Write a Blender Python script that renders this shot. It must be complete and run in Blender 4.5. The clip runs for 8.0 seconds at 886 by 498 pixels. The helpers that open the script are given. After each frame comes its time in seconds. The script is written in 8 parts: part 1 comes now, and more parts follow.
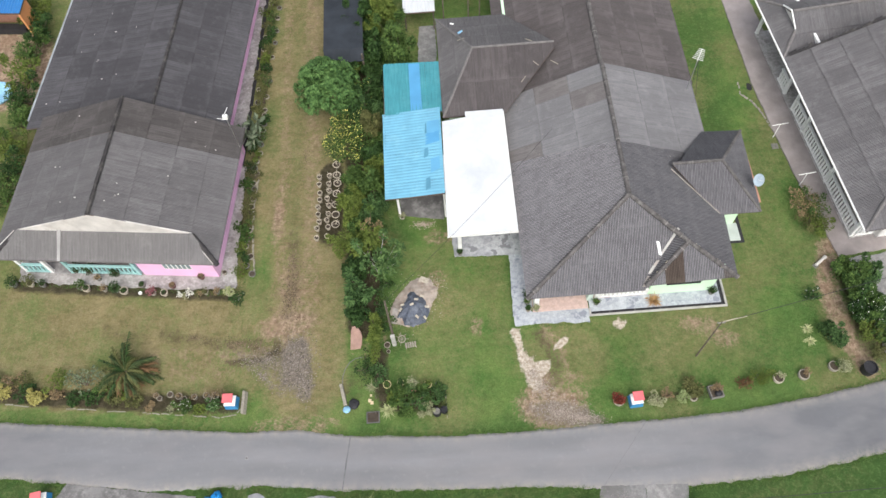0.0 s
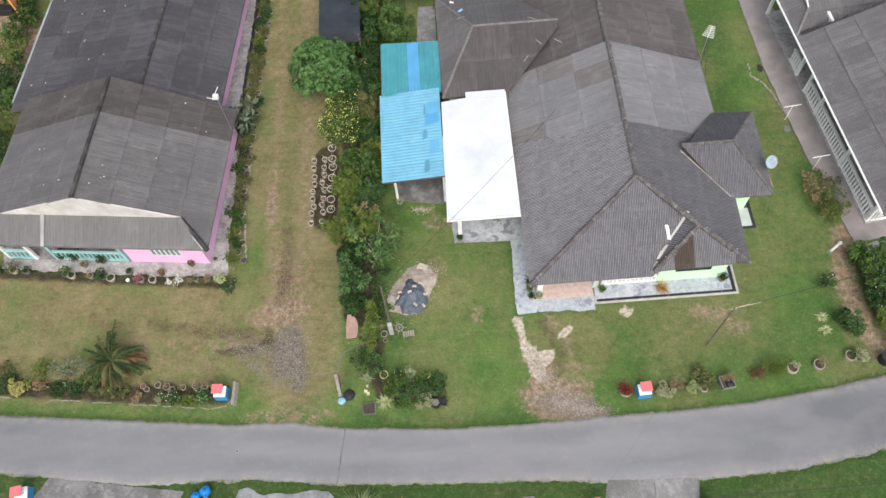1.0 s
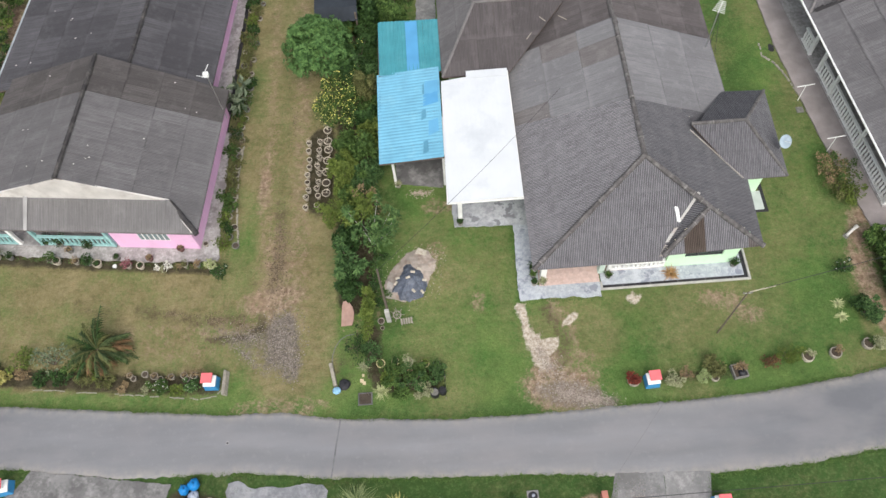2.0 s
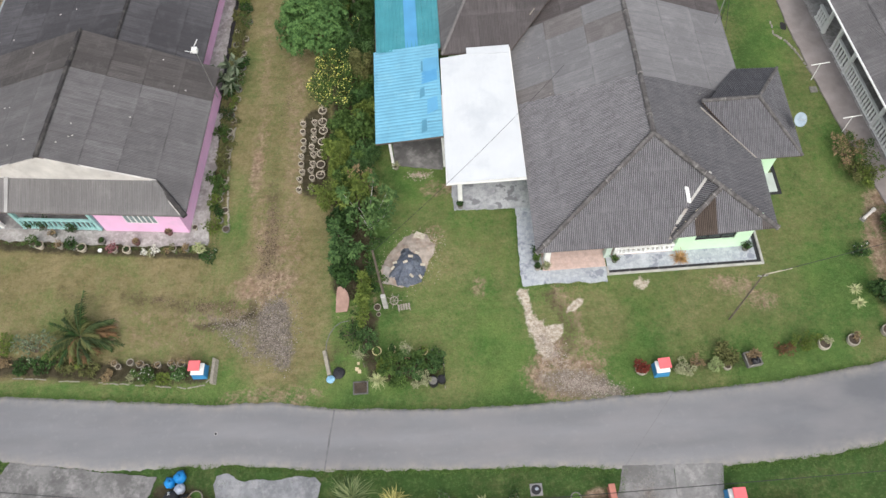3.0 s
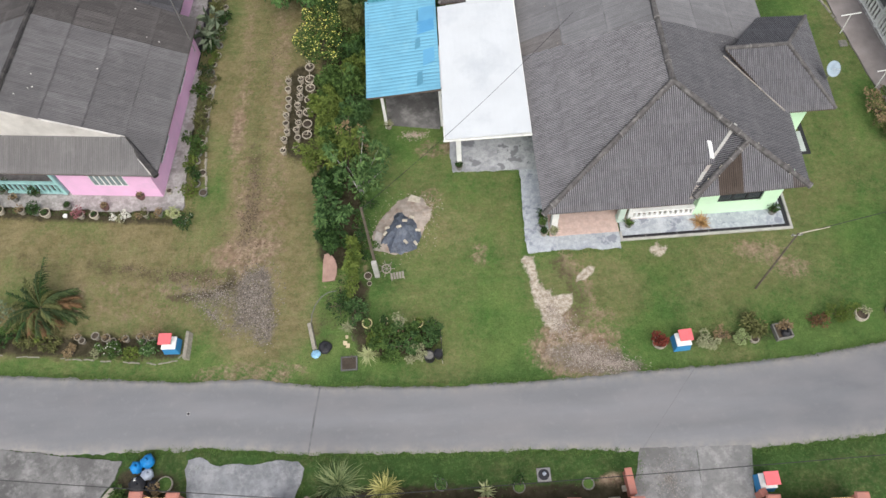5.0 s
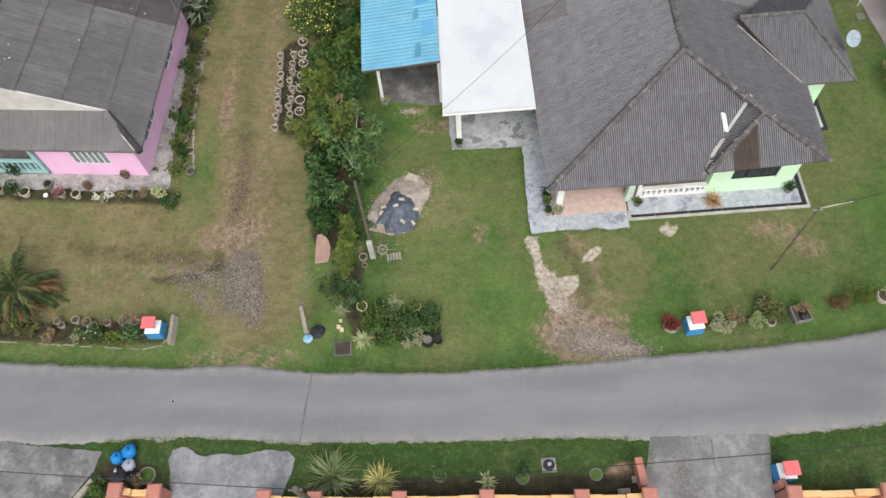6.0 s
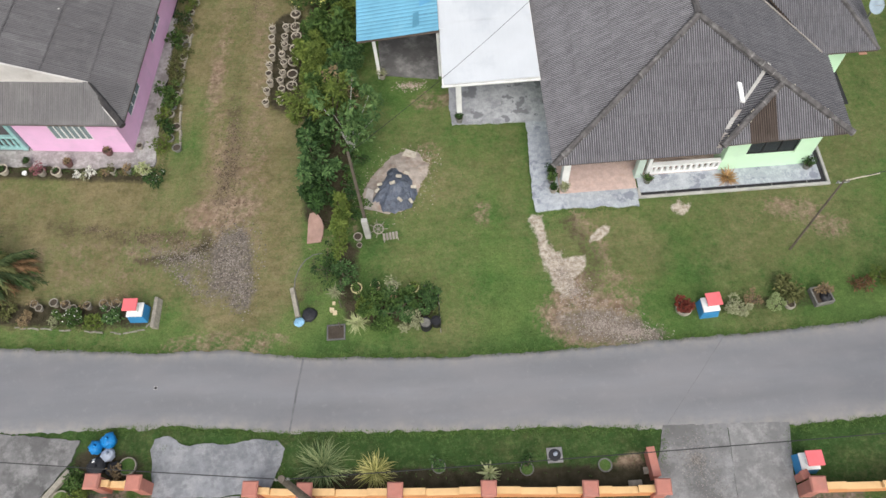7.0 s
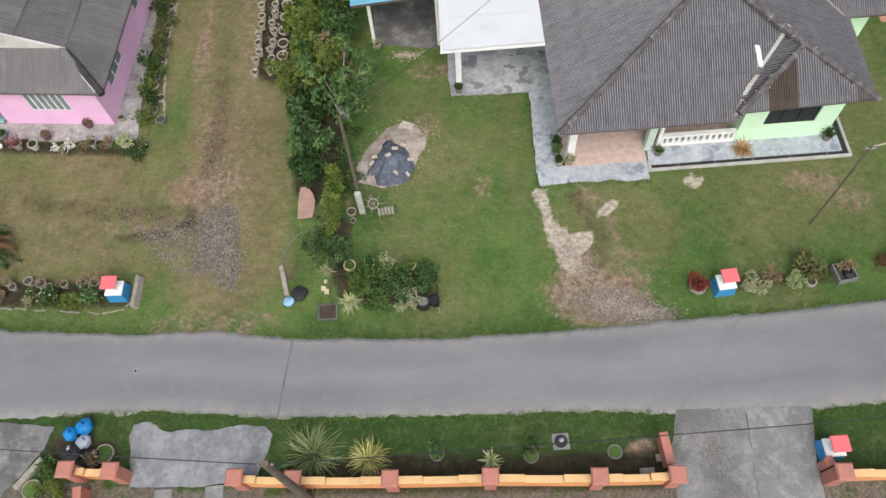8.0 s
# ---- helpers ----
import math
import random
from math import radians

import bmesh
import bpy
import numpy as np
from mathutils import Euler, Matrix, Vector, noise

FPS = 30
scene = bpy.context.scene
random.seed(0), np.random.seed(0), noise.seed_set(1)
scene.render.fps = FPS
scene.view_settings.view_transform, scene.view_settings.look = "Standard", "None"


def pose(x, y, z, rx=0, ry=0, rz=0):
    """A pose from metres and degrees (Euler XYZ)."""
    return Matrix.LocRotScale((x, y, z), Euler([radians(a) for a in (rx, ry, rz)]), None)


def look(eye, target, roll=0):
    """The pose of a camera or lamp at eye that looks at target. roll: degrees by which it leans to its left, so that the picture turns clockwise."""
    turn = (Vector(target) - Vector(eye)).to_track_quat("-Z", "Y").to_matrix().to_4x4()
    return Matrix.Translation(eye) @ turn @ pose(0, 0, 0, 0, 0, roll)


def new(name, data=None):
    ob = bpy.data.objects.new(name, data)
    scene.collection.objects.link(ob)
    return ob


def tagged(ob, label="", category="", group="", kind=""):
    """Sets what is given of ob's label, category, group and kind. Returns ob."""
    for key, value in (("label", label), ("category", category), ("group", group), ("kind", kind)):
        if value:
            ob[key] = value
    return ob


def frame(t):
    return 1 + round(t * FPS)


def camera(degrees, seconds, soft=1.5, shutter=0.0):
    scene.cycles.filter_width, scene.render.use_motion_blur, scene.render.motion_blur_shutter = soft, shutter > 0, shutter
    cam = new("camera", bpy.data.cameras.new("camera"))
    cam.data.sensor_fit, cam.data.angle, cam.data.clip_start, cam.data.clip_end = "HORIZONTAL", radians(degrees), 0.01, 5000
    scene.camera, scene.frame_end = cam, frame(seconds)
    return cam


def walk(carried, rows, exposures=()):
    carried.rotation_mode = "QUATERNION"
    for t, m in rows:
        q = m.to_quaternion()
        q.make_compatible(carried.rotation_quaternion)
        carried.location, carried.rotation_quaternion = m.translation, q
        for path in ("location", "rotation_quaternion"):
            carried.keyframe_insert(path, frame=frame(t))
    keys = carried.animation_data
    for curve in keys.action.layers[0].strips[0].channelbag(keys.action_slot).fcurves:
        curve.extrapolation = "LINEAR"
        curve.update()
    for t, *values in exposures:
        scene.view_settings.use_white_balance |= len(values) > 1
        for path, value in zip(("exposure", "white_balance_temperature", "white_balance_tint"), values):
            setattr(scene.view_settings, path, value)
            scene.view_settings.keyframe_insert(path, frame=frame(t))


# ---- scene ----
cam = camera(60.5, 8.0)
PATH = [
    (0, (10.966, -10.690, 35.065), (10.878, -6.076, 26.193), -5.28),
    (0.5, (10.976, -10.672, 34.254), (10.882, -6.059, 25.381), -5.33),
    (1, (10.971, -10.628, 33.414), (10.872, -6.016, 24.542), -5.38),
    (1.5, (10.977, -10.625, 32.592), (10.869, -6.010, 23.721), -5.51),
    (3, (10.959, -10.592, 30.124), (10.840, -5.975, 21.254), -5.56),
    (3.5, (10.948, -10.590, 29.282), (10.826, -5.972, 20.413), -5.60),
    (4, (10.931, -10.588, 28.456), (10.811, -5.970, 19.587), -5.58),
    (4.5, (10.921, -10.540, 27.647), (10.805, -5.924, 18.776), -5.54),
    (6, (10.873, -10.496, 25.165), (10.759, -5.880, 16.294), -5.53),
    (6.5, (10.846, -10.472, 24.329), (10.731, -5.860, 15.456), -5.52),
    (7, (10.862, -10.420, 23.509), (10.735, -5.816, 14.633), -5.68),
    (7.5, (10.837, -10.398, 22.675), (10.715, -5.809, 13.791), -5.62),
    (8, (10.837, -10.376, 21.832), (10.707, -5.797, 12.942), -5.73),
]
walk(cam, [(t, look(eye, target, roll)) for t, eye, target, roll in PATH], [(0, 0.66), (1.5, 0.59), (4, 0.5), (8, 0.405)])

# ---- light ----
world = bpy.data.worlds.new("overcast_sky")
scene.world = world
world.use_nodes = True
wn = world.node_tree.nodes
sky = wn.new("ShaderNodeTexSky")
sky.sky_type, sky.sun_disc = "NISHITA", False
sky.sun_elevation, sky.sun_rotation = radians(55), radians(175)
sky.air_density, sky.dust_density, sky.ozone_density = 1.0, 4.0, 1.0
wash = wn.new("ShaderNodeHueSaturation")
wash.inputs["Saturation"].default_value = 0.45
world.node_tree.links.new(sky.outputs[0], wash.inputs["Color"])
world.node_tree.links.new(wash.outputs[0], wn["Background"].inputs["Color"])
wn["Background"].inputs["Strength"].default_value = 0.162
sun = new("sun", bpy.data.lights.new("sun", "SUN"))
sun.data.energy, sun.data.angle, sun.data.color = 1.0, radians(50), (1.0, 0.98, 0.95)
sun.matrix_world = look((3, -34, 50), (0, 0, 0))

# ---- materials ----


class Shade:
    """Small helper that strings shader nodes together."""

    def __init__(self, name, rough=0.8, metal=0.0, spec=0.3):
        self.m = bpy.data.materials.new(name)
        self.m.use_nodes = True
        self.t = self.m.node_tree
        self.b = self.t.nodes["Principled BSDF"]
        self.b.inputs["Roughness"].default_value = rough
        self.b.inputs["Metallic"].default_value = metal
        self.b.inputs["Specular IOR Level"].default_value = spec
        self.pos = self.t.nodes.new("ShaderNodeNewGeometry").outputs["Position"]

    def put(self, value, socket):
        if isinstance(value, (int, float)):
            socket.default_value = value
        elif isinstance(value, tuple):
            socket.default_value = (*value, 1.0) if len(value) == 3 else value
        else:
            self.t.links.new(value, socket)

    def noise(self, scale, detail=4.0, stretch=None, vector=None, rough=0.55):
        v = vector or self.pos
        if stretch:
            mp = self.t.nodes.new("ShaderNodeMapping")
            mp.inputs["Scale"].default_value = stretch
            self.t.links.new(v, mp.inputs["Vector"])
            v = mp.outputs[0]
        n = self.t.nodes.new("ShaderNodeTexNoise")
        n.inputs["Scale"].default_value, n.inputs["Detail"].default_value = scale, detail
        n.inputs["Roughness"].default_value = rough
        self.t.links.new(v, n.inputs["Vector"])
        return n.outputs["Fac"]

    def voronoi(self, scale, feature="F1", out="Distance"):
        n = self.t.nodes.new("ShaderNodeTexVoronoi")
        n.feature = feature
        n.inputs["Scale"].default_value = scale
        self.t.links.new(self.pos, n.inputs["Vector"])
        return n.outputs[out]

    def ramp(self, fac, lo, hi, a=0.0, b=1.0):
        n = self.t.nodes.new("ShaderNodeMapRange")
        for v, k in ((fac, "Value"), (lo, "From Min"), (hi, "From Max"), (a, "To Min"), (b, "To Max")):
            self.put(v, n.inputs[k])
        return n.outputs[0]

    def math(self, op, a, b=0.0):
        n = self.t.nodes.new("ShaderNodeMath")
        n.operation = op
        self.put(a, n.inputs[0])
        self.put(b, n.inputs[1])
        return n.outputs[0]

    def mix(self, fac, a, b, blend="MIX"):
        n = self.t.nodes.new("ShaderNodeMix")
        n.data_type, n.blend_type = "RGBA", blend
        self.put(fac, n.inputs[0])
        self.put(a, n.inputs[6])
        self.put(b, n.inputs[7])
        return n.outputs[2]

    def random(self):
        return self.t.nodes.new("ShaderNodeObjectInfo").outputs["Random"]

    def island(self):
        return self.t.nodes.new("ShaderNodeNewGeometry").outputs["Random Per Island"]

    def attr(self, name):
        n = self.t.nodes.new("ShaderNodeAttribute")
        n.attribute_name = name
        sp = self.t.nodes.new("ShaderNodeSeparateColor")
        self.t.links.new(n.outputs["Color"], sp.inputs[0])
        return sp.outputs

    def uv(self):
        return self.t.nodes.new("ShaderNodeUVMap").outputs[0]

    def done(self, colour, bump=None, depth=0.01, rough=None):
        self.put(colour, self.b.inputs["Base Color"])
        if bump is not None:
            n = self.t.nodes.new("ShaderNodeBump")
            n.inputs["Distance"].default_value = depth
            n.inputs["Strength"].default_value = 1.0
            self.t.links.new(bump, n.inputs["Height"])
            self.t.links.new(n.outputs[0], self.b.inputs["Normal"])
        if rough is not None:
            self.put(rough, self.b.inputs["Roughness"])
        return self.m


def tint(c, k):
    return tuple(min(1.0, v * k) for v in c)


def plain(name, c, rough=0.7, vary=0.25, scale=3.0, dirt=None, metal=0.0, depth=0.004, fine=40.0):
    """A painted or mineral surface: two scales of variation, dirt and fine relief."""
    s = Shade(name, rough, metal)
    col = s.mix(s.ramp(s.noise(scale), 0.3, 0.7), tint(c, 1 - vary), tint(c, 1 + vary * 0.6))
    col = s.mix(s.ramp(s.noise(fine, 2), 0.35, 0.75, 0.0, 0.35), col, tint(c, 1 - vary * 1.6))
    if dirt:
        col = s.mix(s.ramp(s.noise(scale * 0.8, 6, rough=0.7), 0.5, 0.72, 0.0, 0.8), col, dirt)
    return s.done(col, s.noise(fine, 3), depth)


def concrete(name, c, dark, pale, amount=0.75, scale=1.6, flake=0.0):
    """Old concrete: blotches of damp and algae, pale scuffs, fine grain."""
    s = Shade(name, 0.9, 0.0, 0.2)
    col = s.mix(s.ramp(s.noise(0.7, 5), 0.35, 0.65), tint(c, 0.85), tint(c, 1.12))
    col = s.mix(s.ramp(s.noise(0.4, 5, rough=0.65), 0.46, 0.62, 0.0, amount * 0.7), col, tint(dark, 1.15))
    col = s.mix(s.ramp(s.noise(scale, 8, rough=0.72), 0.44, 0.6, 0.0, amount), col, dark)
    col = s.mix(s.ramp(s.noise(scale * 2.3, 8, rough=0.75), 0.48, 0.62, 0.0, amount * 0.8), col, pale)
    col = s.mix(s.ramp(s.noise(scale * 5, 6, rough=0.7), 0.5, 0.64, 0.0, amount * 0.7), col, dark)
    if flake:
        col = s.mix(s.ramp(s.noise(1.7, 5, rough=0.6), 0.565, 0.6, 0.0, flake), col, tint(dark, 0.85))
    col = s.mix(s.ramp(s.noise(45.0, 3), 0.4, 0.7, 0.0, 0.35), col, tint(c, 0.6))
    return s.done(col, s.noise(35.0, 5, rough=0.7), 0.008)


PITCH, WAVE = 0.076, 0.031


def roof_sheet(name, c, stain, lichen, contrast=0.2, crest=0.8, laps=0.75):
    """Weathered fibre cement: each sheet its own tone, streaks down the slope, stains and lichen, crests lightened for
    relief.
    """
    s = Shade(name, 0.85, 0.0, 0.2)
    uv = s.uv()
    r = s.random()
    col = s.mix(r, tint(c, 1 - contrast), tint(c, 1 + contrast))
    streak = s.noise(1.0, 5, (6.0, 0.5, 1.0), uv)
    col = s.mix(s.ramp(streak, 0.4, 0.75, 0.0, 0.7), col, stain)
    runnel = s.noise(1.0, 3, (24.0, 0.7, 1.0), uv)
    col = s.mix(s.ramp(runnel, 0.45, 0.62, 0.0, 0.55), col, tint(stain, 0.8))
    col = s.mix(s.ramp(s.noise(0.5, 5), 0.45, 0.7, 0.0, 0.65), col, stain)
    col = s.mix(s.ramp(s.noise(1.7, 7, rough=0.7), 0.52, 0.75, 0.0, 0.6), col, lichen)
    col = s.mix(s.ramp(s.noise(30.0, 3, rough=0.7), 0.4, 0.65, 0.0, 0.5), col, tint(c, 0.5))
    # Paler crests: light on the waves put into the colour, broken like weathering
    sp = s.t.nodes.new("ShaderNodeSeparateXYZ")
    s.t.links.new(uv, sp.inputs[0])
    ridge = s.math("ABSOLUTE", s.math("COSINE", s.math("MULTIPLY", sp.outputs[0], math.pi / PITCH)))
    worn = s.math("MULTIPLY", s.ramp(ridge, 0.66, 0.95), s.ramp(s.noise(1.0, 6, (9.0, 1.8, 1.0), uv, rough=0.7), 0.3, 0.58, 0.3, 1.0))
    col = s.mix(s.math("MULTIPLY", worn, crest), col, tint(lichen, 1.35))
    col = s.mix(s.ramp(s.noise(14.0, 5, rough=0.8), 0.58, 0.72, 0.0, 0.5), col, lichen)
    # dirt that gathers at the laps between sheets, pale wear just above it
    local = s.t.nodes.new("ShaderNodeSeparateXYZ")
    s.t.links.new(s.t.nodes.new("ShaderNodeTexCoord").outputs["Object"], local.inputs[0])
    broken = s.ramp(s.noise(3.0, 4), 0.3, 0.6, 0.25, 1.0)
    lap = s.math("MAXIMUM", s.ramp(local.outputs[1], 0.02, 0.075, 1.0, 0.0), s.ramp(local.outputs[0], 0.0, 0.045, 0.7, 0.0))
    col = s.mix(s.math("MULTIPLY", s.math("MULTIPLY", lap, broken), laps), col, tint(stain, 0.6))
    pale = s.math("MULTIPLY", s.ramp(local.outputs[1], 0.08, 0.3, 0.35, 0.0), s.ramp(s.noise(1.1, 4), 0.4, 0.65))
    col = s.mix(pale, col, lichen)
    return s.done(col, s.noise(40.0, 4), 0.004)


def foliage(name, dark, light, flower=None):
    s = Shade(name, 0.7, 0.0, 0.2)
    r = s.island()
    col = s.mix(r, dark, light)
    col = s.mix(s.ramp(s.noise(1.3, 3), 0.35, 0.65, 0.0, 0.5), col, tint(dark, 0.8))
    s.b.inputs["Subsurface Weight"].default_value = 0.0
    return s.done(col)


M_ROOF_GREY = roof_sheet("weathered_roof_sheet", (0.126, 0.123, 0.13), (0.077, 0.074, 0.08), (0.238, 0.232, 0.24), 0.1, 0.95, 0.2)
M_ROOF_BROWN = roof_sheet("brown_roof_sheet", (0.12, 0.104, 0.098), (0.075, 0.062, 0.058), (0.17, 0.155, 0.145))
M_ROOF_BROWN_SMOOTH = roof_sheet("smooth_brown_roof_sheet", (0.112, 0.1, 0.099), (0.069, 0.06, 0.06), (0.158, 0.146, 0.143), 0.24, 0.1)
# Darker version of the grey sheet: east slopes, porch north slope, narrow raised strip
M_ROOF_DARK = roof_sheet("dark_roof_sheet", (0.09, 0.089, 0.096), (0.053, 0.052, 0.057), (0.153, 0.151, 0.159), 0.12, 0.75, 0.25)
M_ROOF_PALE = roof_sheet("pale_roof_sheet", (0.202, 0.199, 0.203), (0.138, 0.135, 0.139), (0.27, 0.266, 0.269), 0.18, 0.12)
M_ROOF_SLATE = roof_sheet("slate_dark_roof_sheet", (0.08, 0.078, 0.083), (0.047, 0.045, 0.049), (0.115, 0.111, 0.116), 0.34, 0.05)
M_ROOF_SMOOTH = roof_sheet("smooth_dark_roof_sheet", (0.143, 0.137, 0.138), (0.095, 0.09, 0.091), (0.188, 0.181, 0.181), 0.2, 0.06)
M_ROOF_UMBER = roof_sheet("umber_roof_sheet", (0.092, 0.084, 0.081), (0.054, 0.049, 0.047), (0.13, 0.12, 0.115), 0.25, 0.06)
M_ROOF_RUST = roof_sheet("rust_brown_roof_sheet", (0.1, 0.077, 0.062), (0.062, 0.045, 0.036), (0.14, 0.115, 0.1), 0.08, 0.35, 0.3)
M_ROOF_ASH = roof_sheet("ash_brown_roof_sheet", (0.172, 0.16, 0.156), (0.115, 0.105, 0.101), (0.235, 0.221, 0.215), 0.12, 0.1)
M_CAP = plain("ridge_cap_mortar", (0.115, 0.107, 0.103), 0.9, 0.45, 5.0, (0.21, 0.2, 0.19))
M_EAST_CAP = plain("grey_ridge_cap", (0.17, 0.16, 0.155), 0.9, 0.25, 4.0)
M_MORTAR = plain("pale_lime_mortar", (0.23, 0.217, 0.205), 0.9, 0.5, 9.0, (0.12, 0.11, 0.105))
M_DECK = plain("roof_timber", (0.12, 0.09, 0.07), 0.85)
M_MINT = plain("mint_wall_paint", (0.62, 0.86, 0.6), 0.7, 0.05, 1.5, (0.55, 0.74, 0.54))
M_PINK = plain("pink_wall_paint", (0.82, 0.49, 0.7), 0.7, 0.07, 1.5, (0.68, 0.44, 0.6))
M_WHITE = plain("white_paint", (0.78, 0.78, 0.75), 0.6, 0.06, 2.0, (0.6, 0.6, 0.56))
M_WHITE_METAL = plain("white_metal_sheet", (0.56, 0.58, 0.59), 0.55, 0.06, 0.8, (0.45, 0.475, 0.495), 0.0, 0.001)
M_WHITE_OLD = plain("stained_white_board", (0.6, 0.57, 0.53), 0.75, 0.2, 1.2, (0.36, 0.32, 0.29))
M_TEAL = plain("teal_paint", (0.3, 0.52, 0.5), 0.6, 0.12, 2.0)
M_DARK = plain("dark_interior", (0.03, 0.03, 0.032), 0.6, 0.3)
M_CONC = concrete("grey_concrete", (0.265, 0.26, 0.255), (0.15, 0.147, 0.143), (0.4, 0.39, 0.375), 0.7, 1.1)
M_CONC_GRIT = concrete("gritty_dark_concrete", (0.225, 0.222, 0.22), (0.12, 0.116, 0.11), (0.33, 0.325, 0.315), 0.75, 0.55)
M_CONC_SCUFF = concrete("scuffed_grey_concrete", (0.25, 0.246, 0.24), (0.15, 0.147, 0.143), (0.38, 0.37, 0.355), 0.75, 0.7)
M_CONC_LIGHT = concrete("light_stained_concrete", (0.41, 0.39, 0.375), (0.2, 0.185, 0.175), (0.52, 0.505, 0.485), 0.85, 1.5)
M_CONC_PALE = concrete("pale_worn_concrete", (0.47, 0.5, 0.52), (0.24, 0.26, 0.31), (0.62, 0.65, 0.67), 0.6, 2.2, 0.85)
M_CONC_PALE2 = concrete("stained_concrete", (0.44, 0.45, 0.465), (0.2, 0.205, 0.22), (0.54, 0.55, 0.57), 0.6, 1.6, 0.9)
M_CONC_DARK = concrete("damp_concrete", (0.19, 0.185, 0.18), (0.085, 0.083, 0.08), (0.34, 0.33, 0.32), 0.8, 0.5)
M_CONC_APRON = concrete("scuffed_blue_grey_concrete", (0.27, 0.275, 0.285), (0.14, 0.145, 0.155), (0.36, 0.36, 0.36), 0.8, 0.8)
M_CONC_STEP = plain("pale_step_paint", (0.46, 0.5, 0.47), 0.75, 0.15, 2.0, (0.42, 0.46, 0.44))
M_TERR = plain("terracotta_paint", (0.45, 0.185, 0.14), 0.75, 0.18, 2.5, (0.33, 0.17, 0.14))
M_TILE = plain("terracotta_tile", (0.58, 0.44, 0.385), 0.6, 0.2, 5.0, (0.5, 0.36, 0.3), 0.0, 0.004, 14.0)
M_YELLOW = plain("yellow_wall_paint", (0.68, 0.44, 0.21), 0.7, 0.1, 2.0, (0.5, 0.32, 0.15))
M_ORANGE = plain("orange_wall_paint", (0.72, 0.32, 0.13), 0.7, 0.1, 2.0)
M_RED = plain("red_paint", (0.72, 0.15, 0.16), 0.55, 0.1, 4.0)
M_BLUE = plain("blue_paint", (0.045, 0.24, 0.48), 0.5, 0.1, 4.0)
M_BLUE_ROOF = plain("sky_blue_metal_sheet", (0.145, 0.37, 0.5), 0.5, 0.14, 1.2, (0.2, 0.44, 0.55), 0.0, 0.001)
M_BLUE_ROOF3 = plain("mid_blue_metal_sheet", (0.115, 0.335, 0.52), 0.5, 0.1, 1.2, None, 0.0, 0.001)
M_BLUE_ROOF4 = plain("dull_shade_blue_sheet", (0.09, 0.26, 0.36), 0.6, 0.14, 1.2, None, 0.0, 0.001)
M_BLUE_ROOF2 = plain("bright_blue_metal_sheet", (0.085, 0.29, 0.5), 0.45, 0.1, 1.2, None, 0.0, 0.001)
M_GREEN_ROOF = plain("teal_green_metal_sheet", (0.055, 0.25, 0.29), 0.45, 0.15, 1.2, (0.085, 0.29, 0.33), 0.0, 0.001)
M_BLUE_BAG = plain("blue_plastic", (0.012, 0.2, 0.5), 0.4, 0.2, 6.0)
M_PALE_BAG = plain("pale_plastic", (0.36, 0.4, 0.47), 0.45, 0.15, 6.0)
M_CYAN = plain("cyan_plastic", (0.27, 0.5, 0.68), 0.5, 0.3, 9.0)
M_BLACK = plain("black_plastic", (0.025, 0.025, 0.028), 0.55, 0.3, 6.0)
M_NET = plain("dark_shade_net", (0.028, 0.034, 0.042), 0.85, 0.35, 1.2)
M_TARP = plain("grey_blue_tarp", (0.085, 0.1, 0.13), 0.45, 0.4, 5.0, (0.17, 0.185, 0.21), 0.0, 0.06, 9.0)
M_SAND = plain("pale_sand", (0.39, 0.335, 0.285), 0.95, 0.4, 3.5, (0.26, 0.17, 0.12), 0.0, 0.03, 14.0)
M_SOIL = plain("dark_soil", (0.07, 0.055, 0.04), 0.95, 0.35, 3.0, None, 0.0, 0.02, 18.0)
M_STONE = plain("grey_stone", (0.34, 0.31, 0.28), 0.9, 0.3, 5.0)
M_POT = plain("pale_cement_pot", (0.33, 0.3, 0.245), 0.85, 0.3, 8.0)
M_POT_RED = plain("dull_red_brown_pot", (0.16, 0.085, 0.075), 0.8, 0.25, 8.0)
M_POT_LIGHT = plain("light_cement_pot", (0.5, 0.45, 0.36), 0.85, 0.3, 8.0)
M_POT_GREY = plain("grey_cement_pot", (0.19, 0.185, 0.165), 0.85, 0.3, 8.0)
M_METAL = plain("galvanised_metal", (0.5, 0.5, 0.5), 0.4, 0.15, 6.0, None, 0.8)
M_POLE = plain("weathered_timber_pole", (0.14, 0.115, 0.09), 0.85, 0.3, 3.0)
M_POLE_GREY = plain("grey_concrete_post", (0.42, 0.41, 0.38), 0.85, 0.2, 3.0)
M_BARK = plain("bark", (0.13, 0.1, 0.075), 0.9, 0.35, 6.0)
M_CABLE = plain("black_cable", (0.03, 0.03, 0.03), 0.6, 0.1)
M_GLASS = plain("dark_window_glass", (0.02, 0.024, 0.026), 0.08, 0.1)
M_LOUVRE = plain("dull_louvre_glass", (0.16, 0.2, 0.2), 0.25, 0.2)
M_MINT_GREY = plain("grey_mint_paint", (0.5, 0.6, 0.52), 0.7, 0.12, 2.0)
M_CRACK = plain("asphalt_seam", (0.165, 0.162, 0.166), 0.9, 0.3)
M_RUST = plain("rusty_brown_board", (0.45, 0.24, 0.17), 0.85, 0.2, 3.0)

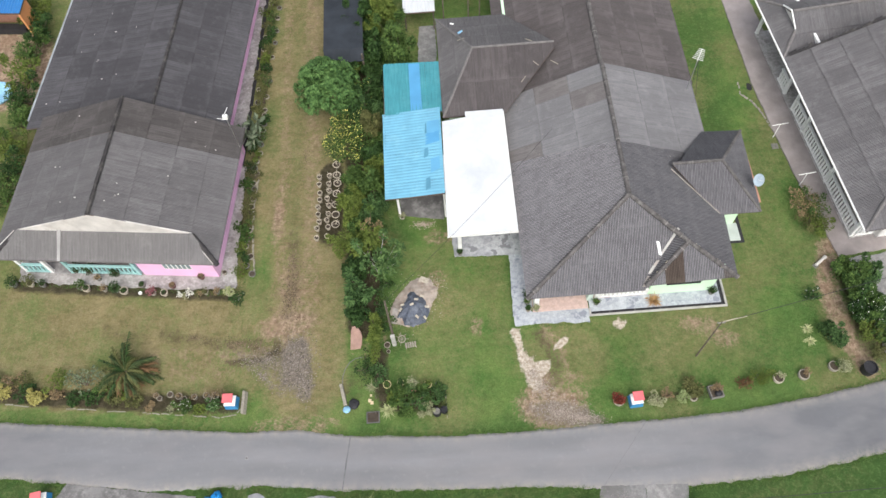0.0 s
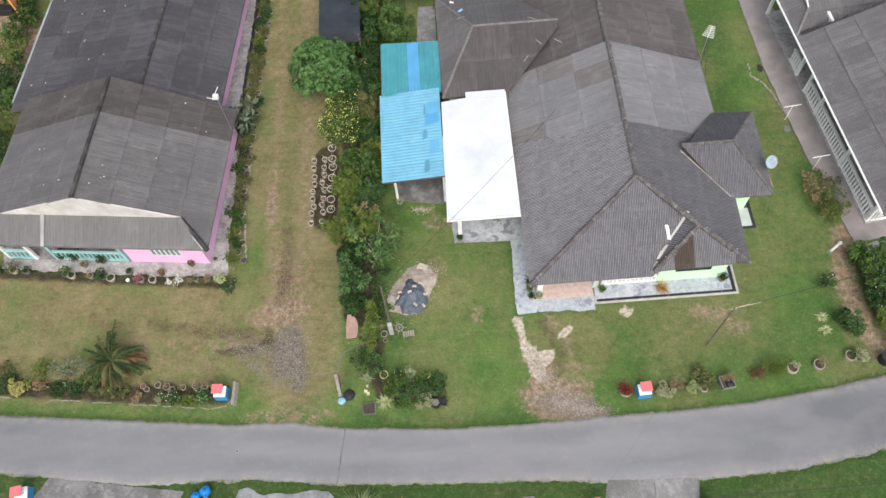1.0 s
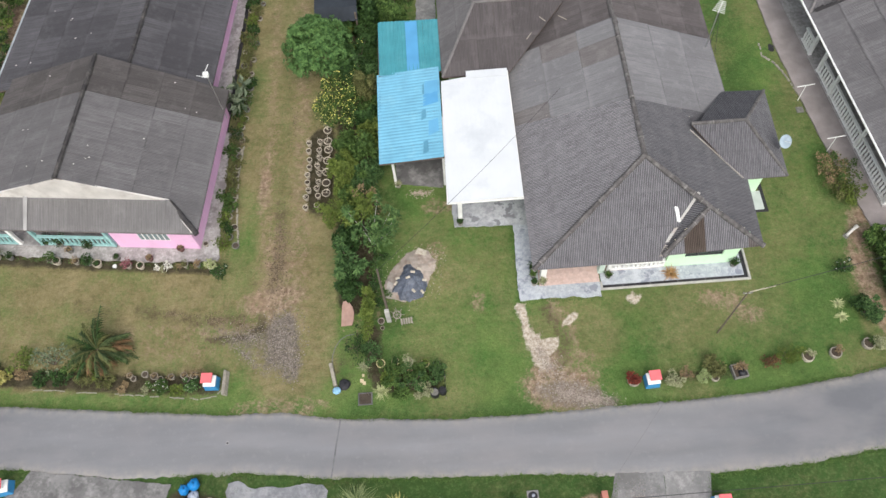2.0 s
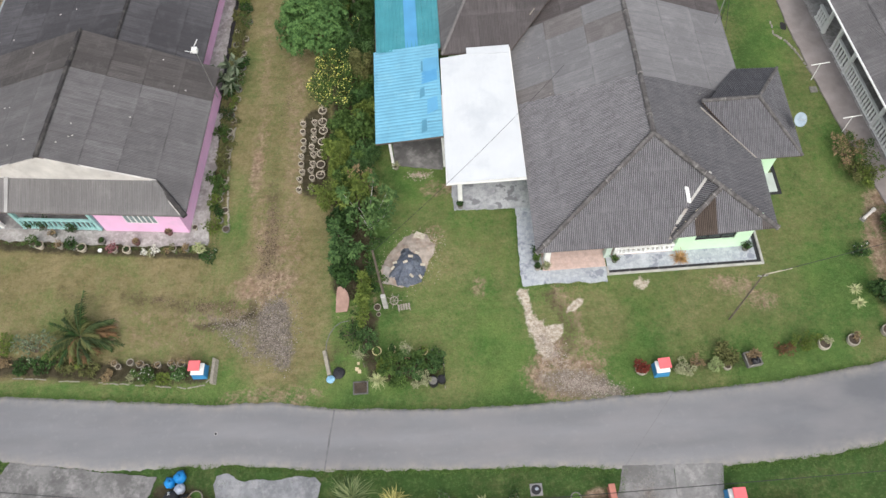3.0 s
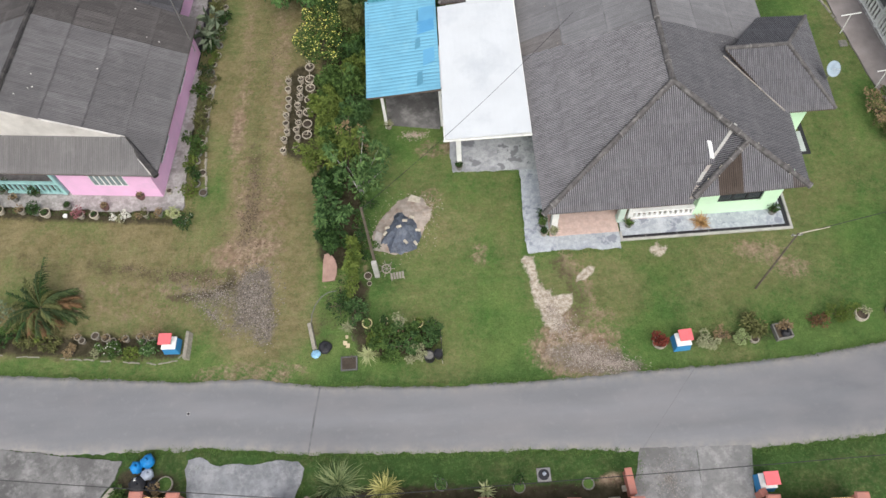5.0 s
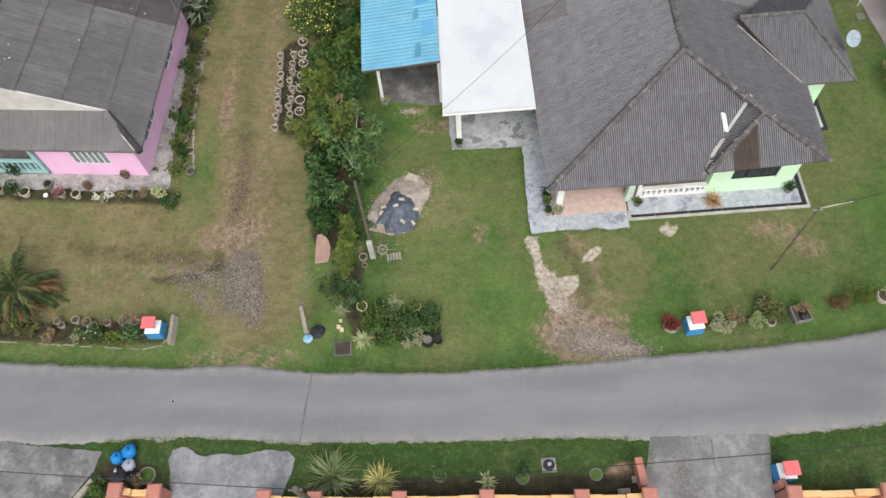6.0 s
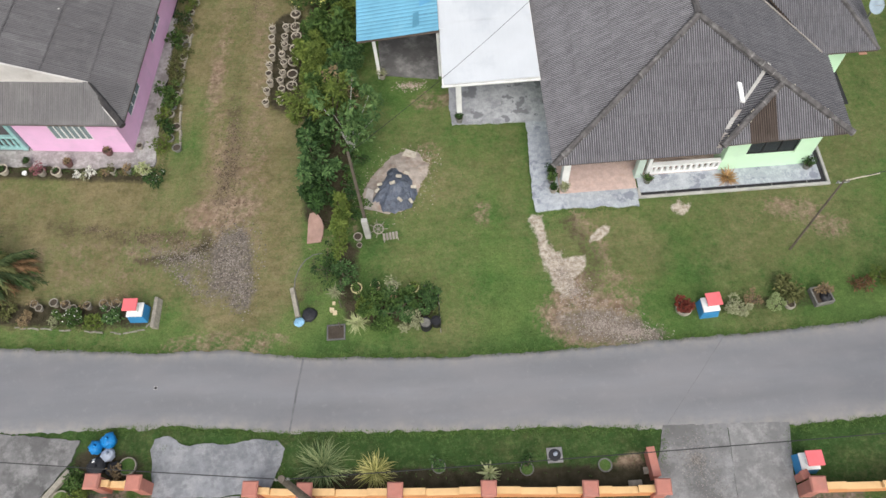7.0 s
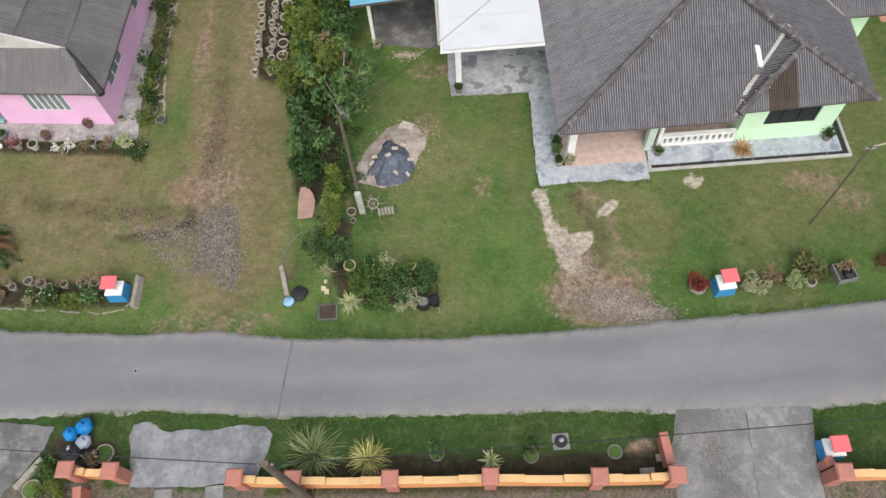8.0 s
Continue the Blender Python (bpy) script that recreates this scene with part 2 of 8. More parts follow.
L_PALM = foliage("dull_palm_leaves", (0.022, 0.042, 0.014), (0.1, 0.125, 0.045))
L_OLIVE = foliage("olive_leaves", (0.06, 0.07, 0.02), (0.17, 0.17, 0.065))
L_FRESH = foliage("fresh_green_leaves", (0.03, 0.075, 0.02), (0.145, 0.225, 0.075))
L_TREE = foliage("tree_leaves", (0.03, 0.078, 0.021), (0.13, 0.232, 0.068))
L_DARK = foliage("dark_hedge_leaves", (0.01, 0.028, 0.007), (0.06, 0.122, 0.03))
L_MID = foliage("shrub_leaves", (0.02, 0.05, 0.01), (0.12, 0.19, 0.047))
L_LIME = foliage("lime_leaves", (0.06, 0.095, 0.016), (0.17, 0.21, 0.045))
L_BLUISH = foliage("blue_green_leaves", (0.02, 0.054, 0.015), (0.12, 0.205, 0.066))
L_YELLOW = foliage("yellow_flowers", (0.6, 0.55, 0.1), (0.8, 0.76, 0.3))
L_WHITE = foliage("white_flowers", (0.6, 0.6, 0.52), (0.75, 0.75, 0.68))
L_RED = foliage("red_brown_leaves", (0.1, 0.02, 0.015), (0.24, 0.06, 0.035))
L_DRY = foliage("dry_twigs", (0.16, 0.11, 0.06), (0.34, 0.26, 0.14))
L_RUST = foliage("rust_brown_fronds", (0.085, 0.05, 0.022), (0.2, 0.115, 0.055))
L_PALE = foliage("pale_variegated_leaves", (0.18, 0.2, 0.1), (0.4, 0.4, 0.24))
L_PINK = foliage("pink_leaves", (0.2, 0.07, 0.08), (0.36, 0.17, 0.18))
L_STRAP = foliage("strap_leaves", (0.025, 0.075, 0.018), (0.42, 0.47, 0.22))
L_GOLD = foliage("golden_strap_leaves", (0.1, 0.12, 0.02), (0.72, 0.66, 0.26))
L_GREY_GREEN = foliage("silver_green_leaves", (0.07, 0.1, 0.05), (0.26, 0.31, 0.19))
L_CREAM = foliage("cream_yellow_leaves", (0.24, 0.22, 0.06), (0.52, 0.47, 0.17))
L_YUCCA = foliage("cream_green_leaves", (0.22, 0.26, 0.1), (0.5, 0.52, 0.28))
L_GRASS = foliage("grass_blades", (0.05, 0.1, 0.018), (0.12, 0.19, 0.05))


def ground_material():
    """Lawn with zones: r dry grass, g bare soil, b gravel, each broken up by noise."""
    s = Shade("lawn_and_soil", 0.95, 0.0, 0.1)
    z = s.attr("zone")
    brk = s.noise(2.2, 6, rough=0.7)
    brk2 = s.noise(9.0, 5, rough=0.7)
    off = s.math("ADD", s.math("MULTIPLY", s.math("SUBTRACT", brk, 0.5), 0.9), s.math("MULTIPLY", s.math("SUBTRACT", brk2, 0.5), 0.7))
    lush = s.mix(s.ramp(s.noise(0.55, 6, rough=0.65), 0.4, 0.6), (0.094, 0.19, 0.046), (0.18, 0.27, 0.076))
    lush = s.mix(s.ramp(s.noise(0.28, 6, rough=0.7), 0.48, 0.68, 0.0, 0.26), lush, (0.165, 0.15, 0.07))
    verge = s.attr("sand")[2]
    lush = s.mix(s.ramp(s.noise(0.9, 8, rough=0.75), 0.5, 0.68, 0.0, 0.3), lush, (0.165, 0.17, 0.066))
    lush = s.mix(s.ramp(s.noise(0.45, 6, rough=0.7), 0.5, 0.68, 0.0, 0.6), lush, (0.1, 0.18, 0.05))
    lush = s.mix(verge, lush, s.mix(s.ramp(s.noise(1.2, 5), 0.35, 0.65), (0.028, 0.072, 0.02), (0.053, 0.115, 0.032)))
    lush = s.mix(s.ramp(s.noise(22.0, 5, rough=0.8), 0.38, 0.68, 0.0, 0.7), lush, (0.042, 0.078, 0.018))
    dry = s.mix(s.ramp(s.noise(0.6, 5), 0.35, 0.65), (0.218, 0.188, 0.086), (0.328, 0.272, 0.141))
    dry = s.mix(s.ramp(s.noise(2.0, 7, (0.6, 1.8, 1.0), rough=0.75), 0.48, 0.68, 0.0, 0.6), dry, (0.135, 0.12, 0.052))
    dry = s.mix(s.ramp(s.noise(3.3, 7, rough=0.75), 0.5, 0.7, 0.0, 0.65), dry, (0.36, 0.29, 0.168))
    dry = s.mix(s.ramp(s.noise(20.0, 5, rough=0.8), 0.38, 0.68, 0.0, 0.65), dry, (0.09, 0.078, 0.038))
    soil = s.mix(s.ramp(s.noise(4.0, 8, rough=0.7), 0.4, 0.6), (0.17, 0.118, 0.08), (0.4, 0.3, 0.215))
    soil = s.mix(s.ramp(s.noise(0.8, 4), 0.45, 0.65, 0.0, 0.5), soil, (0.27, 0.175, 0.12))
    stone = s.mix(s.voronoi(16.0, "F1", "Color"), (0.1, 0.085, 0.07), (0.27, 0.235, 0.2))
    stone = s.mix(s.ramp(s.noise(3.0, 5), 0.4, 0.7, 0.0, 0.6), stone, (0.16, 0.13, 0.1))
    def mottle(c, tip):
        c = s.mix(s.ramp(s.noise(1.5, 7, rough=0.75), 0.42, 0.62, 0.0, 0.42), c, s.mix(0.5, c, (0.05, 0.06, 0.02)))
        c = s.mix(s.ramp(s.noise(5.0, 6, rough=0.8), 0.5, 0.66, 0.0, 0.5), c, s.mix(0.6, c, tip))
        return s.mix(s.ramp(s.noise(7.0, 7, (1.0, 1.4, 1.0), rough=0.85), 0.52, 0.63, 0.0, 0.5), c, s.mix(0.62, c, (0.035, 0.04, 0.014)))
    lush, dry = mottle(lush, (0.21, 0.29, 0.1)), mottle(dry, (0.37, 0.33, 0.19))
    f = lambda k: s.ramp(s.math("ADD", z[k], s.math("MULTIPLY", off, s.ramp(z[k], 0.0, 0.25, 0.0, 1.7 if k else 1.3))), 0.3 if k else 0.1, 0.8 if k else 1.0)
    col = s.mix(f(0), lush, dry)
    col = s.mix(f(1), col, soil)
    col = s.mix(f(2), col, stone)
    sand = s.mix(s.ramp(s.noise(6.0, 6, rough=0.75), 0.38, 0.6), (0.33, 0.265, 0.2), (0.62, 0.555, 0.46))
    q = s.attr("sand")[0]
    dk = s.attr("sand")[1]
    dark_ground = s.mix(s.ramp(s.noise(3.0, 6), 0.3, 0.7), (0.035, 0.034, 0.018), (0.085, 0.07, 0.045))
    col = s.mix(s.ramp(s.math("ADD", dk, s.math("MULTIPLY", off, s.ramp(dk, 0.0, 0.25))), 0.3, 0.75), col, dark_ground)
    col = s.mix(s.ramp(s.math("ADD", q, s.math("MULTIPLY", off, s.ramp(q, 0.0, 0.2))), 0.35, 0.65), col, sand)
    bump = s.math("ADD", s.noise(30.0, 5, rough=0.8), s.math("MULTIPLY", s.noise(4.0, 4), 1.5))
    return s.done(col, bump, 0.05)


def road_material():
    s = Shade("worn_asphalt", 0.9, 0.0, 0.25)
    ac = s.attr("across")
    col = s.mix(s.ramp(s.noise(0.5, 4, (0.25, 1.6, 1.0)), 0.35, 0.68), (0.178, 0.181, 0.19), (0.228, 0.23, 0.238))
    wheel = s.math("MULTIPLY", ac[0], s.ramp(s.noise(0.35, 3, (0.5, 2.0, 1.0)), 0.3, 0.65))
    col = s.mix(s.math("MULTIPLY", wheel, 0.5), col, (0.15, 0.148, 0.153))
    col = s.mix(s.ramp(s.noise(1.6, 7, (0.3, 1.6, 1.0), rough=0.7), 0.5, 0.75, 0.0, 0.5), col, (0.165, 0.163, 0.168))
    col = s.mix(s.ramp(s.noise(3.5, 7, rough=0.75), 0.55, 0.75, 0.0, 0.4), col, (0.3, 0.293, 0.29))
    col = s.mix(s.ramp(s.noise(70.0, 3), 0.4, 0.7, 0.0, 0.4), col, (0.14, 0.135, 0.135))
    # Lane ends fall off darker: vignetting painted into the asphalt colour
    col = s.mix(s.math("MULTIPLY", ac[2], s.ramp(s.noise(0.4, 4), 0.25, 0.6, 0.6, 1.0)), col, (0.115, 0.118, 0.126))
    col = s.mix(s.ramp(s.noise(0.22, 4, (1.0, 2.2, 1.0)), 0.46, 0.64, 0.0, 0.5), col, (0.228, 0.219, 0.22))
    dust = s.math("MULTIPLY", ac[1], s.ramp(s.noise(2.5, 6, rough=0.7), 0.35, 0.65))
    col = s.mix(s.math("MULTIPLY", dust, 0.9), col, (0.29, 0.268, 0.235))
    col = s.mix(s.ramp(s.voronoi(2.2), 0.0, 0.028, 0.7, 0.0), col, (0.5, 0.47, 0.43))
    return s.done(col, s.noise(60.0, 4), 0.006)


M_GROUND = ground_material()
M_ROAD = road_material()

# ---- building tools ----


def thing(name, label, category, group="", m=None, kind=""):
    ob = new(name)
    ob.empty_display_size = 0.2
    if m is not None:
        ob.matrix_basis = m
    return tagged(ob, label, category, group, kind)


def part(name, bm, material, parent=None, label="", smooth=False):
    me = bpy.data.meshes.new(name)
    bm.to_mesh(me)
    bm.free()
    me.materials.append(material)
    if smooth:
        me.polygons.foreach_set("use_smooth", [True] * len(me.polygons))
    ob = new(name, me)
    ob.parent = parent
    return tagged(ob, label)


def raw(name, verts, faces, material, parent=None, label="", smooth=False):
    me = bpy.data.meshes.new(name)
    me.from_pydata([tuple(v) for v in verts], [], faces)
    me.materials.append(material)
    if smooth:
        me.polygons.foreach_set("use_smooth", [True] * len(me.polygons))
    ob = new(name, me)
    ob.parent = parent
    return tagged(ob, label)


def solid(bm, corners, bevel=0.0):
    """Eight corners: four of the bottom, four of the top, counter-clockwise."""
    v = [bm.verts.new(c) for c in corners]
    fs = [bm.faces.new([v[i] for i in f]) for f in ((3, 2, 1, 0), (4, 5, 6, 7), (0, 1, 5, 4), (1, 2, 6, 5), (2, 3, 7, 6), (3, 0, 4, 7))]
    if bevel:
        es = list({e for f in fs for e in f.edges})
        bmesh.ops.bevel(bm, geom=es, offset=bevel, segments=1, affect="EDGES")


def box(bm, x0, x1, y0, y1, z0, z1, bevel=0.0):
    solid(bm, [(x0, y0, z0), (x1, y0, z0), (x1, y1, z0), (x0, y1, z0), (x0, y0, z1), (x1, y0, z1), (x1, y1, z1), (x0, y1, z1)], bevel)


def boxed(name, dims, material, parent=None, label="", bevel=0.01):
    bm = bmesh.new()
    box(bm, *dims, bevel)
    return part(name, bm, material, parent, label)


def prism(bm, outline, z0, z1):
    """An upright prism over a flat outline (counter-clockwise)."""
    lo = [bm.verts.new((x, y, z0)) for x, y in outline]
    hi = [bm.verts.new((x, y, z1)) for x, y in outline]
    bm.faces.new(lo[::-1])
    bm.faces.new(hi)
    n = len(lo)
    for i in range(n):
        bm.faces.new((lo[i], lo[(i + 1) % n], hi[(i + 1) % n], hi[i]))


def slab(bm, pts, thick):
    """A flat polygon in space, given thickness downwards."""
    hi = [bm.verts.new(p) for p in pts]
    lo = [bm.verts.new((p[0], p[1], p[2] - thick)) for p in pts]
    bm.faces.new(hi)
    bm.faces.new(lo[::-1])
    n = len(hi)
    for i in range(n):
        bm.faces.new((hi[i], lo[i], lo[(i + 1) % n], hi[(i + 1) % n]))


def tube(bm, pts, radii, seg=8, close=True):
    """A tube along points, with a radius at each."""
    pts = [Vector(p) for p in pts]
    if isinstance(radii, (int, float)):
        radii = [radii] * len(pts)
    rings = []
    for i, p in enumerate(pts):
        d = (pts[min(i + 1, len(pts) - 1)] - pts[max(i - 1, 0)]).normalized()
        a = d.cross(Vector((0, 0, 1)) if abs(d.z) < 0.9 else Vector((1, 0, 0))).normalized()
        b = d.cross(a)
        rings.append([bm.verts.new(p + (a * math.cos(k * math.tau / seg) + b * math.sin(k * math.tau / seg)) * radii[i]) for k in range(seg)])
    for r, q in zip(rings, rings[1:]):
        for k in range(seg):
            bm.faces.new((r[k], q[k], q[(k + 1) % seg], r[(k + 1) % seg]))
    if close:
        bm.faces.new(rings[0])
        bm.faces.new(rings[-1][::-1])


def lathe(bm, profile, at=(0, 0, 0), seg=14):
    """Turn a profile of (radius, height) about the upright axis."""
    rings = []
    for r, z in profile:
        rings.append([bm.verts.new((at[0] + r * math.cos(k * math.tau / seg), at[1] + r * math.sin(k * math.tau / seg), at[2] + z)) for k in range(seg)])
    for r, q in zip(rings, rings[1:]):
        for k in range(seg):
            bm.faces.new((r[k], r[(k + 1) % seg], q[(k + 1) % seg], q[k]))
    bm.faces.new(rings[0][::-1])
    bm.faces.new(rings[-1])


# -- corrugated roofs --


def span(poly, u):
    """The stretch of v that a convex outline covers at u, or None."""
    vs = []
    for (a, b), (c, d) in zip(poly, poly[1:] + poly[:1]):
        if abs(c - a) < 1e-9:
            if abs(u - a) < 1e-6:
                vs += [b, d]
        elif min(a, c) - 1e-9 <= u <= max(a, c) + 1e-9:
            vs.append(b + (d - b) * (u - a) / (c - a))
    return (min(vs), max(vs)) if len(vs) > 1 else None


SHEETS = {}


def roof_slope(name, parent, corners, material, sheet=(0.912, 1.75), waves=True, pitch=PITCH, wave=WAVE, label="", sheet_name="roof_sheet", seed=0, per=8, board=None, alt=(), run=None):
    """A slope over corners in space: the first two run along the eave, left to right as seen from outside. Under-boarding with a layer of single corrugated sheets. alt: patches (u0, u1, v0, v1, material) of other sheets; run: the eave's way where it is not the first edge."""
    rnd = random.Random(seed)
    p = [Vector(c) for c in corners]
    u = (p[1] - p[0]).normalized()
    n = u.cross(p[2] - p[0]).normalized()
    if run:
        u = (Vector(run) - n * n.dot(Vector(run))).normalized()
    v = n.cross(u)
    poly = [((q - p[0]).dot(u), (q - p[0]).dot(v)) for q in p]
    bm = bmesh.new()
    slab(bm, [q - n * 0.045 for q in p], 0.04)
    deck = part(name, bm, board or M_DECK, parent, label)
    frame_m = Matrix((u, v, n)).transposed().to_4x4()
    frame_m.translation = p[0]
    u0, u1 = min(a for a, b in poly), max(a for a, b in poly)
    v0, v1 = min(b for a, b in poly), max(b for a, b in poly)
    w, h = sheet
    nu, nv = max(1, math.ceil((u1 - u0) / w - 0.05)), max(1, math.ceil((v1 - v0) / h - 0.15))
    hv = (v1 - v0) / nv
    step = pitch / per
    for i in range(nu):
        for j in range(nv):
            a, b = u0 + i * w, min(u0 + (i + 1) * w, u1)
            c, d = v0 + j * hv - (0.06 if j else 0.0), v0 + (j + 1) * hv
            k = max(2, round((b - a) / step))
            cols = []
            for s in range(k + 1):
                x = a + (b - a) * s / k
                r = span(poly, min(max(x, u0 + 1e-5), u1 - 1e-5))
                if r is None:
                    cols.append(None)
                    continue
                lo, hi = max(c, r[0]), min(d, r[1])
                cols.append((x, lo, hi) if hi - lo > 0.004 else None)
            if sum(q is not None for q in cols) < 2:
                continue
            mat = next((m for p0, p1, q0, q1, m in alt if p0 <= (a + b) / 2 <= p1 and q0 <= (c + d) / 2 <= q1), material)
            full = all(q is not None and abs(q[1] - c) < 1e-6 and abs(q[2] - d) < 1e-6 for q in cols) and abs(b - a - w) < 1e-6
            key = (round(w, 3), round(d - c, 3), pitch, wave, mat.name) if full else None
            if key in SHEETS:
                me = SHEETS[key]
            else:
                verts, faces, uvs = [], [], []
                for q, r in zip(cols, cols[1:]):
                    if q is None or r is None:
                        continue
                    m = len(verts)
                    for x, lo, hi in (q, r):
                        zz = wave * (2 * abs(math.cos((x - a) * math.pi / pitch)) ** 0.8 - 1) if waves else 0.0
                        for y in (lo, hi):
                            verts.append((x - a, y - c, zz + 0.026 * (d - y) / max(d - c, 0.01)))
                            uvs.append((x, y))
                    faces.append((m, m + 2, m + 3, m + 1))
                if not faces:
                    continue
                me = bpy.data.meshes.new(sheet_name)
                me.from_pydata(verts, [], faces)
                lay = me.uv_layers.new(name="UVMap")
                for li, loop in enumerate(me.loops):
                    lay.data[li].uv = uvs[loop.vertex_index]
                me.materials.append(mat)
                if key:
                    SHEETS[key] = me
            ob = new(sheet_name, me)
            ob.parent = deck
            ob.matrix_basis = frame_m @ Matrix.Translation((a, c, 0.0)) @ pose(0, 0, rnd.uniform(0, 0.004), rnd.uniform(-0.1, 0.1), 0, rnd.uniform(-0.15, 0.15))
    return deck


def ridge_cap(parent, a, b, r=0.11, name="ridge_cap", mat=None, lift=0.03, step=0.45):
    """Overlapping half-round caps along a ridge or hip, as one part."""
    a, b = Vector(a) + Vector((0, 0, lift)), Vector(b) + Vector((0, 0, lift))
    n = max(1, round((b - a).length / step))
    rnd = random.Random(round(a.x * 31 + b.y * 17))
    for i in range(n):
        p, q = a.lerp(b, i / n), a.lerp(b, min(1.0, (i + 1.12) / n))
        k = rnd.uniform(0.9, 1.12)
        bm = bmesh.new()
        tube(bm, [p, q], [r * 1.1 * k, r * 0.92 * k], 7)
        cap = part(name, bm, mat or M_CAP, parent)
        if mat is None and rnd.random() < 0.3:
            d = (q - p).normalized()
            bm = bmesh.new()
            tube(bm, [p - d * 0.02, p + d * rnd.uniform(0.01, 0.05)], r * 1.14 * k, 7)
            part("mortar_joint", bm, M_MORTAR, cap)


# -- plants --


def leaf_cloud(rnd, centres, radii, count, size, lean=0.5, slim=0.5, shell=0.55):
    """Leaves as small folded blades, spread in clumps. Returns verts and faces."""
    verts, faces = [], []
    for _ in range(count):
        k = rnd.randrange(len(centres))
        c, r = centres[k], radii[k]
        d = Vector((rnd.gauss(0, 1), rnd.gauss(0, 1), rnd.gauss(0, 1))).normalized()
        q = shell + (1 - shell) * rnd.random() ** 0.6
        p = Vector((c[0] + d.x * r[0] * q, c[1] + d.y * r[1] * q, max(0.03, c[2] + d.z * r[2] * q)))
        out = Vector((d.x + rnd.gauss(0, lean), d.y + rnd.gauss(0, lean), 0.35 * d.z + rnd.gauss(0, lean * 0.6))).normalized()
        side = out.cross(Vector((rnd.gauss(0, 0.5), rnd.gauss(0, 0.5), 1))).normalized()
        up = side.cross(out)
        s = size * rnd.uniform(0.6, 1.3)
        m = len(verts)
        verts += [p, p + out * s * 0.5 + side * s * slim * 0.5 + up * s * 0.1, p + out * s - up * s * 0.1, p + out * s * 0.5 - side * s * slim * 0.5 + up * s * 0.1]
        faces += [(m, m + 1, m + 2), (m, m + 2, m + 3)]
    return verts, faces


def rosettes(rnd, spots, count, size, slim=0.4, lift=0.35):
    """Whorls of leaves that spread round their twig's tip: spots are (tip, outward way)."""
    verts, faces = [], []
    for p, d in spots:
        p, d = Vector(p), Vector(d).normalized()
        a = d.cross(Vector((0.3, 0.2, 1)) if abs(d.z) < 0.9 else Vector((1, 0, 0))).normalized()
        b = d.cross(a)
        turn, k = rnd.uniform(0, math.tau), rnd.uniform(0.75, 1.25)
        for i in range(count):
            w = turn + i * 2.4
            out = (a * math.cos(w) + b * math.sin(w) + d * (lift + 0.5 * i / count)).normalized()
            side = out.cross(d).normalized()
            s = size * k * rnd.uniform(0.7, 1.15) * (1 - 0.35 * i / count)
            m = len(verts)
            verts += [p, p + out * s * 0.55 + side * s * slim * 0.5, p + out * s - d * s * 0.2, p + out * s * 0.55 - side * s * slim * 0.5]
            faces += [(m, m + 1, m + 2), (m, m + 2, m + 3)]
    return verts, faces


def clumps(rnd, rx, ry, h, n, k=0.42):
    """Clump centres and radii that make up an uneven crown."""
    cs, rs = [], []
    for _ in range(n):
        a, q = rnd.uniform(0, math.tau), math.sqrt(rnd.random()) * 0.75
        z = h * rnd.uniform(0.35, 0.8)
        cs.append((math.cos(a) * rx * q, math.sin(a) * ry * q, z))
        s = k * rnd.uniform(0.7, 1.25)
        rs.append((rx * s, ry * s, h * s * 0.7))
    for _ in range(n // 2):
        a, q = rnd.uniform(0, math.tau), rnd.uniform(0.75, 1.15)
        cs.append((math.cos(a) * rx * q, math.sin(a) * ry * q, h * rnd.uniform(0.5, 1.15)))
        s = 0.16 * rnd.uniform(0.6, 1.3)
        rs.append((rx * s, ry * s, h * s))
    return cs, rs


def shrub(name, label, x, y, rx, ry, h, leaves, mat, size=0.12, category="shrub", group="", seed=1, n=9, bloom=None, blooms=0, slim=0.5, z=0.0, k=0.42, bark=None, whorl=0.0):
    """A shrub: forking stems and a crown of single leaves, with flowers where asked."""
    rnd = random.Random(seed * 7919 + round(x * 10))
    ob = thing(name, label, category, group, pose(x, y, z))
    cs, rs = clumps(rnd, rx, ry, h, n, k)
    bm = bmesh.new()
    for c in cs[:5] + cs[n:]:
        mid = (c[0] * 0.4 + rnd.uniform(-0.05, 0.05), c[1] * 0.4, c[2] * 0.5)
        tube(bm, [(rnd.uniform(-0.05, 0.05), rnd.uniform(-0.05, 0.05), 0), mid, c], [0.03 + 0.012 * h, 0.02, 0.008], 5)
    part("branchwork", bm, bark or M_BARK, ob)
    v, f = leaf_cloud(rnd, cs, rs, leaves, size, slim=slim)
    if whorl:
        spots = []
        for _ in range(leaves // 14):
            i = rnd.randrange(len(cs))
            d = Vector((rnd.gauss(0, 0.8), rnd.gauss(0, 0.8), abs(rnd.gauss(0.5, 0.5)))).normalized()
            spots.append(((cs[i][0] + d.x * rs[i][0], cs[i][1] + d.y * rs[i][1], cs[i][2] + d.z * rs[i][2]), d))
        v2, f2 = rosettes(rnd, spots, 7, whorl, slim * 0.8)
        m = len(v)
        v += v2
        f += [tuple(q + m for q in t) for t in f2]
    raw("crown", v, f, mat, ob)
    if bloom:
        tops = [(c[0], c[1], c[2] + r[2] * 0.25) for c, r in zip(cs, rs)]
        v, f = leaf_cloud(rnd, tops, [(r[0], r[1], r[2]) for r in rs], blooms, size * 0.55, slim=0.95, shell=0.92)
        tagged(raw("flowers", v, f, bloom, ob), kind="stuff")
    return ob


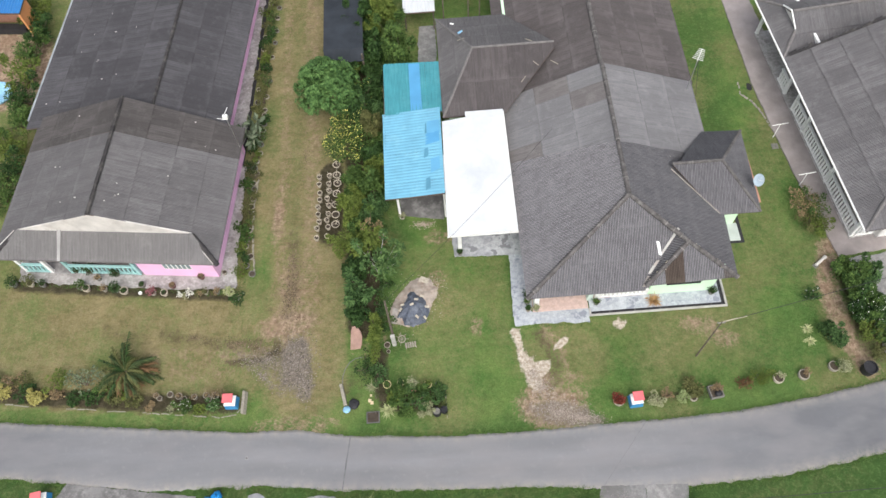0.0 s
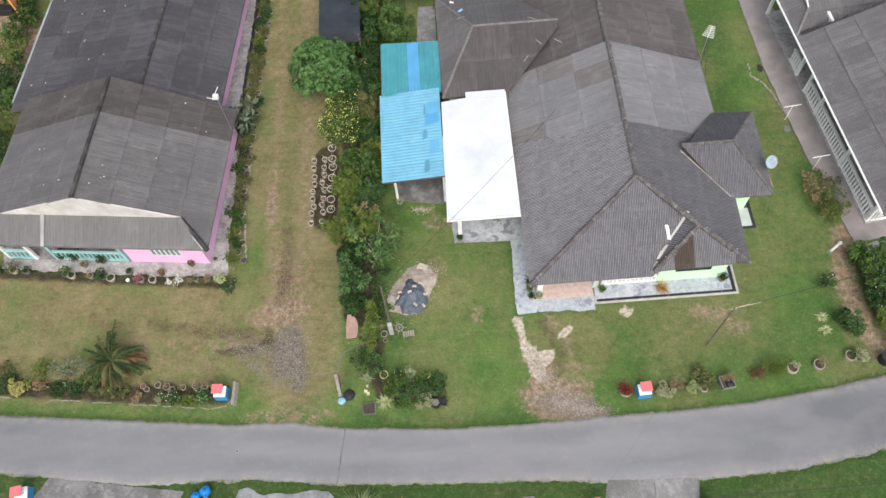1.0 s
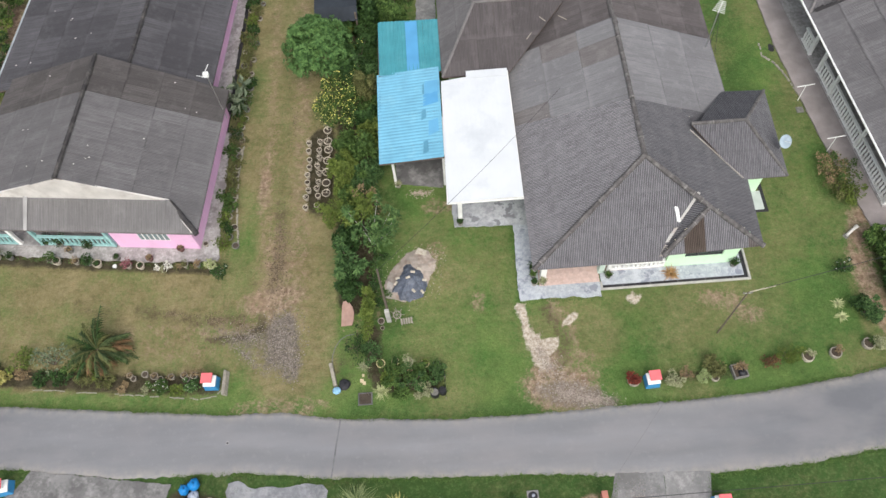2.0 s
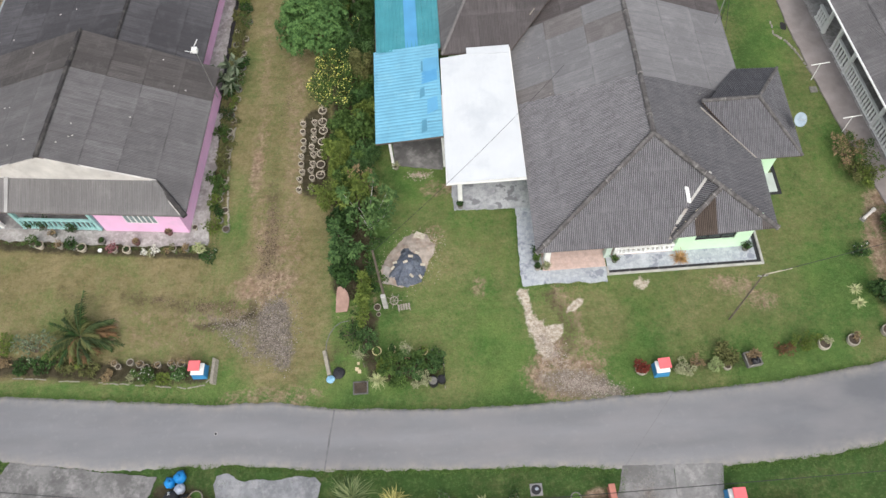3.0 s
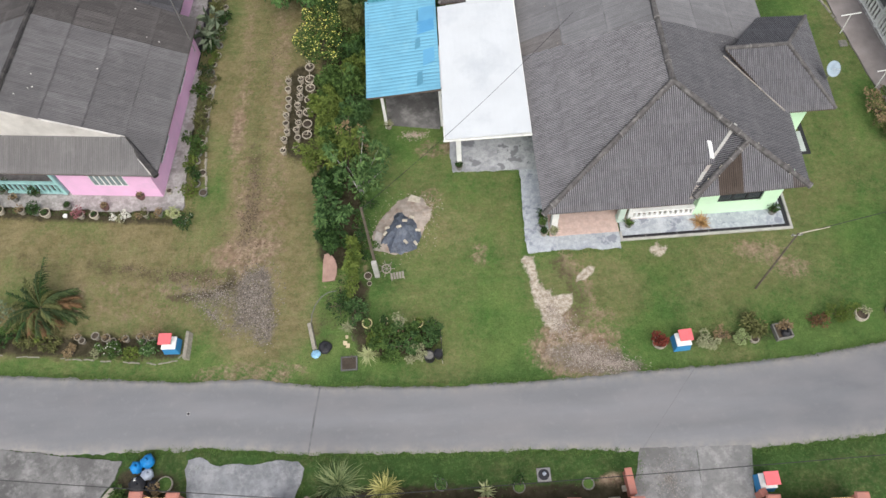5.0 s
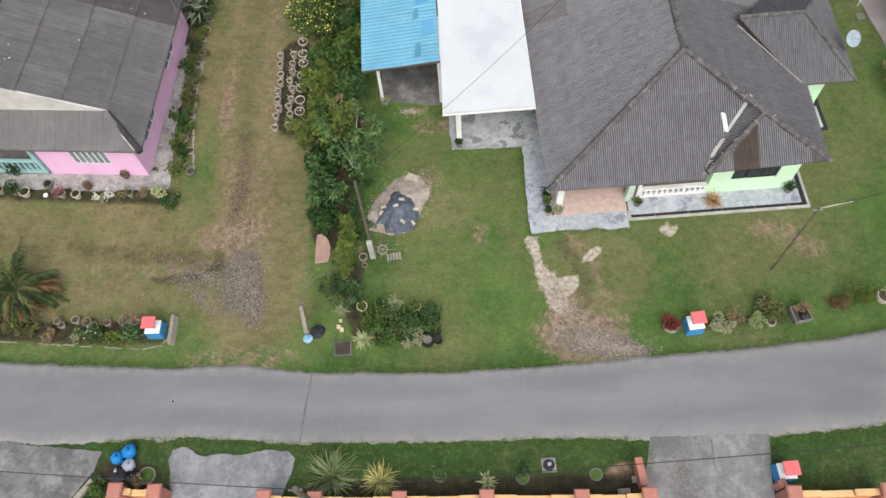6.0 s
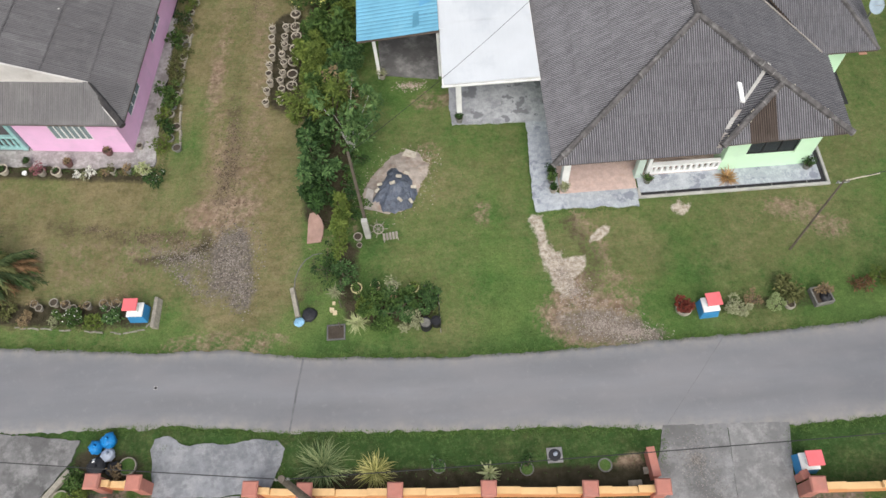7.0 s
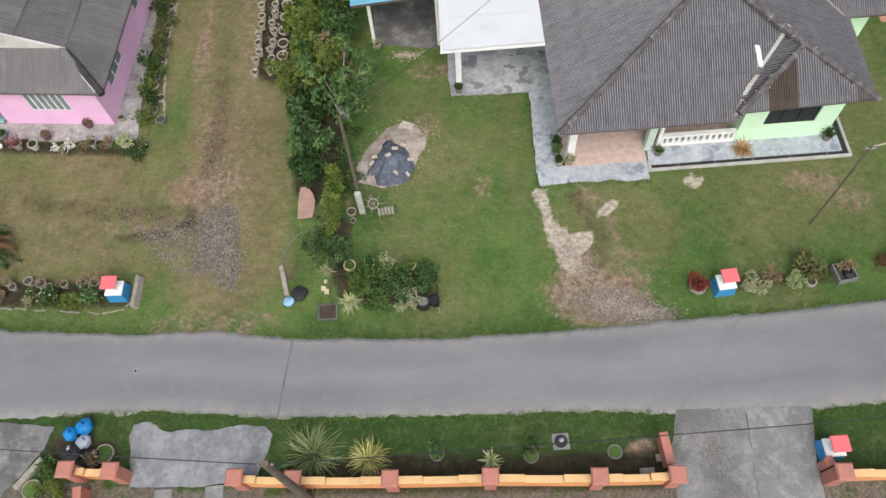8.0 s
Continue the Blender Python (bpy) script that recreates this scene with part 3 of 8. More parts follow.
def strap(verts, faces, base, yaw, length, rise, width, droop, seg=4, bend=0.0):
    """One long arching leaf."""
    m = len(verts)
    for i in range(seg + 1):
        t = i / seg
        dx, dy = math.cos(yaw + bend * t), math.sin(yaw + bend * t)
        r, zz = length * t * (1 - 0.15 * t), rise * t - droop * t * t
        w = width * (1 - t) ** 0.5 * 0.5
        for s in (-1, 1):
            verts.append((base[0] + dx * r - dy * w * s, base[1] + dy * r + dx * w * s, max(0.01, base[2] + zz)))
    for i in range(seg):
        a = m + 2 * i
        faces.append((a, a + 1, a + 3, a + 2))


def strap_plant(name, label, x, y, size, count, mat, width=0.05, seed=1, category="plant", parent=None, z=0.0, group="", rise=0.8):
    rnd = random.Random(seed)
    verts, faces = [], []
    for i in range(count):
        t = rnd.random()
        b = 0.1 * size
        strap(verts, faces, (rnd.uniform(-b, b), rnd.uniform(-b, b), 0), rnd.uniform(0, math.tau), size * (0.35 + 0.65 * (1 - t * 0.6)) * rnd.uniform(0.6, 1.1), size * rise * (0.3 + t), width * rnd.uniform(0.7, 1.3), size * rnd.uniform(0.2, 1.0), 5, rnd.uniform(-0.5, 0.5))
    if parent:
        ob = raw("leaves", verts, faces, mat, parent)
        ob.location = (x, y, z)
        return ob
    ob = thing(name, label, category, group, pose(x, y, z))
    raw("leaves", verts, faces, mat, ob)
    bm = bmesh.new()
    lathe(bm, [(0.07 * size, -0.02), (0.05 * size, 0.1 * size), (0.02, 0.16 * size)], seg=8)
    part("stem_base", bm, M_BARK, ob)
    return ob


def pot_mesh(r, h):
    bm = bmesh.new()
    lathe(bm, [(r * 0.68, 0.0), (r * 0.9, h * 0.75), (r, h * 0.8), (r, h), (r * 0.84, h), (r * 0.8, h * 0.8), (0.01, h * 0.79)], seg=16)
    return bm


def flower_pot(x, y, r, h, pot_mat, label, plant="", seed=1, z=0.0, leaf=None, size=0.35, count=60, group="", leaf_size=0.09):
    """A round pot with soil, and a plant in it where there is one."""
    ob = thing("flower_pot", label, "flower pot", group, pose(x, y, z))
    part("pot", pot_mesh(r, h), pot_mat, ob, smooth=False)
    bm = bmesh.new()
    lathe(bm, [(r * 0.8, h * 0.7), (r * 0.8, h * 0.86), (r * 0.4, h * 0.88)], seg=12)
    part("soil", bm, M_SOIL, ob)
    rnd = random.Random(seed)
    if plant == "bush":
        cs = [(rnd.uniform(-0.4, 0.4) * size, rnd.uniform(-0.4, 0.4) * size, h + size * rnd.uniform(0.25, 0.75)) for _ in range(6)]
        v, f = leaf_cloud(rnd, cs, [(size * 0.45,) * 3] * 6, count, leaf_size)
        tagged(raw("plant", v, f, leaf, ob), kind="stuff")
        bm = bmesh.new()
        for c in cs[:4]:
            tube(bm, [(0, 0, h * 0.85), (c[0] * 0.5, c[1] * 0.5, c[2] * 0.8), c], [0.014, 0.01, 0.005], 5)
        part("stem", bm, M_BARK, ob)
    elif plant == "strap":
        strap_plant("", "", 0, 0, size, count, leaf, 0.04, seed, parent=ob, z=h * 0.85)
    return ob

# ---- ground, road and paving ----
N_EDGE = ((-60, 9), (-11.05, 0.04), (-2.82, -0.92), (0.95, -1.32), (3.08, -1.36), (5.75, -1.85), (10.26, -2.16), (13.36, -2.22), (17.5, -2.14), (20.94, -2.08), (23.7, -1.99), (27.5, -1.55), (30.8, -1.04), (70, 8))
S_EDGE = ((-60, 5.6), (-10.5, -2.63), (-3.6, -3.68), (-0.1, -3.75), (2.1, -3.87), (5.5, -4.32), (8.64, -4.49), (11.3, -4.63), (13.7, -4.72), (16.9, -4.96), (20.6, -5.19), (22.9, -5.1), (25.3, -4.98), (29.7, -4.3), (70, 4.4))


WALL_LINE = ((-14, -5.2), (-0.2, -5.7), (4.5, -6.2), (8.7, -6.5), (11.4, -6.65), (16.3, -6.95), (23.4, -7.3), (40, -7.6))


def along(edge, x):
    return float(np.interp(x, [p[0] for p in edge], [p[1] for p in edge]))


def wob(x, y, s=1.0, seed=0.0):
    return noise.noise((x * s + seed, y * s - seed, seed * 0.37))


def blob(x, y, cx, cy, rx, ry, turn=0.0, soft=0.5):
    c, s = math.cos(radians(turn)), math.sin(radians(turn))
    dx, dy = x - cx, y - cy
    d = math.hypot((dx * c + dy * s) / rx, (-dx * s + dy * c) / ry)
    return max(0.0, min(1.0, (1 + soft - d) / soft / 1.0)) if d > 1 else 1.0


def trail(x, y, pts, width, soft=0.5):
    best = 9.0
    for (a, b), (c, d) in zip(pts, pts[1:]):
        l2 = (c - a) ** 2 + (d - b) ** 2
        t = max(0.0, min(1.0, ((x - a) * (c - a) + (y - b) * (d - b)) / l2))
        best = min(best, math.hypot(x - a - t * (c - a), y - b - t * (d - b)))
    return max(0.0, min(1.0, (width + soft - best) / soft))


def zones(x, y):
    """Dryness, bare soil, gravel, pale sand at a place of the ground."""
    w = wob(x, y, 0.35, 3.1)
    dry = soil = gravel = pale = 0.0
    if y < along(S_EDGE, x) + 0.8:
        gravel = 0.75 if -9.2 + 0.8 * w < y < along(WALL_LINE, x) else 0.0
        return 0.12 + 0.2 * w, max(0.15 if y < -6.9 else 0.0, blob(x, y, 15.72, -6.02, 0.42, 0.34, 0, 0.5) * 0.85), gravel, 0.0
    if x < 5.6:
        dry = 0.8 + 0.55 * w + 0.35 * wob(x, y, 0.9, 6.0)
        if y < 0.2:
            dry = 0.4 + 0.4 * w
        if y < along(N_EDGE, x) + 0.7 and x < 1:
            dry = 0.22 + 0.3 * w
        if x < -0.2 and y > 7:
            dry = 0.5 + 0.4 * w
        dry = max(dry, trail(x, y, [(3.4, 1.0), (3.4, 30)], 1.5, 1.0) * 0.95)
        dry -= 0.14 * trail(x, y, [(2.75, 7.5), (2.9, 30)], 0.12, 0.4)
        dry -= 0.16 * trail(x, y, [(0.95, 4.8), (1.1, 9), (1.3, 18)], 0.1, 0.9)
        dry = max(dry, 0.75 * blob(x, y, 1.0, 2.4, 1.3, 1.6, 0, 0.4))
        soil = max(trail(x, y, [(2.15, 3.2), (2.2, 11), (2.0, 30)], 0.2, 0.5) * 0.36, trail(x, y, [(3.75, 4.0), (3.8, 11), (3.4, 30)], 0.3, 0.5) * 0.42)
        soil = max(soil, blob(x, y, 2.75, 5.6, 0.5, 1.9, 0, 0.7) * 0.55, blob(x, y, 2.6, 3.95, 1.1, 0.55, 8, 0.9) * 0.72, blob(x, y, 1.9, 10.2, 0.16, 1.1, 0, 1.2) * 0.7, blob(x, y, 3.0, 3.0, 0.9, 0.5, 0, 0.8) * 0.55, blob(x, y, 0.5, 2.6, 1.2, 0.45, 0, 0.8) * 0.5, trail(x, y, [(1.8, 8.6), (1.9, 12)], 0.08, 0.35) * 0.55, blob(x, y, 3.0, -1.2, 1.6, 0.4, 0, 0.9) * 0.48, blob(x, y, -2.5, 2.2, 3.0, 0.8, 0, 0.9) * 0.3)
        gravel = max(blob(x, y, 3.05, 1.9, 0.62, 1.1, -8, 0.6) * 0.85, blob(x, y, 3.5, 0.8, 0.38, 0.7, 0, 0.6) * 0.75, blob(x, y, 1.9, 2.1, 0.7, 0.5, -15, 0.9) * 0.5, trail(x, y, [(0.6, 2.1), (1.6, 1.3), (2.4, 0.5)], 0.12, 0.4) * 0.45, blob(x, y, 0.9, 2.2, 1.1, 0.3, -20, 0.8) * 0.36)
    else:
        dry = (0.22 if x > 14 else 0.14) + 0.6 * w + trail(x, y, [(11.3, 7.2), (11.9, 3.5), (12.2, 0.5)], 0.7, 1.4) * 0.25
        dry = max(dry, blob(x, y, 16.2, 1.2, 1.7, 1.4) * 0.6, blob(x, y, 22.3, 2.2, 1.9, 1.2) * 0.55, blob(x, y, 20, 2.6, 4.5, 0.5) * 0.35, trail(x, y, [(24.9, 2), (25.5, 6.5), (27.5, 12)], 0.5, 1.0) * 0.35, blob(x, y, 13.2, 4.5, 0.5, 2.4) * 0.4)
        soil = max(blob(x, y, 22.9, 2.3, 0.7, 0.35, -15, 1.3) * 0.58, blob(x, y, 23.9, 1.6, 0.5, 0.3, 0, 1.3) * 0.56, trail(x, y, [(30.2, 6), (29.5, 4), (29.6, 1.2), (30.2, -0.4)], 0.35, 0.5) * 0.75, blob(x, y, 15.6, 2.0, 0.35, 1.0, 20, 0.8) * 0.5, blob(x, y, 10.5, 8.3, 0.8, 0.4) * 0.5, blob(x, y, 15.7, -0.6, 1.2, 1.0, 25) * 0.45, blob(x, y, 9.7, 5.7, 0.9, 0.5, 30) * 0.4, blob(x, y, 12.0, 3.1, 0.35, 0.5) * 0.45)
        soil = max(soil, blob(x, y, 15.2, -1.2, 1.3, 0.8, -10, 0.7) * 0.8, blob(x, y, 14.9, -0.2, 0.5, 0.7, 10, 0.8) * 0.75)
        gravel = max(blob(x, y, 15.6, -1.5, 1.2, 0.5, -10, 0.7) * 0.7, blob(x, y, 16.5, -1.85, 0.9, 0.3, -8, 0.6) * 0.75, blob(x, y, 18.9, 2.7, 0.28, 0.28, 0, 0.5) * 0.5)
        pale = max(trail(x, y, [(13.85, 2.75), (14.0, 1.9), (14.15, 1.1)], 0.1, 0.18), blob(x, y, 14.45, 0.55, 0.35, 0.75, 14, 0.35), blob(x, y, 14.95, 0.75, 0.4, 0.28, 20, 0.4), blob(x, y, 16.05, 1.97, 0.36, 0.15, 30, 0.5), blob(x, y, 18.98, 2.73, 0.27, 0.24) * 0.8, blob(x, y, 15.3, -1.2, 1.1, 0.7, -15, 0.6) * 0.36)
        if 5.5 < x < 7.6 and y > -1:
            soil, dry = max(soil, 0.25 if y > 1 else 0.0), 0.12
        if x > 28.5 and y < 3:
            dry = max(dry, 0.45)
    if x < -12 and y > 17:
        soil, dry = max(soil, blob(x, y, -16, 22, 3.2, 2.8) * 0.9), 0.5
    return dry, soil, gravel, pale


def dark_ground(x, y):
    """Dark soil of beds and track; darker ground at hedge and wall feet and in lawn bands."""
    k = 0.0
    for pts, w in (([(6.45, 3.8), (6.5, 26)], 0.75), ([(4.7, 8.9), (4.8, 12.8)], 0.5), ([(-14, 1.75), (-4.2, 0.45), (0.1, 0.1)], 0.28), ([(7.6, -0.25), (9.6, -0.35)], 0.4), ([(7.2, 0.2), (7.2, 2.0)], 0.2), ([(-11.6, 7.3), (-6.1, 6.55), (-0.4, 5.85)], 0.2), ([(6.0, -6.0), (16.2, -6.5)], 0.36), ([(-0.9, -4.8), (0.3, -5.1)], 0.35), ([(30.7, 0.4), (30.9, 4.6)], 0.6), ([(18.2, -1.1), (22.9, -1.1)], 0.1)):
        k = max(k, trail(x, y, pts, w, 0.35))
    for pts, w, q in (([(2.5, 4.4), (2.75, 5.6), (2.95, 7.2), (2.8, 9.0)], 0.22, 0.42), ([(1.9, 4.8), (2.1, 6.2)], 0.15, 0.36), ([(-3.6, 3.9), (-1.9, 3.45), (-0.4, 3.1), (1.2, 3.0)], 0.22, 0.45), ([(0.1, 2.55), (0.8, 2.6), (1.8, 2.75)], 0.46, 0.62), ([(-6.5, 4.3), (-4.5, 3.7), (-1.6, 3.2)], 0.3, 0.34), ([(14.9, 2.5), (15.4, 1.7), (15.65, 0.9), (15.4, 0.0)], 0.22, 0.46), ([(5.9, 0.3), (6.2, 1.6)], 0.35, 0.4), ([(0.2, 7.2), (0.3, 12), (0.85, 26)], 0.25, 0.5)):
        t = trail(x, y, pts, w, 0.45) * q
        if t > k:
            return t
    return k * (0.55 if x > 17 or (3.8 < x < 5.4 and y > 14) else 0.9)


def verge(x, y):
    """Rank dark grass along the lane and beside the hedge; also darkens the lawn eastwards and the north track."""
    if y < along(S_EDGE, x) + 0.5:
        return 0.95
    n = along(N_EDGE, x)
    k = max(0.0, 1 - abs(y - n) / 1.0) * 0.8 if 6 < x < 14 else max(0.0, 1 - abs(y - n) / 0.5) * 0.5
    return max(k, trail(x, y, [(7.9, 0.5), (8.0, 9)], 0.3, 1.0) * 0.5, trail(x, y, [(25.5, 14), (26.5, 22)], 1.0, 1.5) * 0.6, min(0.32, max(0.0, (x - 15.5) / 12)) if y < 14 else 0.0, 0.5 * trail(x, y, [(3.0, 12.5), (3.0, 30)], 1.8, 2.0) * (0.7 + wob(x, y, 0.6, 2.0)))


def ground_sheet():
    xs = np.concatenate([[-900, -400, -150, -80, -45, -30], np.arange(-20, 40.01, 0.25), [48, 60, 90, 160, 420, 900]])
    ys = np.concatenate([[-900, -400, -150, -70, -35, -20], np.arange(-12, 30.01, 0.25), [38, 50, 80, 160, 420, 900]])
    verts, cols, sand = [], [], []
    for y in ys:
        for x in xs:
            near = -20 <= x <= 40 and -12 <= y <= 30
            z = -0.015 + 0.012 * wob(x, y, 0.8, 9.0) if near else -0.03
            verts.append((x, y, z))
            d, s, g, p = zones(float(x), float(y))
            cols += [max(0.0, d), max(0.0, s), max(0.0, g), 1.0]
            sand += [p, dark_ground(float(x), float(y)), verge(float(x), float(y)), 1.0]
    nx = len(xs)
    faces = [(j * nx + i, j * nx + i + 1, (j + 1) * nx + i + 1, (j + 1) * nx + i) for j in range(len(ys) - 1) for i in range(nx - 1)]
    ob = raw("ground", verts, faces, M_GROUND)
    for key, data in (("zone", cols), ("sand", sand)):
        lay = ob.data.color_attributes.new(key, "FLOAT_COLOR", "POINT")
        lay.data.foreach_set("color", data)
    return tagged(ob, "mown lawn of green and dry grass with worn soil", "ground", kind="structure")


ground_sheet()


def road_sheet():
    xs = np.concatenate([np.arange(-60, -14, 2.0), np.arange(-14, 36, 0.1), np.arange(36, 70.1, 2.0)])
    verts, faces = [], []
    k = 16
    for x in xs:
        n = along(N_EDGE, x) + 0.06 * wob(x, 0, 1.3, 1.7) + 0.05 * wob(x, 0, 4.0, 2.2) + 0.05 * wob(x, 0, 11.0, 3.2)
        s = along(S_EDGE, x) + 0.09 * wob(x, 5, 1.2, 4.7) + 0.06 * wob(x, 5, 4.0, 6.2) + 0.05 * wob(x, 5, 11.0, 7.2)
        verts.append((x, s - 0.02, -0.06))
        for i in range(k + 1):
            t = i / k
            verts.append((x, s + (n - s) * t, 0.004 + 0.056 * math.sin(math.pi * t)))
        verts.append((x, n + 0.02, -0.06))
    w = k + 3
    for j in range(len(xs) - 1):
        for i in range(w - 1):
            a = j * w + i
            faces.append((a, a + w, a + w + 1, a + 1))
    ob = raw("road", verts, faces, M_ROAD, smooth=True)
    lay = ob.data.color_attributes.new("across", "FLOAT_COLOR", "POINT")
    data = []
    for x in xs:
        # Amount of painted vignette, growing towards either end of the lane
        end_dark = max(0.0, min(1.0, (x - 20) / 9, 1.0), min(1.0, (-6 - x) / 8))
        for i in range(w):
            t = min(1.0, max(0.0, (i - 1) / k))
            data += [max(0.0, 1 - abs(t - 0.3) / 0.2, 1 - abs(t - 0.72) / 0.2), max(0.0, 1 - t / 0.16, 1 - (1 - t) / 0.16), end_dark, 1.0]
    lay.data.foreach_set("color", data)
    return tagged(ob, "narrow worn grey asphalt lane with ragged edges", "road", kind="structure")


ROAD = road_sheet()


def seam(pts, width, name="road_crack"):
    """A thin dark crack that follows the road's surface."""
    verts, faces = [], []
    n = 26
    for i in range(n + 1):
        t = i / n
        x = pts[0][0] + (pts[1][0] - pts[0][0]) * t + 0.012 * wob(t * 4, pts[0][0], 1.5, 2)
        y = pts[0][1] + (pts[1][1] - pts[0][1]) * t
        a, b = along(S_EDGE, x), along(N_EDGE, x)
        z = 0.004 + 0.056 * math.sin(math.pi * max(0.0, min(1.0, (y - a) / (b - a)))) + 0.005
        w = width * (0.6 + 0.6 * abs(wob(t * 9, 1.0, 1.0, pts[0][0])))
        verts += [(x - w, y, z), (x + w, y, z)]
    faces = [(2 * i, 2 * i + 1, 2 * i + 3, 2 * i + 2) for i in range(n)]
    raw(name, verts, faces, M_CRACK, ROAD)


seam(((5.72, -1.9), (5.35, -4.25)), 0.045)
seam(((19.35, -2.2), (17.0, -4.9)), 0.012)


def ragged(pts, amp=0.06, step=0.3, seed=1.0):
    out = []
    for (a, b), (c, d) in zip(pts, pts[1:] + pts[:1]):
        n = max(1, round(math.hypot(c - a, d - b) / step))
        for i in range(n):
            x, y = a + (c - a) * i / n, b + (d - b) * i / n
            out.append((x + amp * (wob(x, y, 2.3, seed) + 0.6 * wob(x, y, 7.0, seed)), y + amp * (wob(x, y, 2.3, seed + 5) + 0.6 * wob(x, y, 7.0, seed + 5))))
    return out


def paving(name, pts, material, label, z=0.03, amp=0.06, category="paving"):
    bm = bmesh.new()
    prism(bm, ragged(pts, amp, 0.12), -0.08, z)
    bmesh.ops.triangulate(bm, faces=[f for f in bm.faces if len(f.verts) > 4])
    return tagged(part(name, bm, material), label, category, kind="structure")


paving("pavement_drive_1", [(1.18, -5.95), (3.2, -6.08), (4.78, -6.0), (4.9, -5.75), (5.14, -5.25), (5.2, -4.75), (5.0, -4.5), (4.3, -4.42), (3.4, -4.52), (2.67, -4.42), (2.2, -4.5), (1.86, -4.34), (1.5, -4.12), (1.1, -4.16), (1.0, -4.5), (1.12, -5.0)], M_CONC_APRON, "grey stained concrete driveway apron beside the lane", 0.034, 0.05)
for n, x in ((4, 1.95), (5, 3.4)):
    paving("pavement_drive_%d" % n, [(x, -12), (x + 0.45, -12), (x + 0.48, -6.1), (x - 0.02, -6.1)], M_CONC, "pale concrete wheel strip behind the gate", 0.028, 0.04)
paving("pavement_drive_2", [(16.35, -12), (18.25, -12), (18.7, -6.5), (18.85, -4.95), (17.9, -4.84), (16.95, -4.76), (16.78, -5.3), (16.45, -6.2)], M_CONC_GRIT, "worn gritty grey concrete driveway beside the lane", 0.012, 0.035)
paving("pavement_drive_6", [(18.26, -12), (20.1, -12), (20.45, -6.5), (20.72, -5.05), (18.87, -4.95), (18.71, -6.5)], M_CONC_SCUFF, "scuffed pale grey concrete driveway beside the lane", 0.016, 0.012)
paving("pavement_drive_3", [(-10.5, -12), (-4.5, -12), (-2.5, -6.0), (-1.45, -4.7), (-1.3, -4.05), (-3.5, -3.72), (-7.3, -3.1), (-7.6, -3.6), (-10.5, -6)], M_CONC_DARK, "dark damp concrete driveway beside the lane", 0.03, 0.06)

# ---- houses ----


def wall(parent, name, axis, at, thick, a0, a1, z0, z1, material, holes=(), label=""):
    """A straight wall along x or y at a fixed place, with openings (from, to, sill, head) right through it."""
    bm = bmesh.new()
    cuts = sorted({a0, a1, *[h[0] for h in holes], *[h[1] for h in holes]})
    for p, q in zip(cuts, cuts[1:]):
        hole = next((h for h in holes if h[0] <= p + 1e-6 and h[1] >= q - 1e-6), None)
        for lo, hi in ((z0, hole[2]), (hole[3], z1)) if hole else ((z0, z1),):
            if hi - lo > 0.01:
                if axis == "x":
                    box(bm, p, q, at, at + thick, lo, hi)
                else:
                    box(bm, at, at + thick, p, q, lo, hi)
    return part(name, bm, material, parent, label)


def window(parent, axis, at, a0, a1, z0, z1, panes, frame_mat, glass, slats=0, depth=0.06):
    """A window: frame with mullions, and in each light a pane or louvre slats."""
    bm = bmesh.new()
    t = 0.05

    def add(p, q, lo, hi, d=depth):
        if axis == "x":
            box(bm, p, q, at - d / 2, at + d / 2, lo, hi)
        else:
            box(bm, at - d / 2, at + d / 2, p, q, lo, hi)
    add(a0, a1, z0, z0 + t)
    add(a0, a1, z1 - t, z1)
    w = (a1 - a0) / panes
    for i in range(panes + 1):
        c = a0 + i * w
        add(max(a0, c - t / 2), min(a1, c + t / 2), z0 + t, z1 - t)
    win = part("window", bm, frame_mat, parent)
    for i in range(panes):
        p, q = a0 + i * w + t / 2, a0 + (i + 1) * w - t / 2
        if slats:
            h = (z1 - z0 - 2 * t) / slats
            for k in range(slats):
                lo = z0 + t + k * h
                c = [(p, -0.03, lo), (q, -0.03, lo), (q, 0.03, lo + h * 0.55), (p, 0.03, lo + h * 0.55)]
                pts = [((x, at + y, z) if axis == "x" else (at - y, x, z)) for x, y, z in c]
                bm = bmesh.new()
                slab(bm, pts, 0.008)
                part("louvre", bm, glass, win)
        else:
            bm = bmesh.new()
            add_lo, add_hi = z0 + t, z1 - t
            if axis == "x":
                box(bm, p, q, at - 0.006, at + 0.006, add_lo, add_hi)
            else:
                box(bm, at - 0.006, at + 0.006, p, q, add_lo, add_hi)
            part("pane", bm, glass, win)
    return win


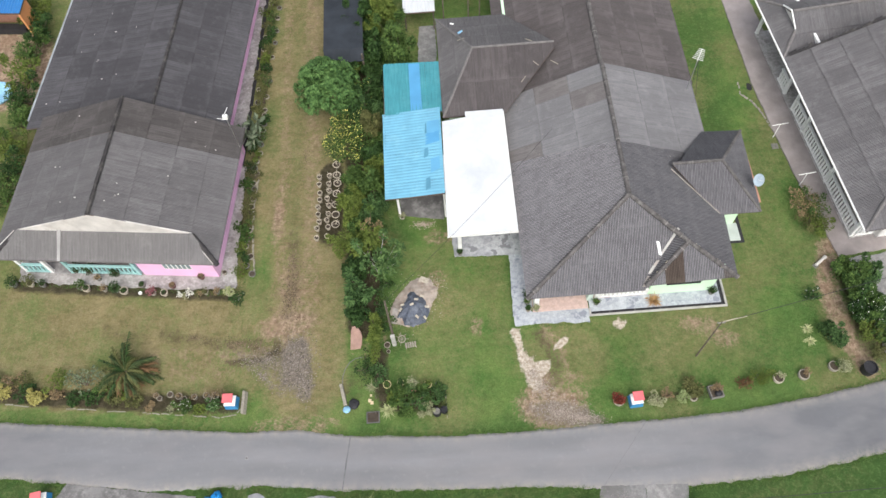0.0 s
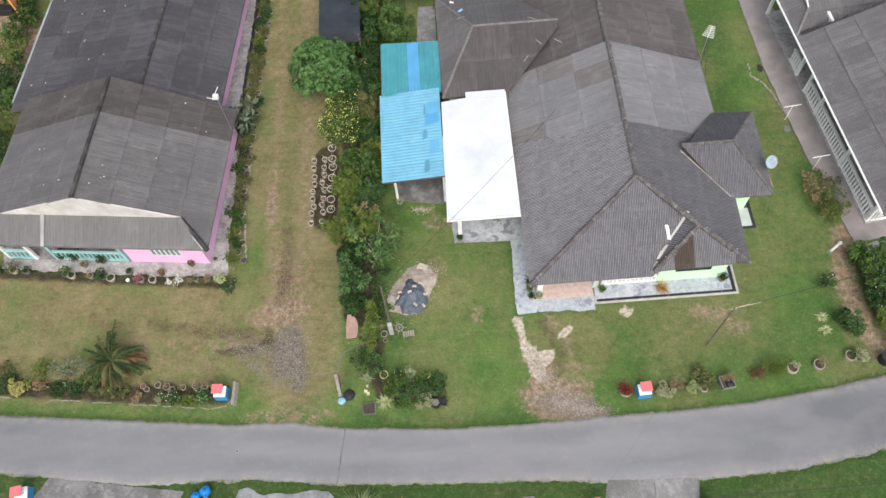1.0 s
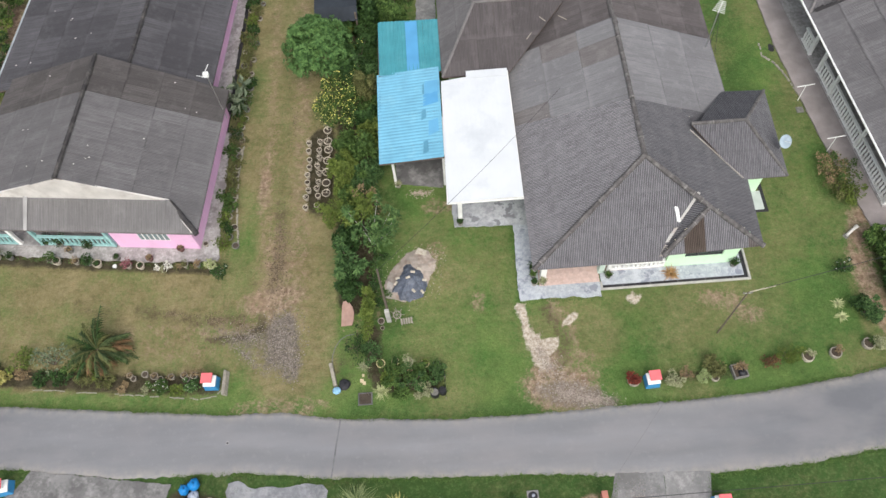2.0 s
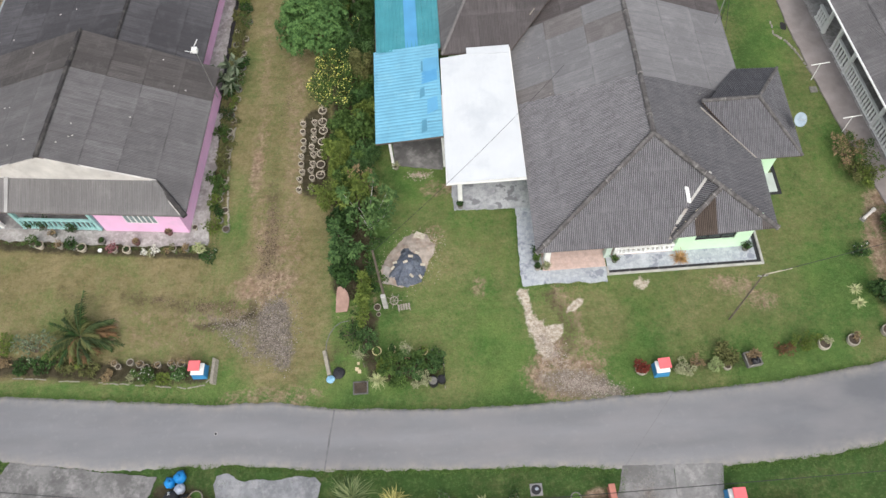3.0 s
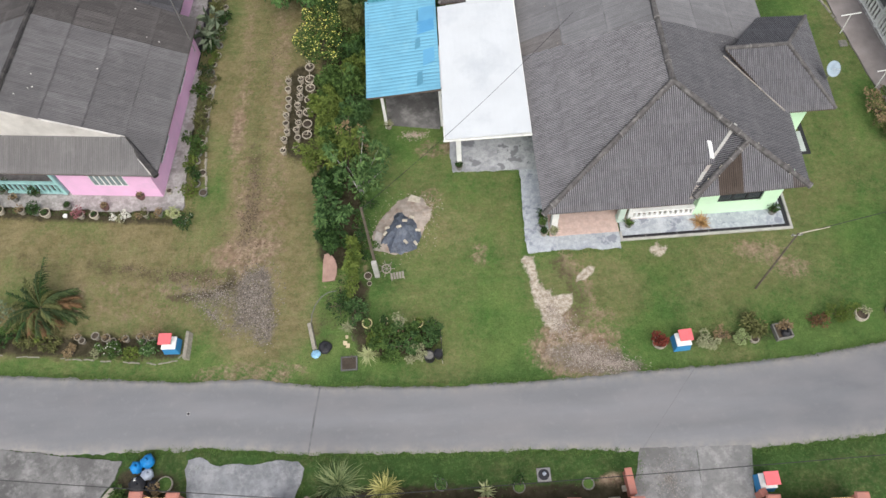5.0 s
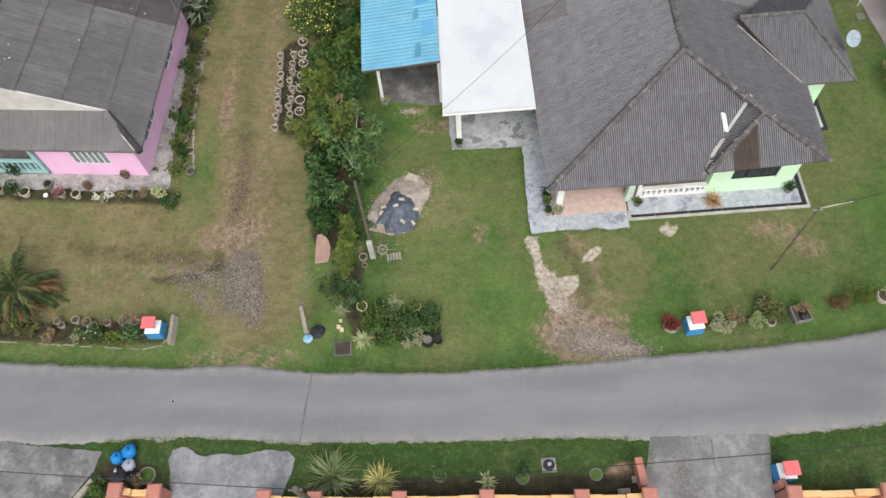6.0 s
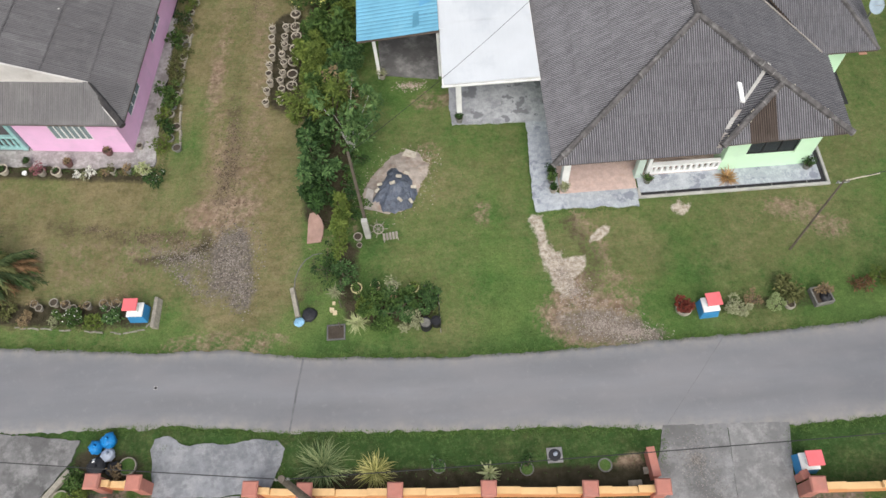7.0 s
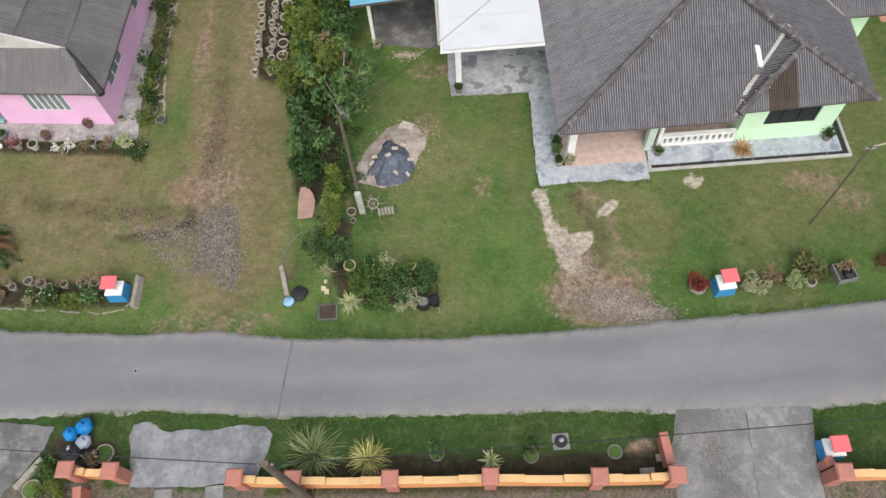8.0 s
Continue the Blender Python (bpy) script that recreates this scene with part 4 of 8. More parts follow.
def balustrade(parent, axis, at, a0, a1, z0, h, material, step=0.19, r=0.05, wide=0.14):
    """Top and bottom rail with turned balusters between them."""
    rail = None
    for lo, hi in ((z0, z0 + 0.1), (z0 + h - 0.09, z0 + h)):
        dims = (a0, a1, at - wide / 2, at + wide / 2, lo, hi) if axis == "x" else (at - wide / 2, at + wide / 2, a0, a1, lo, hi)
        if rail is None:
            rail = boxed("balustrade", dims, material, parent)
        else:
            boxed("top_rail", dims, material, rail)
    bm = bmesh.new()
    hh = h - 0.19
    lathe(bm, [(r, 0), (r, 0.05), (r * 0.6, 0.1), (r * 1.1, hh * 0.45), (r * 0.6, hh - 0.1), (r, hh - 0.04), (r, hh)], seg=8)
    me = bpy.data.meshes.new("baluster")
    bm.to_mesh(me)
    bm.free()
    me.materials.append(material)
    n = int((a1 - a0) / step)
    for i in range(n):
        c = a0 + (i + 0.5) * (a1 - a0) / n
        ob = new("baluster", me)
        ob.parent = rail
        ob.location = (c, at, z0 + 0.1) if axis == "x" else (at, c, z0 + 0.1)
    return rail


def pierced_parapet(parent, y, x0, x1, z0, n, material):
    """A low solid base, upright blocks with arched gaps between them, and a rail on top."""
    base = boxed("parapet", (x0, x1, y - 0.07, y + 0.07, z0, z0 + 0.12), material, parent)
    boxed("top_rail", (x0, x1, y - 0.09, y + 0.09, z0 + 0.48, z0 + 0.56), material, base)
    w = (x1 - x0) / n
    bm = bmesh.new()
    prof = [(-0.2, 0.0), (0.2, 0.0), (0.2, 0.22), (0.28, 0.3), (0.46, 0.36), (-0.46, 0.36), (-0.28, 0.3), (-0.2, 0.22)]
    lo = [bm.verts.new((a * w, -0.05, b)) for a, b in prof]
    hi = [bm.verts.new((a * w, 0.05, b)) for a, b in prof]
    bm.faces.new(lo)
    bm.faces.new(hi[::-1])
    for i in range(8):
        bm.faces.new((lo[i], hi[i], hi[(i + 1) % 8], lo[(i + 1) % 8]))
    me = bpy.data.meshes.new("baluster")
    bm.to_mesh(me)
    bm.free()
    me.materials.append(material)
    for i in range(n + 1):
        ob = new("baluster", me)
        ob.parent = base
        ob.location = (min(max(x0 + i * w, x0 + 0.04), x1 - 0.04), y, z0 + 0.12)


def column(parent, x, y, z0, z1, w, material, name="column"):
    bm = bmesh.new()
    box(bm, x - w / 2, x + w / 2, y - w / 2, y + w / 2, z0 + 0.12, z1 - 0.1, 0.012)
    box(bm, x - w * 0.62, x + w * 0.62, y - w * 0.62, y + w * 0.62, z0, z0 + 0.13, 0.012)
    box(bm, x - w * 0.62, x + w * 0.62, y - w * 0.62, y + w * 0.62, z1 - 0.11, z1, 0.012)
    return part(name, bm, material, parent)


def main_house():
    h = thing("house", "single-storey mint green house with weathered corrugated hip roof", "house", m=pose(0, 0, 0))
    X0, X1, Y0, YN = 14.4, 24.5, 3.42, 15.2
    RX, RY, RZ = 19.45, 7.27, 4.6
    ZW, ZE = 2.2, 2.5
    A = (22.03, 5.14, 3.52)
    SE = (24.24, 3.62, ZE)
    # roof: west, south, raised south-east, east
    YS, YT = 11.05, 10.3
    roof_slope("roof", h, [(X0, YS, ZW), (X0, Y0, ZW), (RX, RY, RZ), (RX, YT, RZ)], M_ROOF_GREY, seed=1)
    roof_slope("roof", h, [(X0, YN, ZW), (X0, YS, ZW), (RX, YT, RZ), (RX, YN, RZ)], M_ROOF_PALE, (1.14, 1.9), True, PITCH, 0.007, seed=51, alt=((1.0, 2.5, 3.6, 6, M_ROOF_ASH), (0, 1.2, 1.8, 3.6, M_ROOF_ASH), (3.4, 4.7, 0, 1.9, M_ROOF_ASH)))
    k = (RZ - ZW) / (RY - Y0)
    roof_slope("roof", h, [(X0, Y0, ZW), (19.95, Y0, ZW), (21.65, 5.74, ZW + 2.32 * k), (RX, RY, RZ)], M_ROOF_GREY, seed=2)
    roof_slope("roof", h, [(19.95, 3.5, ZE), SE, A], M_ROOF_GREY, seed=3, alt=((0.5, 2.1, 0, 3, M_ROOF_RUST), (3.2, 4.5, 0, 3, M_ROOF_BROWN)))
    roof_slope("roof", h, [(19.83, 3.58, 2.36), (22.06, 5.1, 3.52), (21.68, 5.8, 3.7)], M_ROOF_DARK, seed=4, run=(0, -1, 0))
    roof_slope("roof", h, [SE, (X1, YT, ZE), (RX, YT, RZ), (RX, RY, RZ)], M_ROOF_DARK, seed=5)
    roof_slope("roof", h, [(X1, YT, ZE), (X1, YN, ZE), (RX, YN, RZ), (RX, YT, RZ)], M_ROOF_PALE, (1.14, 1.9), True, PITCH, 0.007, seed=52)
    for a, b in (((RX, RY, RZ), (RX, YN, RZ)), ((X0, Y0, ZW), (RX, RY, RZ)), (SE, A), (A, (RX, RY, RZ)), ((19.95, 3.48, ZE), A)):
        ridge_cap(h, a, b)
    # rear roof, a little lower
    d = -0.22
    roof_slope("rear_roof", h, [(X1 + 0.15, YN - 0.05, ZE + d), (X1 + 0.15, 31, ZE + d), (RX, 31, RZ + d), (RX, YN - 0.05, RZ + d)], M_ROOF_BROWN_SMOOTH, wave=0.012, seed=6)
    roof_slope("rear_roof", h, [(X0, 31, ZW + d), (X0, YN - 0.05, ZW + d), (RX, YN - 0.05, RZ + d), (RX, 31, RZ + d)], M_ROOF_BROWN_SMOOTH, wave=0.012, seed=7)
    ridge_cap(h, (RX, YN, RZ + d), (RX, 31, RZ + d))
    # walls
    wall(h, "wall", "y", 15.0, 0.15, 6.6, 30.5, 0, 2.38, M_MINT)
    wall(h, "wall", "x", 6.6, 0.15, 15.15, 20.6, 0, 2.5, M_MINT, [(15.9, 16.8, 0.12, 2.1), (18.0, 19.8, 0.9, 2.0)])
    wall(h, "wall", "x", 4.12, 0.15, 20.6, 23.75, 0, 2.75, M_MINT, [(21.35, 23.05, 0.86, 1.95)])
    wall(h, "wall", "y", 20.6, 0.15, 4.27, 6.6, 0, 2.75, M_MINT)
    wall(h, "wall", "y", 23.6, 0.15, 4.27, 30.5, 0, 2.6, M_MINT, [(7.6, 8.5, 0.15, 2.1)])
    wall(h, "wall", "x", 30.35, 0.15, 15.15, 23.6, 0, 2.3, M_MINT)
    window(h, "x", 4.2, 21.35, 23.05, 0.86, 1.95, 3, M_DARK, M_GLASS)
    window(h, "x", 6.68, 18.0, 19.8, 0.9, 2.0, 4, M_WHITE, M_LOUVRE, 8)
    boxed("door", (15.92, 16.78, 6.62, 6.67, 0.13, 2.08), M_RUST, h)
    boxed("floor_base", (15.15, 23.6, 6.75, 30.3, 0, 0.12), M_CONC, h)
    # porch floor, columns and balustrade
    fl = boxed("porch_floor", (14.85, 17.6, 3.62, 6.6, 0, 0.05), M_TILE, h, bevel=0)
    boxed("porch_floor", (17.6, 20.6, 4.12, 6.6, 0, 0.058), M_TILE, h, bevel=0)
    bm = bmesh.new()
    box(bm, -0.147, 0.147, -0.147, 0.147, 0, 0.01, 0.003)
    me = bpy.data.meshes.new("floor_tile")
    bm.to_mesh(me)
    bm.free()
    me.materials.append(M_TILE)
    for i in range(9):
        for j in range(9):
            t = new("floor_tile", me)
            t.parent = fl
            t.location = (15.02 + i * 0.3, 3.8 + j * 0.3, 0.05)
    column(h, 15.05, 4.1, 0, 2.4, 0.26, M_WHITE)
    column(h, 17.72, 4.2, 0, 2.55, 0.26, M_MINT_GREY)
    column(h, 18.05, 4.2, 0, 2.55, 0.13, M_WHITE)
    pierced_parapet(h, 4.2, 18.12, 20.6, 0.06, 12, M_WHITE)
    # scraps that lie on the roof
    bm = bmesh.new()
    solid(bm, [(20.66, 4.78, 3.07), (20.8, 4.74, 3.05), (20.72, 5.28, 3.38), (20.58, 5.32, 3.41), (20.66, 4.78, 3.16), (20.8, 4.74, 3.14), (20.72, 5.28, 3.46), (20.58, 5.32, 3.49)])
    part("loose_flashing", bm, M_WHITE, h, "white painted strip lying on the roof")
    bm = bmesh.new()
    solid(bm, [(20.72, 4.79, 3.08), (20.8, 4.74, 3.06), (21.7, 5.72, 3.66), (21.6, 5.79, 3.7), (20.72, 4.79, 3.15), (20.8, 4.74, 3.13), (21.7, 5.72, 3.74), (21.6, 5.79, 3.78)])
    part("valley_flashing", bm, M_POLE_GREY, h)
    for (x0, y0, x1, y1), mat in (((19.9, 3.55, 20.16, 3.95), M_STONE), ((20.2, 4.05, 20.42, 4.35), M_POLE_GREY), ((20.4, 4.3, 20.62, 4.55), M_STONE)):
        bm = bmesh.new()
        z0, z1 = ZW + (y0 - Y0) * k + 0.05, ZW + (y1 - Y0) * k + 0.05
        solid(bm, [(x0 - 0.09, y0, z0), (x0 + 0.07, y0, z0), (x1 + 0.07, y1, z1), (x1 - 0.09, y1, z1), (x0 - 0.09, y0, z0 + 0.04), (x0 + 0.07, y0, z0 + 0.05), (x1 + 0.07, y1, z1 + 0.05), (x1 - 0.09, y1, z1 + 0.04)])
        part("valley_flashing", bm, mat, h)
    # spots of pale mortar along the hips of the raised corner
    rag = random.Random(29)
    for a, b in ((SE, A), ((19.95, 3.48, ZE), A)):
        for i in range(9):
            p = Vector(a).lerp(Vector(b), (i + rag.uniform(0.1, 0.9)) / 9)
            dx = rag.choice((-1, 1)) * rag.uniform(0.1, 0.15)
            bm = bmesh.new()
            lathe(bm, [(0.035 * rag.uniform(0.6, 1.2), -0.04), (0.025, 0.02), (0.01, 0.03)], (p.x + dx, p.y + rag.uniform(-0.03, 0.03), p.z + 0.05), 6)
            part("mortar_spot", bm, M_POT_LIGHT, h)
    # east porch
    ZP, ZR = 2.55, 3.9
    e = [(24.2, 6.95), (26.1, 6.95), (26.3, 11.8), (24.2, 11.9)]
    W, P = (21.9, 9.2, 3.7), (24.42, 9.2, ZR)
    roof_slope("porch_roof", h, [(24.1, 6.95, ZP), (26.15, 6.95, ZP), P, (22.0, 9.2, ZR)], M_ROOF_GREY, seed=8)
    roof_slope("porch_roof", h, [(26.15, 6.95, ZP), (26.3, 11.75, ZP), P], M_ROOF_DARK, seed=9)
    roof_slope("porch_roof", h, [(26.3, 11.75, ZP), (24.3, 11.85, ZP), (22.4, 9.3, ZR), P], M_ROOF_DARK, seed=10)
    for a, b in (((22.0, 9.2, ZR), P), (P, (26.15, 6.95, ZP)), (P, (26.3, 11.75, ZP))):
        ridge_cap(h, a, b, 0.08)
    bm = bmesh.new()
    tube(bm, [(22.0, 9.1, 3.62), (24.15, 6.95, 2.66)], 0.03, 6)
    part("valley_flashing", bm, M_STONE, h)
    wall(h, "porch_wall", "x", 7.75, 0.12, 23.75, 25.7, 0, 2.6, M_MINT)
    wall(h, "porch_wall", "y", 25.58, 0.12, 7.87, 11.3, 0, 2.6, M_MINT, [(8.8, 9.7, 0.1, 2.1)])
    wall(h, "porch_wall", "x", 11.2, 0.12, 23.75, 25.58, 0, 2.6, M_MINT)
    boxed("porch_step", (23.75, 25.9, 6.75, 7.75, -0.03, 0.07), M_CONC_STEP, h, "pale painted concrete step")
    boxed("dark_gutter", (25.9, 26.08, 6.62, 8.4, -0.03, 0.012), M_DARK, h, bevel=0)
    boxed("dark_gutter", (23.75, 25.9, 6.62, 6.75, -0.03, 0.012), M_DARK, h, bevel=0)
    # north-west wing
    S, N, WX, Z0 = 13.95, 20.9, 11.15, 2.65
    P1, P2 = (12.95, 17.3, 4.1), (17.3, 17.3, 4.1)
    roof_slope("wing_roof", h, [(WX, S, Z0), (14.42, S, Z0), (17.3, 17.0, 3.98), P2, P1], M_ROOF_BROWN_SMOOTH, wave=0.012, seed=11)
    roof_slope("wing_roof", h, [(WX, N, Z0), (WX, S, Z0), P1], M_ROOF_SMOOTH, wave=0.012, seed=12)
    roof_slope("wing_roof", h, [(15.0, N, Z0), (WX, N, Z0), P1, P2], M_ROOF_SMOOTH, wave=0.012, seed=13)
    for a, b in ((P1, P2), (P1, (WX, S, Z0)), (P1, (WX, N, Z0))):
        ridge_cap(h, a, b, 0.07, mat=M_EAST_CAP)
    wall(h, "wing_wall", "y", 11.5, 0.15, 14.3, 20.6, 0, 2.68, M_MINT)
    wall(h, "wing_wall", "x", 14.15, 0.15, 11.5, 14.2, 0, 2.68, M_MINT, [(12.3, 13.2, 0.1, 2.1)])
    wall(h, "wing_wall", "x", 20.5, 0.15, 11.65, 15.0, 0, 2.68, M_MINT)
    return h


main_house()

# apron round the main house
paving("pavement_apron", [(13.86, 2.95), (15.5, 3.0), (17.55, 2.9), (17.6, 3.62), (14.85, 3.62), (14.4, 3.9), (13.88, 3.9)], M_CONC_PALE, "pale worn concrete apron before the porch", 0.045, 0.07)
paving("pavement_side_strip", [(13.88, 3.9), (14.98, 3.9), (14.98, 6.9), (13.98, 6.9)], M_CONC_PALE, "pale worn concrete strip beside the house", 0.043, 0.05)
paving("pavement_carport", [(11.17, 7.05), (13.98, 6.9), (14.98, 6.9), (14.98, 14.0), (11.2, 14.0), (11.15, 9.2)], M_CONC_PALE2, "grey stained concrete carport floor", 0.045, 0.06)
tagged(boxed("pavement_terrace", (17.66, 24.12, 3.44, 4.12, -0.05, 0.06), M_CONC_PALE, None, bevel=0), "pale concrete terrace along the house front", "terrace", kind="structure")
tagged(boxed("pavement_side", (23.75, 24.12, 4.12, 5.4, -0.05, 0.06), M_CONC_PALE, None, bevel=0), "pale concrete path at the house side", "terrace", kind="structure")


def drain_channel():
    ob = thing("drain_channel", "open dark drain with white kerb along the terrace", "drain")
    boxed("channel_floor", (17.7, 24.3, 3.3, 3.44, -0.06, 0.008), M_DARK, ob, bevel=0)
    boxed("channel_floor", (24.12, 24.3, 3.44, 5.4, -0.06, 0.008), M_DARK, ob, bevel=0)
    for x0, x1, y0, y1 in ((17.6, 24.4, 3.2, 3.3), (24.3, 24.4, 3.3, 5.4), (17.6, 17.7, 3.3, 3.62)):
        boxed("kerb", (x0, x1, y0, y1, -0.05, 0.07), M_POLE_GREY, ob)
    for i in range(5):
        boxed("cross_bar", (18.6 + i * 1.25, 18.63 + i * 1.25, 3.3, 3.44, 0.0, 0.03), M_CONC, ob, bevel=0)


drain_channel()


def carport():
    c = thing("carport", "flat white metal carport roof on white posts", "carport")
    roof_slope("roof", c, [(10.92, 6.92, 2.5), (14.38, 6.96, 2.5), (14.34, 13.95, 2.9), (11.06, 13.55, 2.9)], M_WHITE_METAL, (3.6, 1.4), True, 0.22, 0.002, sheet_name="roof_sheet", seed=20, per=4, board=M_WHITE)
    boxed("roof_sheet", (12.3, 14.3, 13.6, 14.05, 2.9, 2.915), M_WHITE_METAL, c, bevel=0)
    boxed("roof_sheet", (10.82, 11.1, 9.4, 11.6, 2.66, 2.675), M_WHITE_METAL, c, bevel=0)
    boxed("fascia", (10.9, 14.38, 6.88, 6.915, 2.4, 2.5), M_WHITE, c)
    for x, y in ((11.5, 7.35), (11.4, 13.2), (14.2, 13.2)):
        column(c, x, y, 0.0, 2.44, 0.2, M_WHITE, "post")
    return c


carport()


def blue_shed():
    s = thing("lean_to_shed", "lean-to shed with bright blue and teal metal roofs", "shed")
    roof_slope("blue_roof", s, [(7.92, 14.6, 2.42), (7.92, 9.3, 2.42), (10.95, 9.22, 2.75), (11.0, 14.6, 2.75)], M_BLUE_ROOF, (0.9, 3.3), True, 0.18, 0.011, seed=21, per=4)
    roof_slope("teal_roof", s, [(8.0, 14.5, 2.5), (11.12, 14.5, 2.5), (11.12, 17.85, 2.62), (8.05, 17.95, 2.62)], M_GREEN_ROOF, (0.78, 3.6), True, 0.2, 0.018, seed=22, per=4)
    bm = bmesh.new()
    slab(bm, [(9.45, 14.62, 2.545), (10.05, 14.62, 2.545), (10.05, 17.8, 2.66), (9.45, 17.8, 2.66)], 0.02)
    part("blue_sheet", bm, M_BLUE_ROOF2, s, "light blue strip of roof sheet")
    # odd sheets nailed over the long eave beside the carport
    # Narrow dull strips among them stand in for shade beside the sheets
    for x, y, w, l, skew, mat in ((10.22, 13.03, 0.7, 0.76, -0.05, M_BLUE_ROOF3), (10.12, 12.3, 0.74, 0.72, 0.14, M_BLUE_ROOF2), (10.0, 11.48, 0.24, 0.58, 0.12, M_BLUE_ROOF4), (10.12, 13.05, 0.1, 0.6, 0.0, M_BLUE_ROOF4), (10.3, 10.55, 0.5, 0.85, 0.2, M_BLUE_ROOF3), (10.0, 9.55, 0.26, 0.7, 0.1, M_BLUE_ROOF4), (7.97, 12.25, 0.1, 1.45, 0.0, M_BLUE_ROOF4)):
        bm = bmesh.new()
        z = 2.42 + (x - 7.92) * 0.109 + 0.018
        slab(bm, [(x, y, z), (x + w, y + skew, z + w * 0.109 + 0.015), (x + w, y + l + skew * 0.4, z + w * 0.109 + 0.015), (x + 0.04, y + l, z)], 0.012)
        part("roof_patch", bm, mat, s)
    for x, y in ((8.5, 9.6), (8.2, 14.4), (8.3, 17.6), (11.0, 17.6), (10.9, 9.5)):
        boxed("post", (x - 0.06, x + 0.06, y - 0.06, y + 0.06, 0, 2.38), M_WHITE, s)
    boxed("shed_wall", (8.2, 11.0, 14.45, 14.52, 0, 2.3), M_CONC, s)
    return s


blue_shed()
paving("pavement_shed_floor", [(8.5, 9.75), (10.8, 9.3), (11.0, 14.4), (8.4, 14.4)], M_CONC_DARK, "damp concrete shed floor", 0.04, 0.04)


def pink_house():
    """Built in its own frame, which is turned against the others."""
    h = thing("house", "single-storey pink house with dark weathered corrugated roof", "house", m=pose(-0.4, 6.41, 0, 0, 0, -6.3))
    W, Z = -11.5, 2.25
    RX, RZ, RN = -5.8, 4.65, 8.35
    HL, HZ, HF = 1.35, 2.8, 3.0
    roof_slope("roof", h, [(0, 0, Z), (0, 6.2, Z), (RX, 6.2, RZ), (RX, HL, RZ), (-1.32, HL, HZ)], M_ROOF_SMOOTH, wave=0.006, seed=31)
    roof_slope("roof", h, [(0, 6.2, Z), (0, 8.2, Z), (RX, RN, RZ), (RX, 6.2, RZ)], M_ROOF_UMBER, wave=0.006, seed=36)
    roof_slope("roof", h, [(W, 6.4, Z), (W, 0, Z), (W + 1.32, HL, HZ), (RX, HL, RZ), (RX, 6.2, RZ)], M_ROOF_SMOOTH, wave=0.006, seed=32)
    roof_slope("roof", h, [(W, 8.7, Z), (W, 6.4, Z), (RX, 6.2, RZ), (RX, RN, RZ)], M_ROOF_UMBER, wave=0.006, seed=37)
    roof_slope("roof", h, [(W, 0, Z), (0, 0, Z), (-1.32, HL, HF), (W + 1.32, HL, HF)], M_ROOF_FRONT, wave=0.008, seed=33)
    bm = bmesh.new()
    v = [(-1.32, HL - 0.02, HF - 0.06), (RX, HL - 0.02, RZ - 0.06), (W + 1.32, HL - 0.02, HF - 0.06)]
    f = [bm.verts.new(p) for p in v] + [bm.verts.new((p[0], p[1] + 0.08, p[2])) for p in v]
    for q in ((0, 1, 2), (5, 4, 3), (0, 3, 4, 1), (1, 4, 5, 2), (2, 5, 3, 0)):
        bm.faces.new([f[i] for i in q])
    part("gable_board", bm, M_WHITE_OLD, h, "stained white painted gable board")
    ridge_cap(h, (RX, HL, RZ), (RX, RN, RZ), 0.1, mat=M_ROOF_CAP)
    for a, b in (((0, 0, Z), (-1.32, HL, HZ)), ((W, 0, Z), (W + 1.32, HL, HZ))):
        ridge_cap(h, a, b, 0.11, mat=M_ROOF_CAP)
        for dx in (-0.2,):
            bm = bmesh.new()
            tube(bm, [(a[0] + dx, a[1] + 0.02, a[2] + 0.09), (b[0] + dx, b[1], b[2] + 0.09)], 0.022, 5)
            part("flashing_strip", bm, M_WHITE_OLD, h)
    bm = bmesh.new()
    x, za, zb = W + 3.42, Z + 0.035, HF + 0.035
    solid(bm, [(x, 0.0, za), (x + 0.16, 0.0, za), (x + 0.2, HL, zb), (x, HL, zb), (x, 0.0, za + 0.035), (x + 0.16, 0.0, za + 0.035), (x + 0.2, HL, zb + 0.06), (x, HL, zb + 0.06)])
    part("flashing_strip", bm, M_STRIP, h, "pale faded strip down the front roof")
    # rear roof
    EX, WX, RR, ZR = -0.95, -12.2, -4.6, 3.75
    roof_slope("rear_roof", h, [(EX, 8.0, Z - 0.1), (EX, 24, Z - 0.1), (RR, 24, ZR), (RR, 8.0, ZR)], M_ROOF_SLATE, wave=0.006, seed=34)
    roof_slope("rear_roof", h, [(WX, 24, Z - 0.1), (WX, 8.0, Z - 0.1), (RR, 8.0, ZR), (RR, 24, ZR)], M_ROOF_SLATE, wave=0.006, seed=35)
    ridge_cap(h, (RR, 8.2, ZR), (RR, 24, ZR), 0.09, mat=M_ROOF_CAP)
    bm = bmesh.new()
    box(bm, WX - 0.14, WX, 8.6, 24, Z - 0.22, Z - 0.08, 0.02)
    part("gutter", bm, M_GUTTER, h)
    # walls
    E = -0.64
    wall(h, "wall", "x", 0.41, 0.15, -4.6, E, 0, 2.35, M_PINK, [(-3.25, -1.8, 0.86, 1.8)])
    wall(h, "wall", "x", 1.9, 0.15, W + 0.55, -4.6, 0, 2.4, M_PINK, [(-7.0, -6.1, 0.1, 2.1), (-10.2, -8.6, 0.9, 2.0)])
    wall(h, "wall", "y", -4.75, 0.15, 0.56, 1.9, 0, 2.5, M_PINK)
